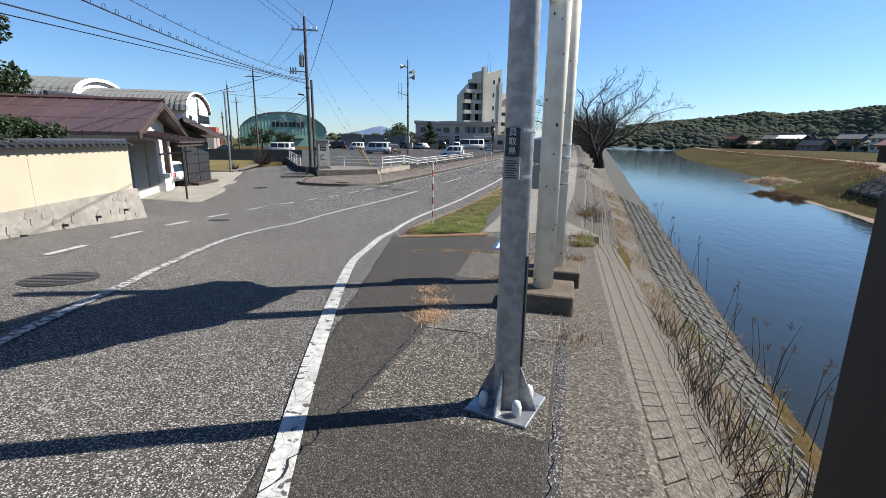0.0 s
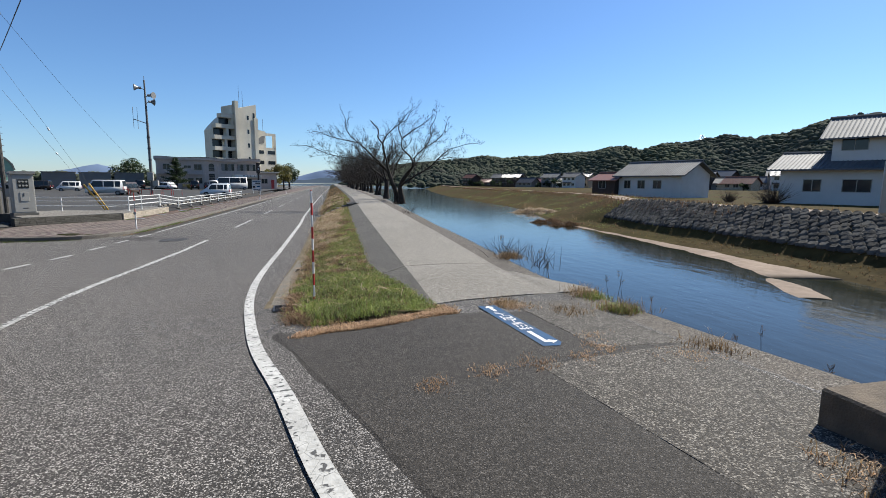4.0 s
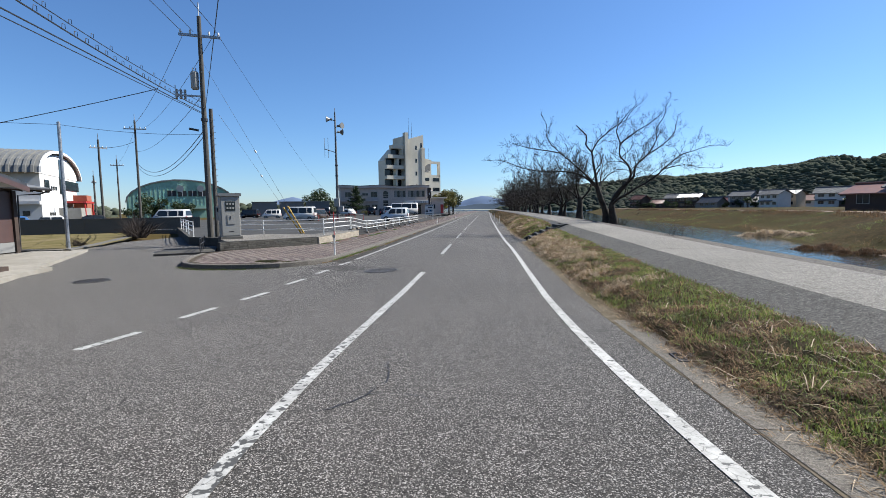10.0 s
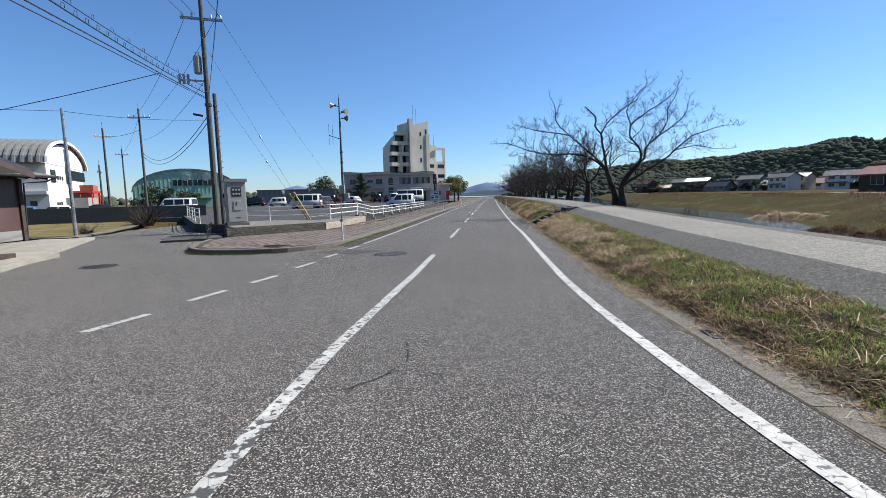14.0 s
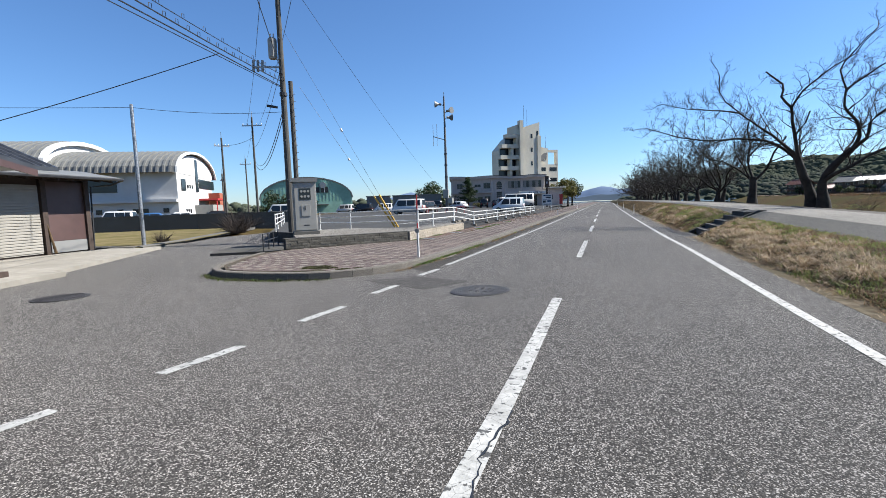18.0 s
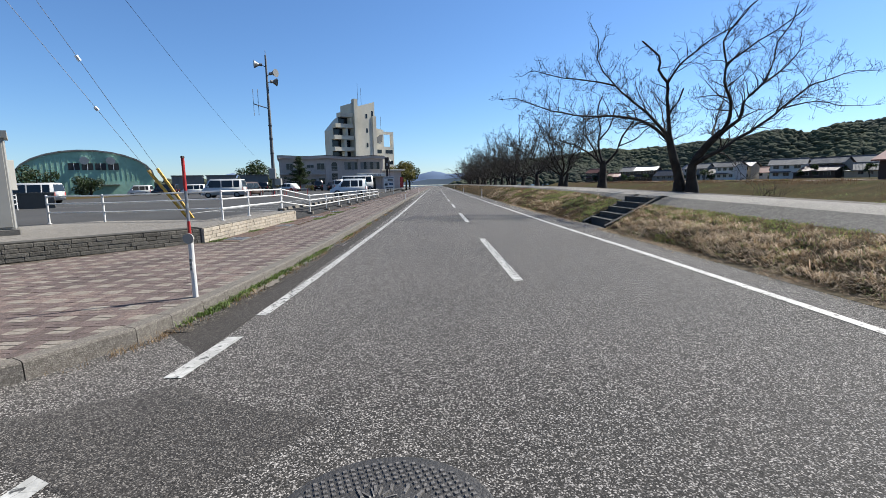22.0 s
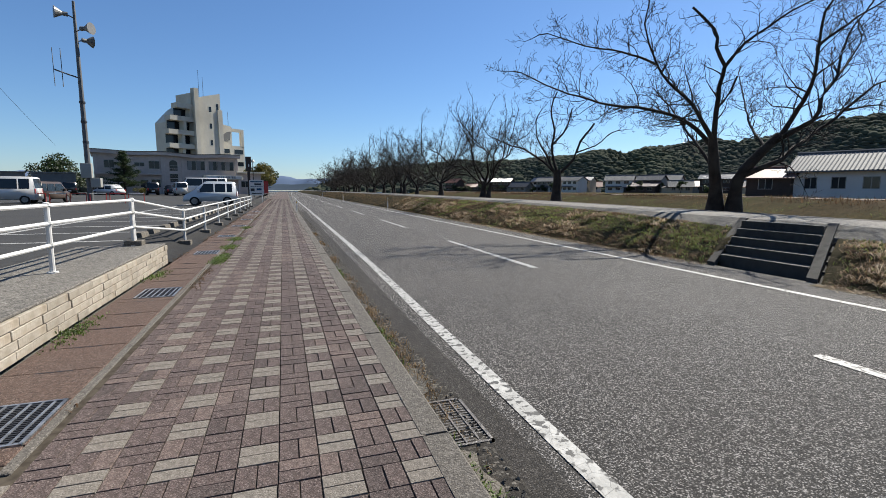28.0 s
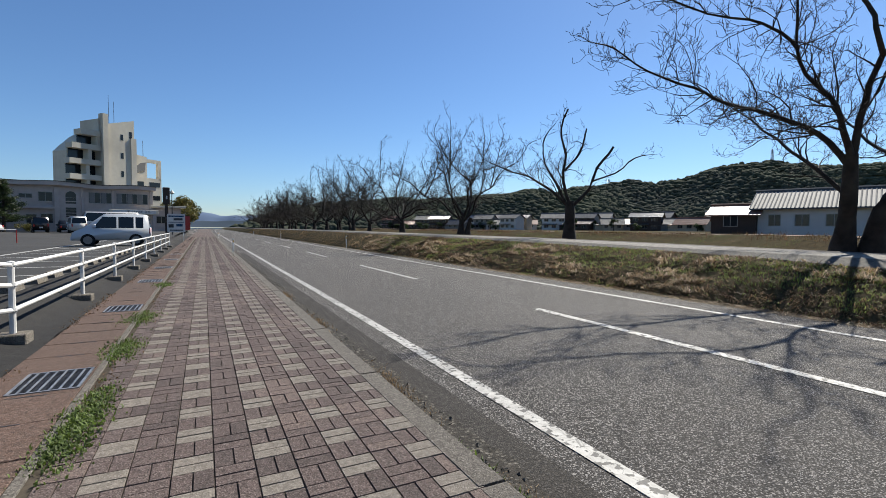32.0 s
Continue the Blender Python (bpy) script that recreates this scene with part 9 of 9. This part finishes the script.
# straw between kerb and gutter, and in the joints
sp_ = []
for i in range(1200):
    y = rnd.choice((23.4, 25.2, 27.0, 28.6, 30.9, 31.4, 32.1, 33.2, 34.3, 35.5, 38, 41, 44)) + rnd.gauss(0, 0.35)
    x = pave_right(y) + 0.22 + abs(rnd.gauss(0, 0.05)) + 0.1 * rnd.random()
    sp_.append((x, y, road_z(x, y) + 0.01, rnd.uniform(0.5, 1.1)))
blades("dry_grass", sp_, "straw", "dry weeds in the kerb gutter", 5, 0.085, 1.4, 0.0025, per=3)
gk, moss = [], []
for i in range(900):
    y = rnd.choice((22.6, 24.5, 26.2, 27.4, 29.3, 32.2, 36.1)) + rnd.gauss(0, 0.4)
    x = pave_right(y) + 0.2 + abs(rnd.gauss(0, 0.04))
    if y > 23.9:
        gk.append((x, y, road_z(x, y) + 0.01, rnd.uniform(0.4, 1.0)))
for i in range(1300):
    y = rnd.choice((24.4, 25.3, 25.9, 26.6, 27.9, 28.6, 29.1)) + rnd.gauss(0, 0.28)
    x = pave_right(y) + 0.19 + abs(rnd.gauss(0, 0.05))
    gk.append((x, y, road_z(x, y) + 0.02, rnd.uniform(0.5, 1.25)))
foot = [a * 1.55 - b * 0.55 for a, b in zip(KERB, off_line(KERB, 0.17)) if a.y < 22.4 and -14.4 < a.x < -10.8]
for i in range(900):
    k = rnd.randrange(len(foot) - 1)
    p = foot[k].lerp(foot[k + 1], rnd.random())
    if p.x > -11.6 and rnd.random() < 0.6:
        continue
    (moss if rnd.random() < 0.75 else gk).append((p.x + rnd.gauss(0, 0.05), p.y - abs(rnd.gauss(0, 0.09)), road_z(p.x, p.y) + 0.01, rnd.uniform(0.3, 0.9)))
for cy, cx, sx, n in ((41.8, -11.75, 0.1, 400), (39.9, -11.72, 0.08, 500), (36.2, -12.4, 0.06, 200), (33.0, -12.42, 0.05, 200), (30.6, -12.4, 0.06, 200), (46, -11.75, 0.08, 300), (37.6, -11.7, 0.07, 500), (38.1, -11.66, 0.06, 400)):
    for i in range(n):
        gk.append((cx + rnd.gauss(0, sx), cy + rnd.gauss(0, 0.25), PAVE, rnd.uniform(0.3, 0.7)))
for i in range(2600):
    a, q = rnd.uniform(0, 6.28), rnd.random() ** 0.5
    e = 0.75 + 0.5 * noise.noise((math.cos(a) * 1.6, math.sin(a) * 1.6, 4))
    moss.append((-11.6 + 0.5 * q * e * math.cos(a), 22.4 + 0.45 * q * e * math.sin(a), PAVE + 0.004, rnd.uniform(0.2, 0.42)))
for i in range(1100):
    y = rnd.uniform(21.75, 22.5)
    x = pave_right(y) - 0.02 - abs(rnd.gauss(0, 0.1))
    if noise.noise((x * 2.5, y * 2.5, 6)) > 0:
        moss.append((x, y, PAVE + 0.004, rnd.uniform(0.15, 0.35)))
lit = []
for i in range(2600):
    y = rnd.uniform(31, 56)
    x = (-12.5 if y > 37.8 and rnd.random() < 0.7 else -11.7) + rnd.gauss(0, 0.05)
    if noise.noise((x, y * 0.6, 8)) > -0.1:
        lit.append((x, y, PAVE + 0.006, rnd.uniform(0.3, 0.8)))
blades("leaf_litter", lit, "straw_red", "brown leaf litter along the pavement strip", 17, 0.06, 1.5, 0.006, "litter", per=1, flat=0.8)
blades("moss", moss, "moss", "dull olive moss in the paving joints", 16, 0.075, 1.25, 0.004, "moss", per=2)
blades("green_grass", gk, "weed", "small green weeds along kerb and wall", 6, 0.07, 1.2, 0.0075, per=2)

# weeds on the revetment ledges and path edge
wd, tall = [], []
for i in range(5200):
    y = rnd.uniform(-4, 26)
    pr = rev_prof(y)
    a, b = pr[3], pr[5]
    if noise.noise((y * 0.6, 3, 1)) < -0.15:
        continue
    t = rnd.random()
    wd.append((a[0] + (b[0] - a[0]) * t + rnd.gauss(0, 0.05), y, a[1] + (b[1] - a[1]) * t, rnd.uniform(0.6, 1.5)))
for i in range(2600):
    y = rnd.uniform(-4, 30)
    pr = rev_prof(y)
    wd.append((pr[6][0] + rnd.gauss(0, 0.12), y, pr[6][1], rnd.uniform(0.5, 1.3)))
for cx, cy, n in ((2.55, 10.8, 420), (2.35, 7.2, 160), (2.3, 6.2, 200), (2.2, 4.6, 120), (1.2, 2.5, 60), (1.9, 1.2, 60), (2.1, 0.4, 90), (1.6, 6.3, 120), (1.0, 6.9, 160)):
    for i in range(n):
        x, y = cx + rnd.gauss(0, 0.13), cy + rnd.gauss(0, 0.16)
        wd.append((x, y, (east_z(y) if x > 2.03 else road_z(x, y)) + 0.01, rnd.uniform(0.25, 0.8) if cx < 2.3 else rnd.uniform(0.6, 1.5)))
tf_ = []
for cx, cy, n, q in ((0.42, 1.55, 90, 0.1), (0.62, 1.08, 130, 0.09), (0.72, 0.62, 190, 0.1), (0.75, 0.42, 90, 0.07), (1.2, 2.55, 70, 0.12), (-0.1, 4.45, 60, 0.08), (0.35, 4.52, 70, 0.1), (0.8, 4.6, 50, 0.08), (1.15, 4.8, 80, 0.1), (1.25, 5.2, 40, 0.08), (0.95, 7.0, 120, 0.1), (1.1, 6.7, 80, 0.1), (1.75, 4.4, 60, 0.16), (-0.6, 4.32, 50, 0.08)):
    for i in range(n):
        x, y = cx + rnd.gauss(0, q), cy + rnd.gauss(0, q)
        tf_.append((x, y, road_z(x, y) + 0.015, rnd.uniform(0.3, 0.8) * (0.55 if cy > 4 else 1.0)))
blades("dry_grass", tf_, "straw_tan", "small reddish dry grass tufts in the asphalt seam", 18, 0.11, 1.45, 0.003, per=3, flat=0.6)
blades("dry_grass", wd, "straw", "dry weeds on the river ledge", 7, 0.16, 1.25, 0.0035, per=2)
gw_ = []
for cx, cy, n in ((2.3, 6.2, 220), (2.4, 7.0, 120)):
    for i in range(n):
        x, y = cx + rnd.gauss(0, 0.1), cy + rnd.gauss(0, 0.12)
        gw_.append((x, y, east_z(y), rnd.uniform(0.5, 1.0)))
for i in range(420):
    y = rnd.uniform(-3.5, 7.5)
    if noise.noise((y * 0.9, 7, 1)) < -0.1:
        continue
    pr = rev_prof(y)
    gw_.append((pr[4][0] + rnd.gauss(0, 0.12), y, pr[4][1], rnd.uniform(0.6, 1.2)))
blades("green_grass", gw_, "blade", "green weeds on the river ledge", 8, 0.14, 1.0, 0.004, per=3)
for k in range(52):
    y = rnd.uniform(-2.5, 6) if k > 26 else rnd.uniform(-2.5, 22)
    pr = rev_prof(y)
    base = Vector((pr[6][0] + rnd.gauss(0, 0.15), y, pr[6][1] - 0.05))
    w = thing("dead_weed", "tall dry dead weed stalk at the water's edge", "weed", base, 0, "dead weeds by the river")
    h = rnd.uniform(0.5, 1.25)
    ln_ = Vector((rnd.gauss(0, 0.14), rnd.gauss(0, 0.14), 1))
    part("stalk", T([(0, 0, 0), ln_ * h * 0.5, ln_ * h + Vector((rnd.gauss(0, .05), rnd.gauss(0, .05), 0))], [0.007, 0.006, 0.003], 5), "twig", w)
    bm = bmesh.new()
    for q in range(16):
        p0 = ln_ * h * rnd.uniform(0.88, 1.02)
        tube(bm, [p0, p0 + Vector((rnd.gauss(0, .03), rnd.gauss(0, .03), rnd.uniform(0.01, 0.06)))], [0.002, 0.004], 4, False)
    tagged(part("seed_head", bm, "straw_red", w), kind="stuff")
for (x, y, n) in ((2.55, 10.9, 60), (2.7, 9.6, 30), (2.6, 25, 40), (2.9, 33, 40), (3.3, -1.2, 70), (3.4, -0.4, 80), (3.5, 0.4, 70), (3.4, 1.2, 60), (3.6, 2.2, 60), (3.5, 3.4, 50)):
    bm = bmesh.new()
    for q in range(n):
        a, e, l = rnd.uniform(0, 6.28), rnd.uniform(0.5, 1.4), rnd.uniform(0.25, 0.6)
        p0 = Vector((rnd.gauss(0, 0.18), rnd.gauss(0, 0.25), 0))
        p1 = p0 + Vector((math.cos(a) * math.cos(e), math.sin(a) * math.cos(e), math.sin(e))) * l
        tube(bm, [p0, p0.lerp(p1, 0.5) + Vector((0, 0, 0.03)), p1], [0.005, 0.004, 0.002], 3, False)
    w = thing("dead_shrub", "clump of bare brown stalks at the path edge", "weed", (x, y, east_z(y) - 0.02 if x < 3 else rev_prof(y)[3][1] - 0.08), 0, "dead shrubs")
    tagged(part("stalk_tangle", bm, "twig", w), kind="stuff")

# far bank tussocks
tu, tg, tb_ = [], [], []
for i in range(30000):
    y = rnd.uniform(6, 110)
    x = far_x(y) + 0.4 + (bank_w(y) + 4.5) * rnd.random()
    if y < 36 and bank_w(y) * 0.46 < x - far_x(y) < bank_w(y) + 0.1:
        continue
    q = noise.noise((x * 0.35, y * 0.25, 8))
    (tg if q > 0.22 else (tu if q > -0.1 else tb_)).append((x, y, ground_z(x, y), rnd.uniform(0.8, 2.0)))
blades("dry_grass", tu, "bank_straw", "dry tussock grass on the far bank", 9, 0.12, 1.45, 0.014, per=1, flat=0.6)
blades("dry_grass", tb_, "straw_red", "brown tussock grass on the far bank", 11, 0.12, 1.45, 0.014, per=1, flat=0.6)
blades("green_grass", tg, "blade", "green grass on the far bank", 12, 0.13, 1.3, 0.014, per=1, flat=0.5)
bt = []
for i in range(9000):
    y = rnd.uniform(24, 150)
    x = far_x(y) + bank_w(y) + (rnd.uniform(-1.2, 0.5) if rnd.random() < 0.55 else rnd.uniform(2.8, 9.0))
    if noise.noise((x * 0.3, y * 0.2, 18)) > -0.25:
        bt.append((x, y, ground_z(x, y), rnd.uniform(0.7, 1.6)))
blades("dry_grass", bt, "straw_red", "tall brown dead grass along the dike top", 19, 0.36, 0.8, 0.016, per=1)
rd = []
for cx, cy in ((26.2, 62), (27.0, 66), (25.6, 58), (21.4, 40), (20.8, 34)):
    for i in range(240):
        rd.append((cx + rnd.gauss(0, 0.5), cy + rnd.gauss(0, 1.2), WATER + 0.15, rnd.uniform(1.2, 2.4)))
blades("reeds", rd, "straw", "pale dead reeds at the water's edge", 10, 0.35, 1.2, 0.014, per=1)

pc, bc = [], []
for (cx, cy, sx, h), out in [(q, pc) for q in ((21.3, 55.2, 0.5, 0.9), (22.3, 54.6, 0.6, 1.5), (23.2, 53.8, 0.5, 1.0), (22.9, 51.2, 0.4, 0.9), (22.5, 49.6, 0.4, 0.8))] + [(q, bc) for q in ((17.2, 40.6, 0.4, 0.8), (18.3, 40.4, 0.6, 1.1), (17.3, 37.5, 0.3, 0.7), (18.4, 37.1, 0.5, 1.0))]:
    for i in range(700):
        dx, dy = rnd.gauss(0, sx), rnd.gauss(0, sx * 0.8)
        k = math.exp(-(dx * dx + dy * dy) / (sx * sx * 2))
        out.append((cx + dx, cy + dy, max(WATER, ground_z(cx + dx, cy + dy)) + 0.35 * k * h * rnd.random(), h * (0.4 + 0.6 * k)))
blades("reeds", pc, "straw_pale", "bleached dead reed clumps at the far water's edge", 13, 0.32, 1.5, 0.016, per=2)
blades("reeds", bc, "straw_red", "brown dead grass clumps overhanging the far water's edge", 14, 0.3, 1.6, 0.014, per=2)

# ---- block paving ----
root_pave = thing("block_paving", "red and buff concrete block paving in basket weave", "paving", kind="structure")
rnd = random.Random(50)
S = 0.2
near = {}
def paver_mesh(w, l, m):
    bm = bmesh.new()
    g = 0.0022
    lo = [bm.verts.new(p) for p in ((g, g, -0.012), (w - g, g, -0.012), (w - g, l - g, -0.012), (g, l - g, -0.012))]
    hi = [bm.verts.new(p) for p in ((g + 0.0025, g + 0.0025, 0), (w - g - 0.0025, g + 0.0025, 0), (w - g - 0.0025, l - g - 0.0025, 0), (g + 0.0025, l - g - 0.0025, 0))]
    for q in range(4):
        bm.faces.new((lo[q], lo[(q + 1) % 4], hi[(q + 1) % 4], hi[q]))
    bm.faces.new(hi)
    return mesh_of("paver", bm, m)
acc = {q: ([], []) for q in ("brick_red", "brick_light", "brick_dark", "brick_pink")}
def paver(x, y, w, l, m):
    if m == "brick_red":
        q = noise.noise((x * 1.1, y * 0.8, 9)) + 0.8 * rnd.random()
        m = "brick_dark" if q > 0.72 else ("brick_pink" if q < 0.04 else m)
    z = PAVE + rnd.uniform(-0.002, 0.002)
    if 29.2 < y < 30.65 or 34.0 < y < 35.2:
        key = (w, l, m)
        if key not in near:
            near[key] = paver_mesh(w, l, m)
        ob = part("paver", near[key], None, root_pave)
        ob.matrix_basis = pose(x, y, z, rnd.uniform(-0.4, 0.4), rnd.uniform(-0.4, 0.4), 0)
        return
    v, f = acc[m]
    b, g = len(v), 0.0022
    v += [(x + g, y + g, z - 0.012), (x + w - g, y + g, z - 0.012), (x + w - g, y + l - g, z - 0.012), (x + g, y + l - g, z - 0.012)]
    g = 0.0047
    v += [(x + g, y + g, z), (x + w - g, y + g, z), (x + w - g, y + l - g, z), (x + g, y + l - g, z)]
    f += [(b, b + 1, b + 5, b + 4), (b + 1, b + 2, b + 6, b + 5), (b + 2, b + 3, b + 7, b + 6), (b + 3, b, b + 4, b + 7), (b + 4, b + 5, b + 6, b + 7)]
for j in range(int((100 - 21.8) / S)):
    y = 21.8 + S * j
    edge = pave_right(y + 0.1) + 0.04
    for i in range(30):
        x = edge - 0.01 - S * (i + 1)
        if x < -11.82 and y > 30.2 or x < pave_left(y + 0.1) + 0.15:
            break
        cross = (i + j) % 2 == 1
        if cross:
            m = "brick_light" if i % 2 == 0 else "brick_red"
            for k in range(2):
                paver(x, y + 0.1 * k, 0.2, 0.1, m)
        else:
            for k in range(2):
                paver(x + 0.1 * k, y, 0.1, 0.2, "brick_red")
for m, (v, f) in acc.items():
    tagged(part("paver_field", raw_mesh("paver_field", v, f, m), None, root_pave, "block pavers"), kind="stuff")
solid("pavement", raw_mesh("pavement", *grid(lambda y: lin(-12.5, pave_right(y), 3), lin(100, 330, 40), lambda x, y: PAVE), "brick_red"), None, "red block pavement far along the road", "pavement", "structure")
root_strip = thing("pavement_strip", "red concrete strip with joints along the low wall", "paving", kind="structure")
GRATES = (30.9, 34.68, 38.95, 42.82, 46.95, 51.0, 55.0, 59.0)
y = 30.4
rnd = random.Random(61)


def strip_slab(y0, y1, x0=-12.5, x1=-11.835):
    """One red slab, slightly out of level, with a black bar at its end for the shade in its lifting slot."""
    bm = B(x0, x1, y0 + 0.005, y1 - 0.005, PAVE - 0.05, PAVE + 0.002, bev=0.006)
    lift = rnd.uniform(-0.004, 0.004)
    for v in bm.verts:
        v.co.z += lift * (1 if v.co.y > (y0 + y1) / 2 else -1)
    sl = part("slab", bm, "strip", root_strip)
    if y1 - y0 > 0.35 and x1 - x0 > 0.5:
        # no notch is cut: a thin black bar paints the slot's shade
        part("lifting_slot", B(-12.27, -12.03, y1 - 0.022, y1 - 0.006, PAVE - 0.04, PAVE + 0.0035 + abs(lift)), "black", sl, "black bar painted as the shade in a lifting slot")


while y < 100:
    g = next((q for q in GRATES if y < q + 0.3), 999)
    if y > g - 0.42:
        if g - 0.3 - y > 0.06:
            strip_slab(y, g - 0.3)
        for x0, x1 in ((-12.5, -12.315), (-11.845, -11.835)):
            part("slab", B(x0, x1, g - 0.3, g + 0.3, PAVE - 0.05, PAVE + 0.002), "strip", root_strip)
        y = g + 0.3
        continue
    l = min(0.6, g - 0.3 - y)
    strip_slab(y, y + l)
    y += l
for k in range(36):
    part("edging", B(-11.83, -11.77, 30.3 + 2 * k, 32.29 + 2 * k, PAVE - 0.05, PAVE + 0.006, bev=0.005), "kerb", root_strip, "narrow concrete edging")
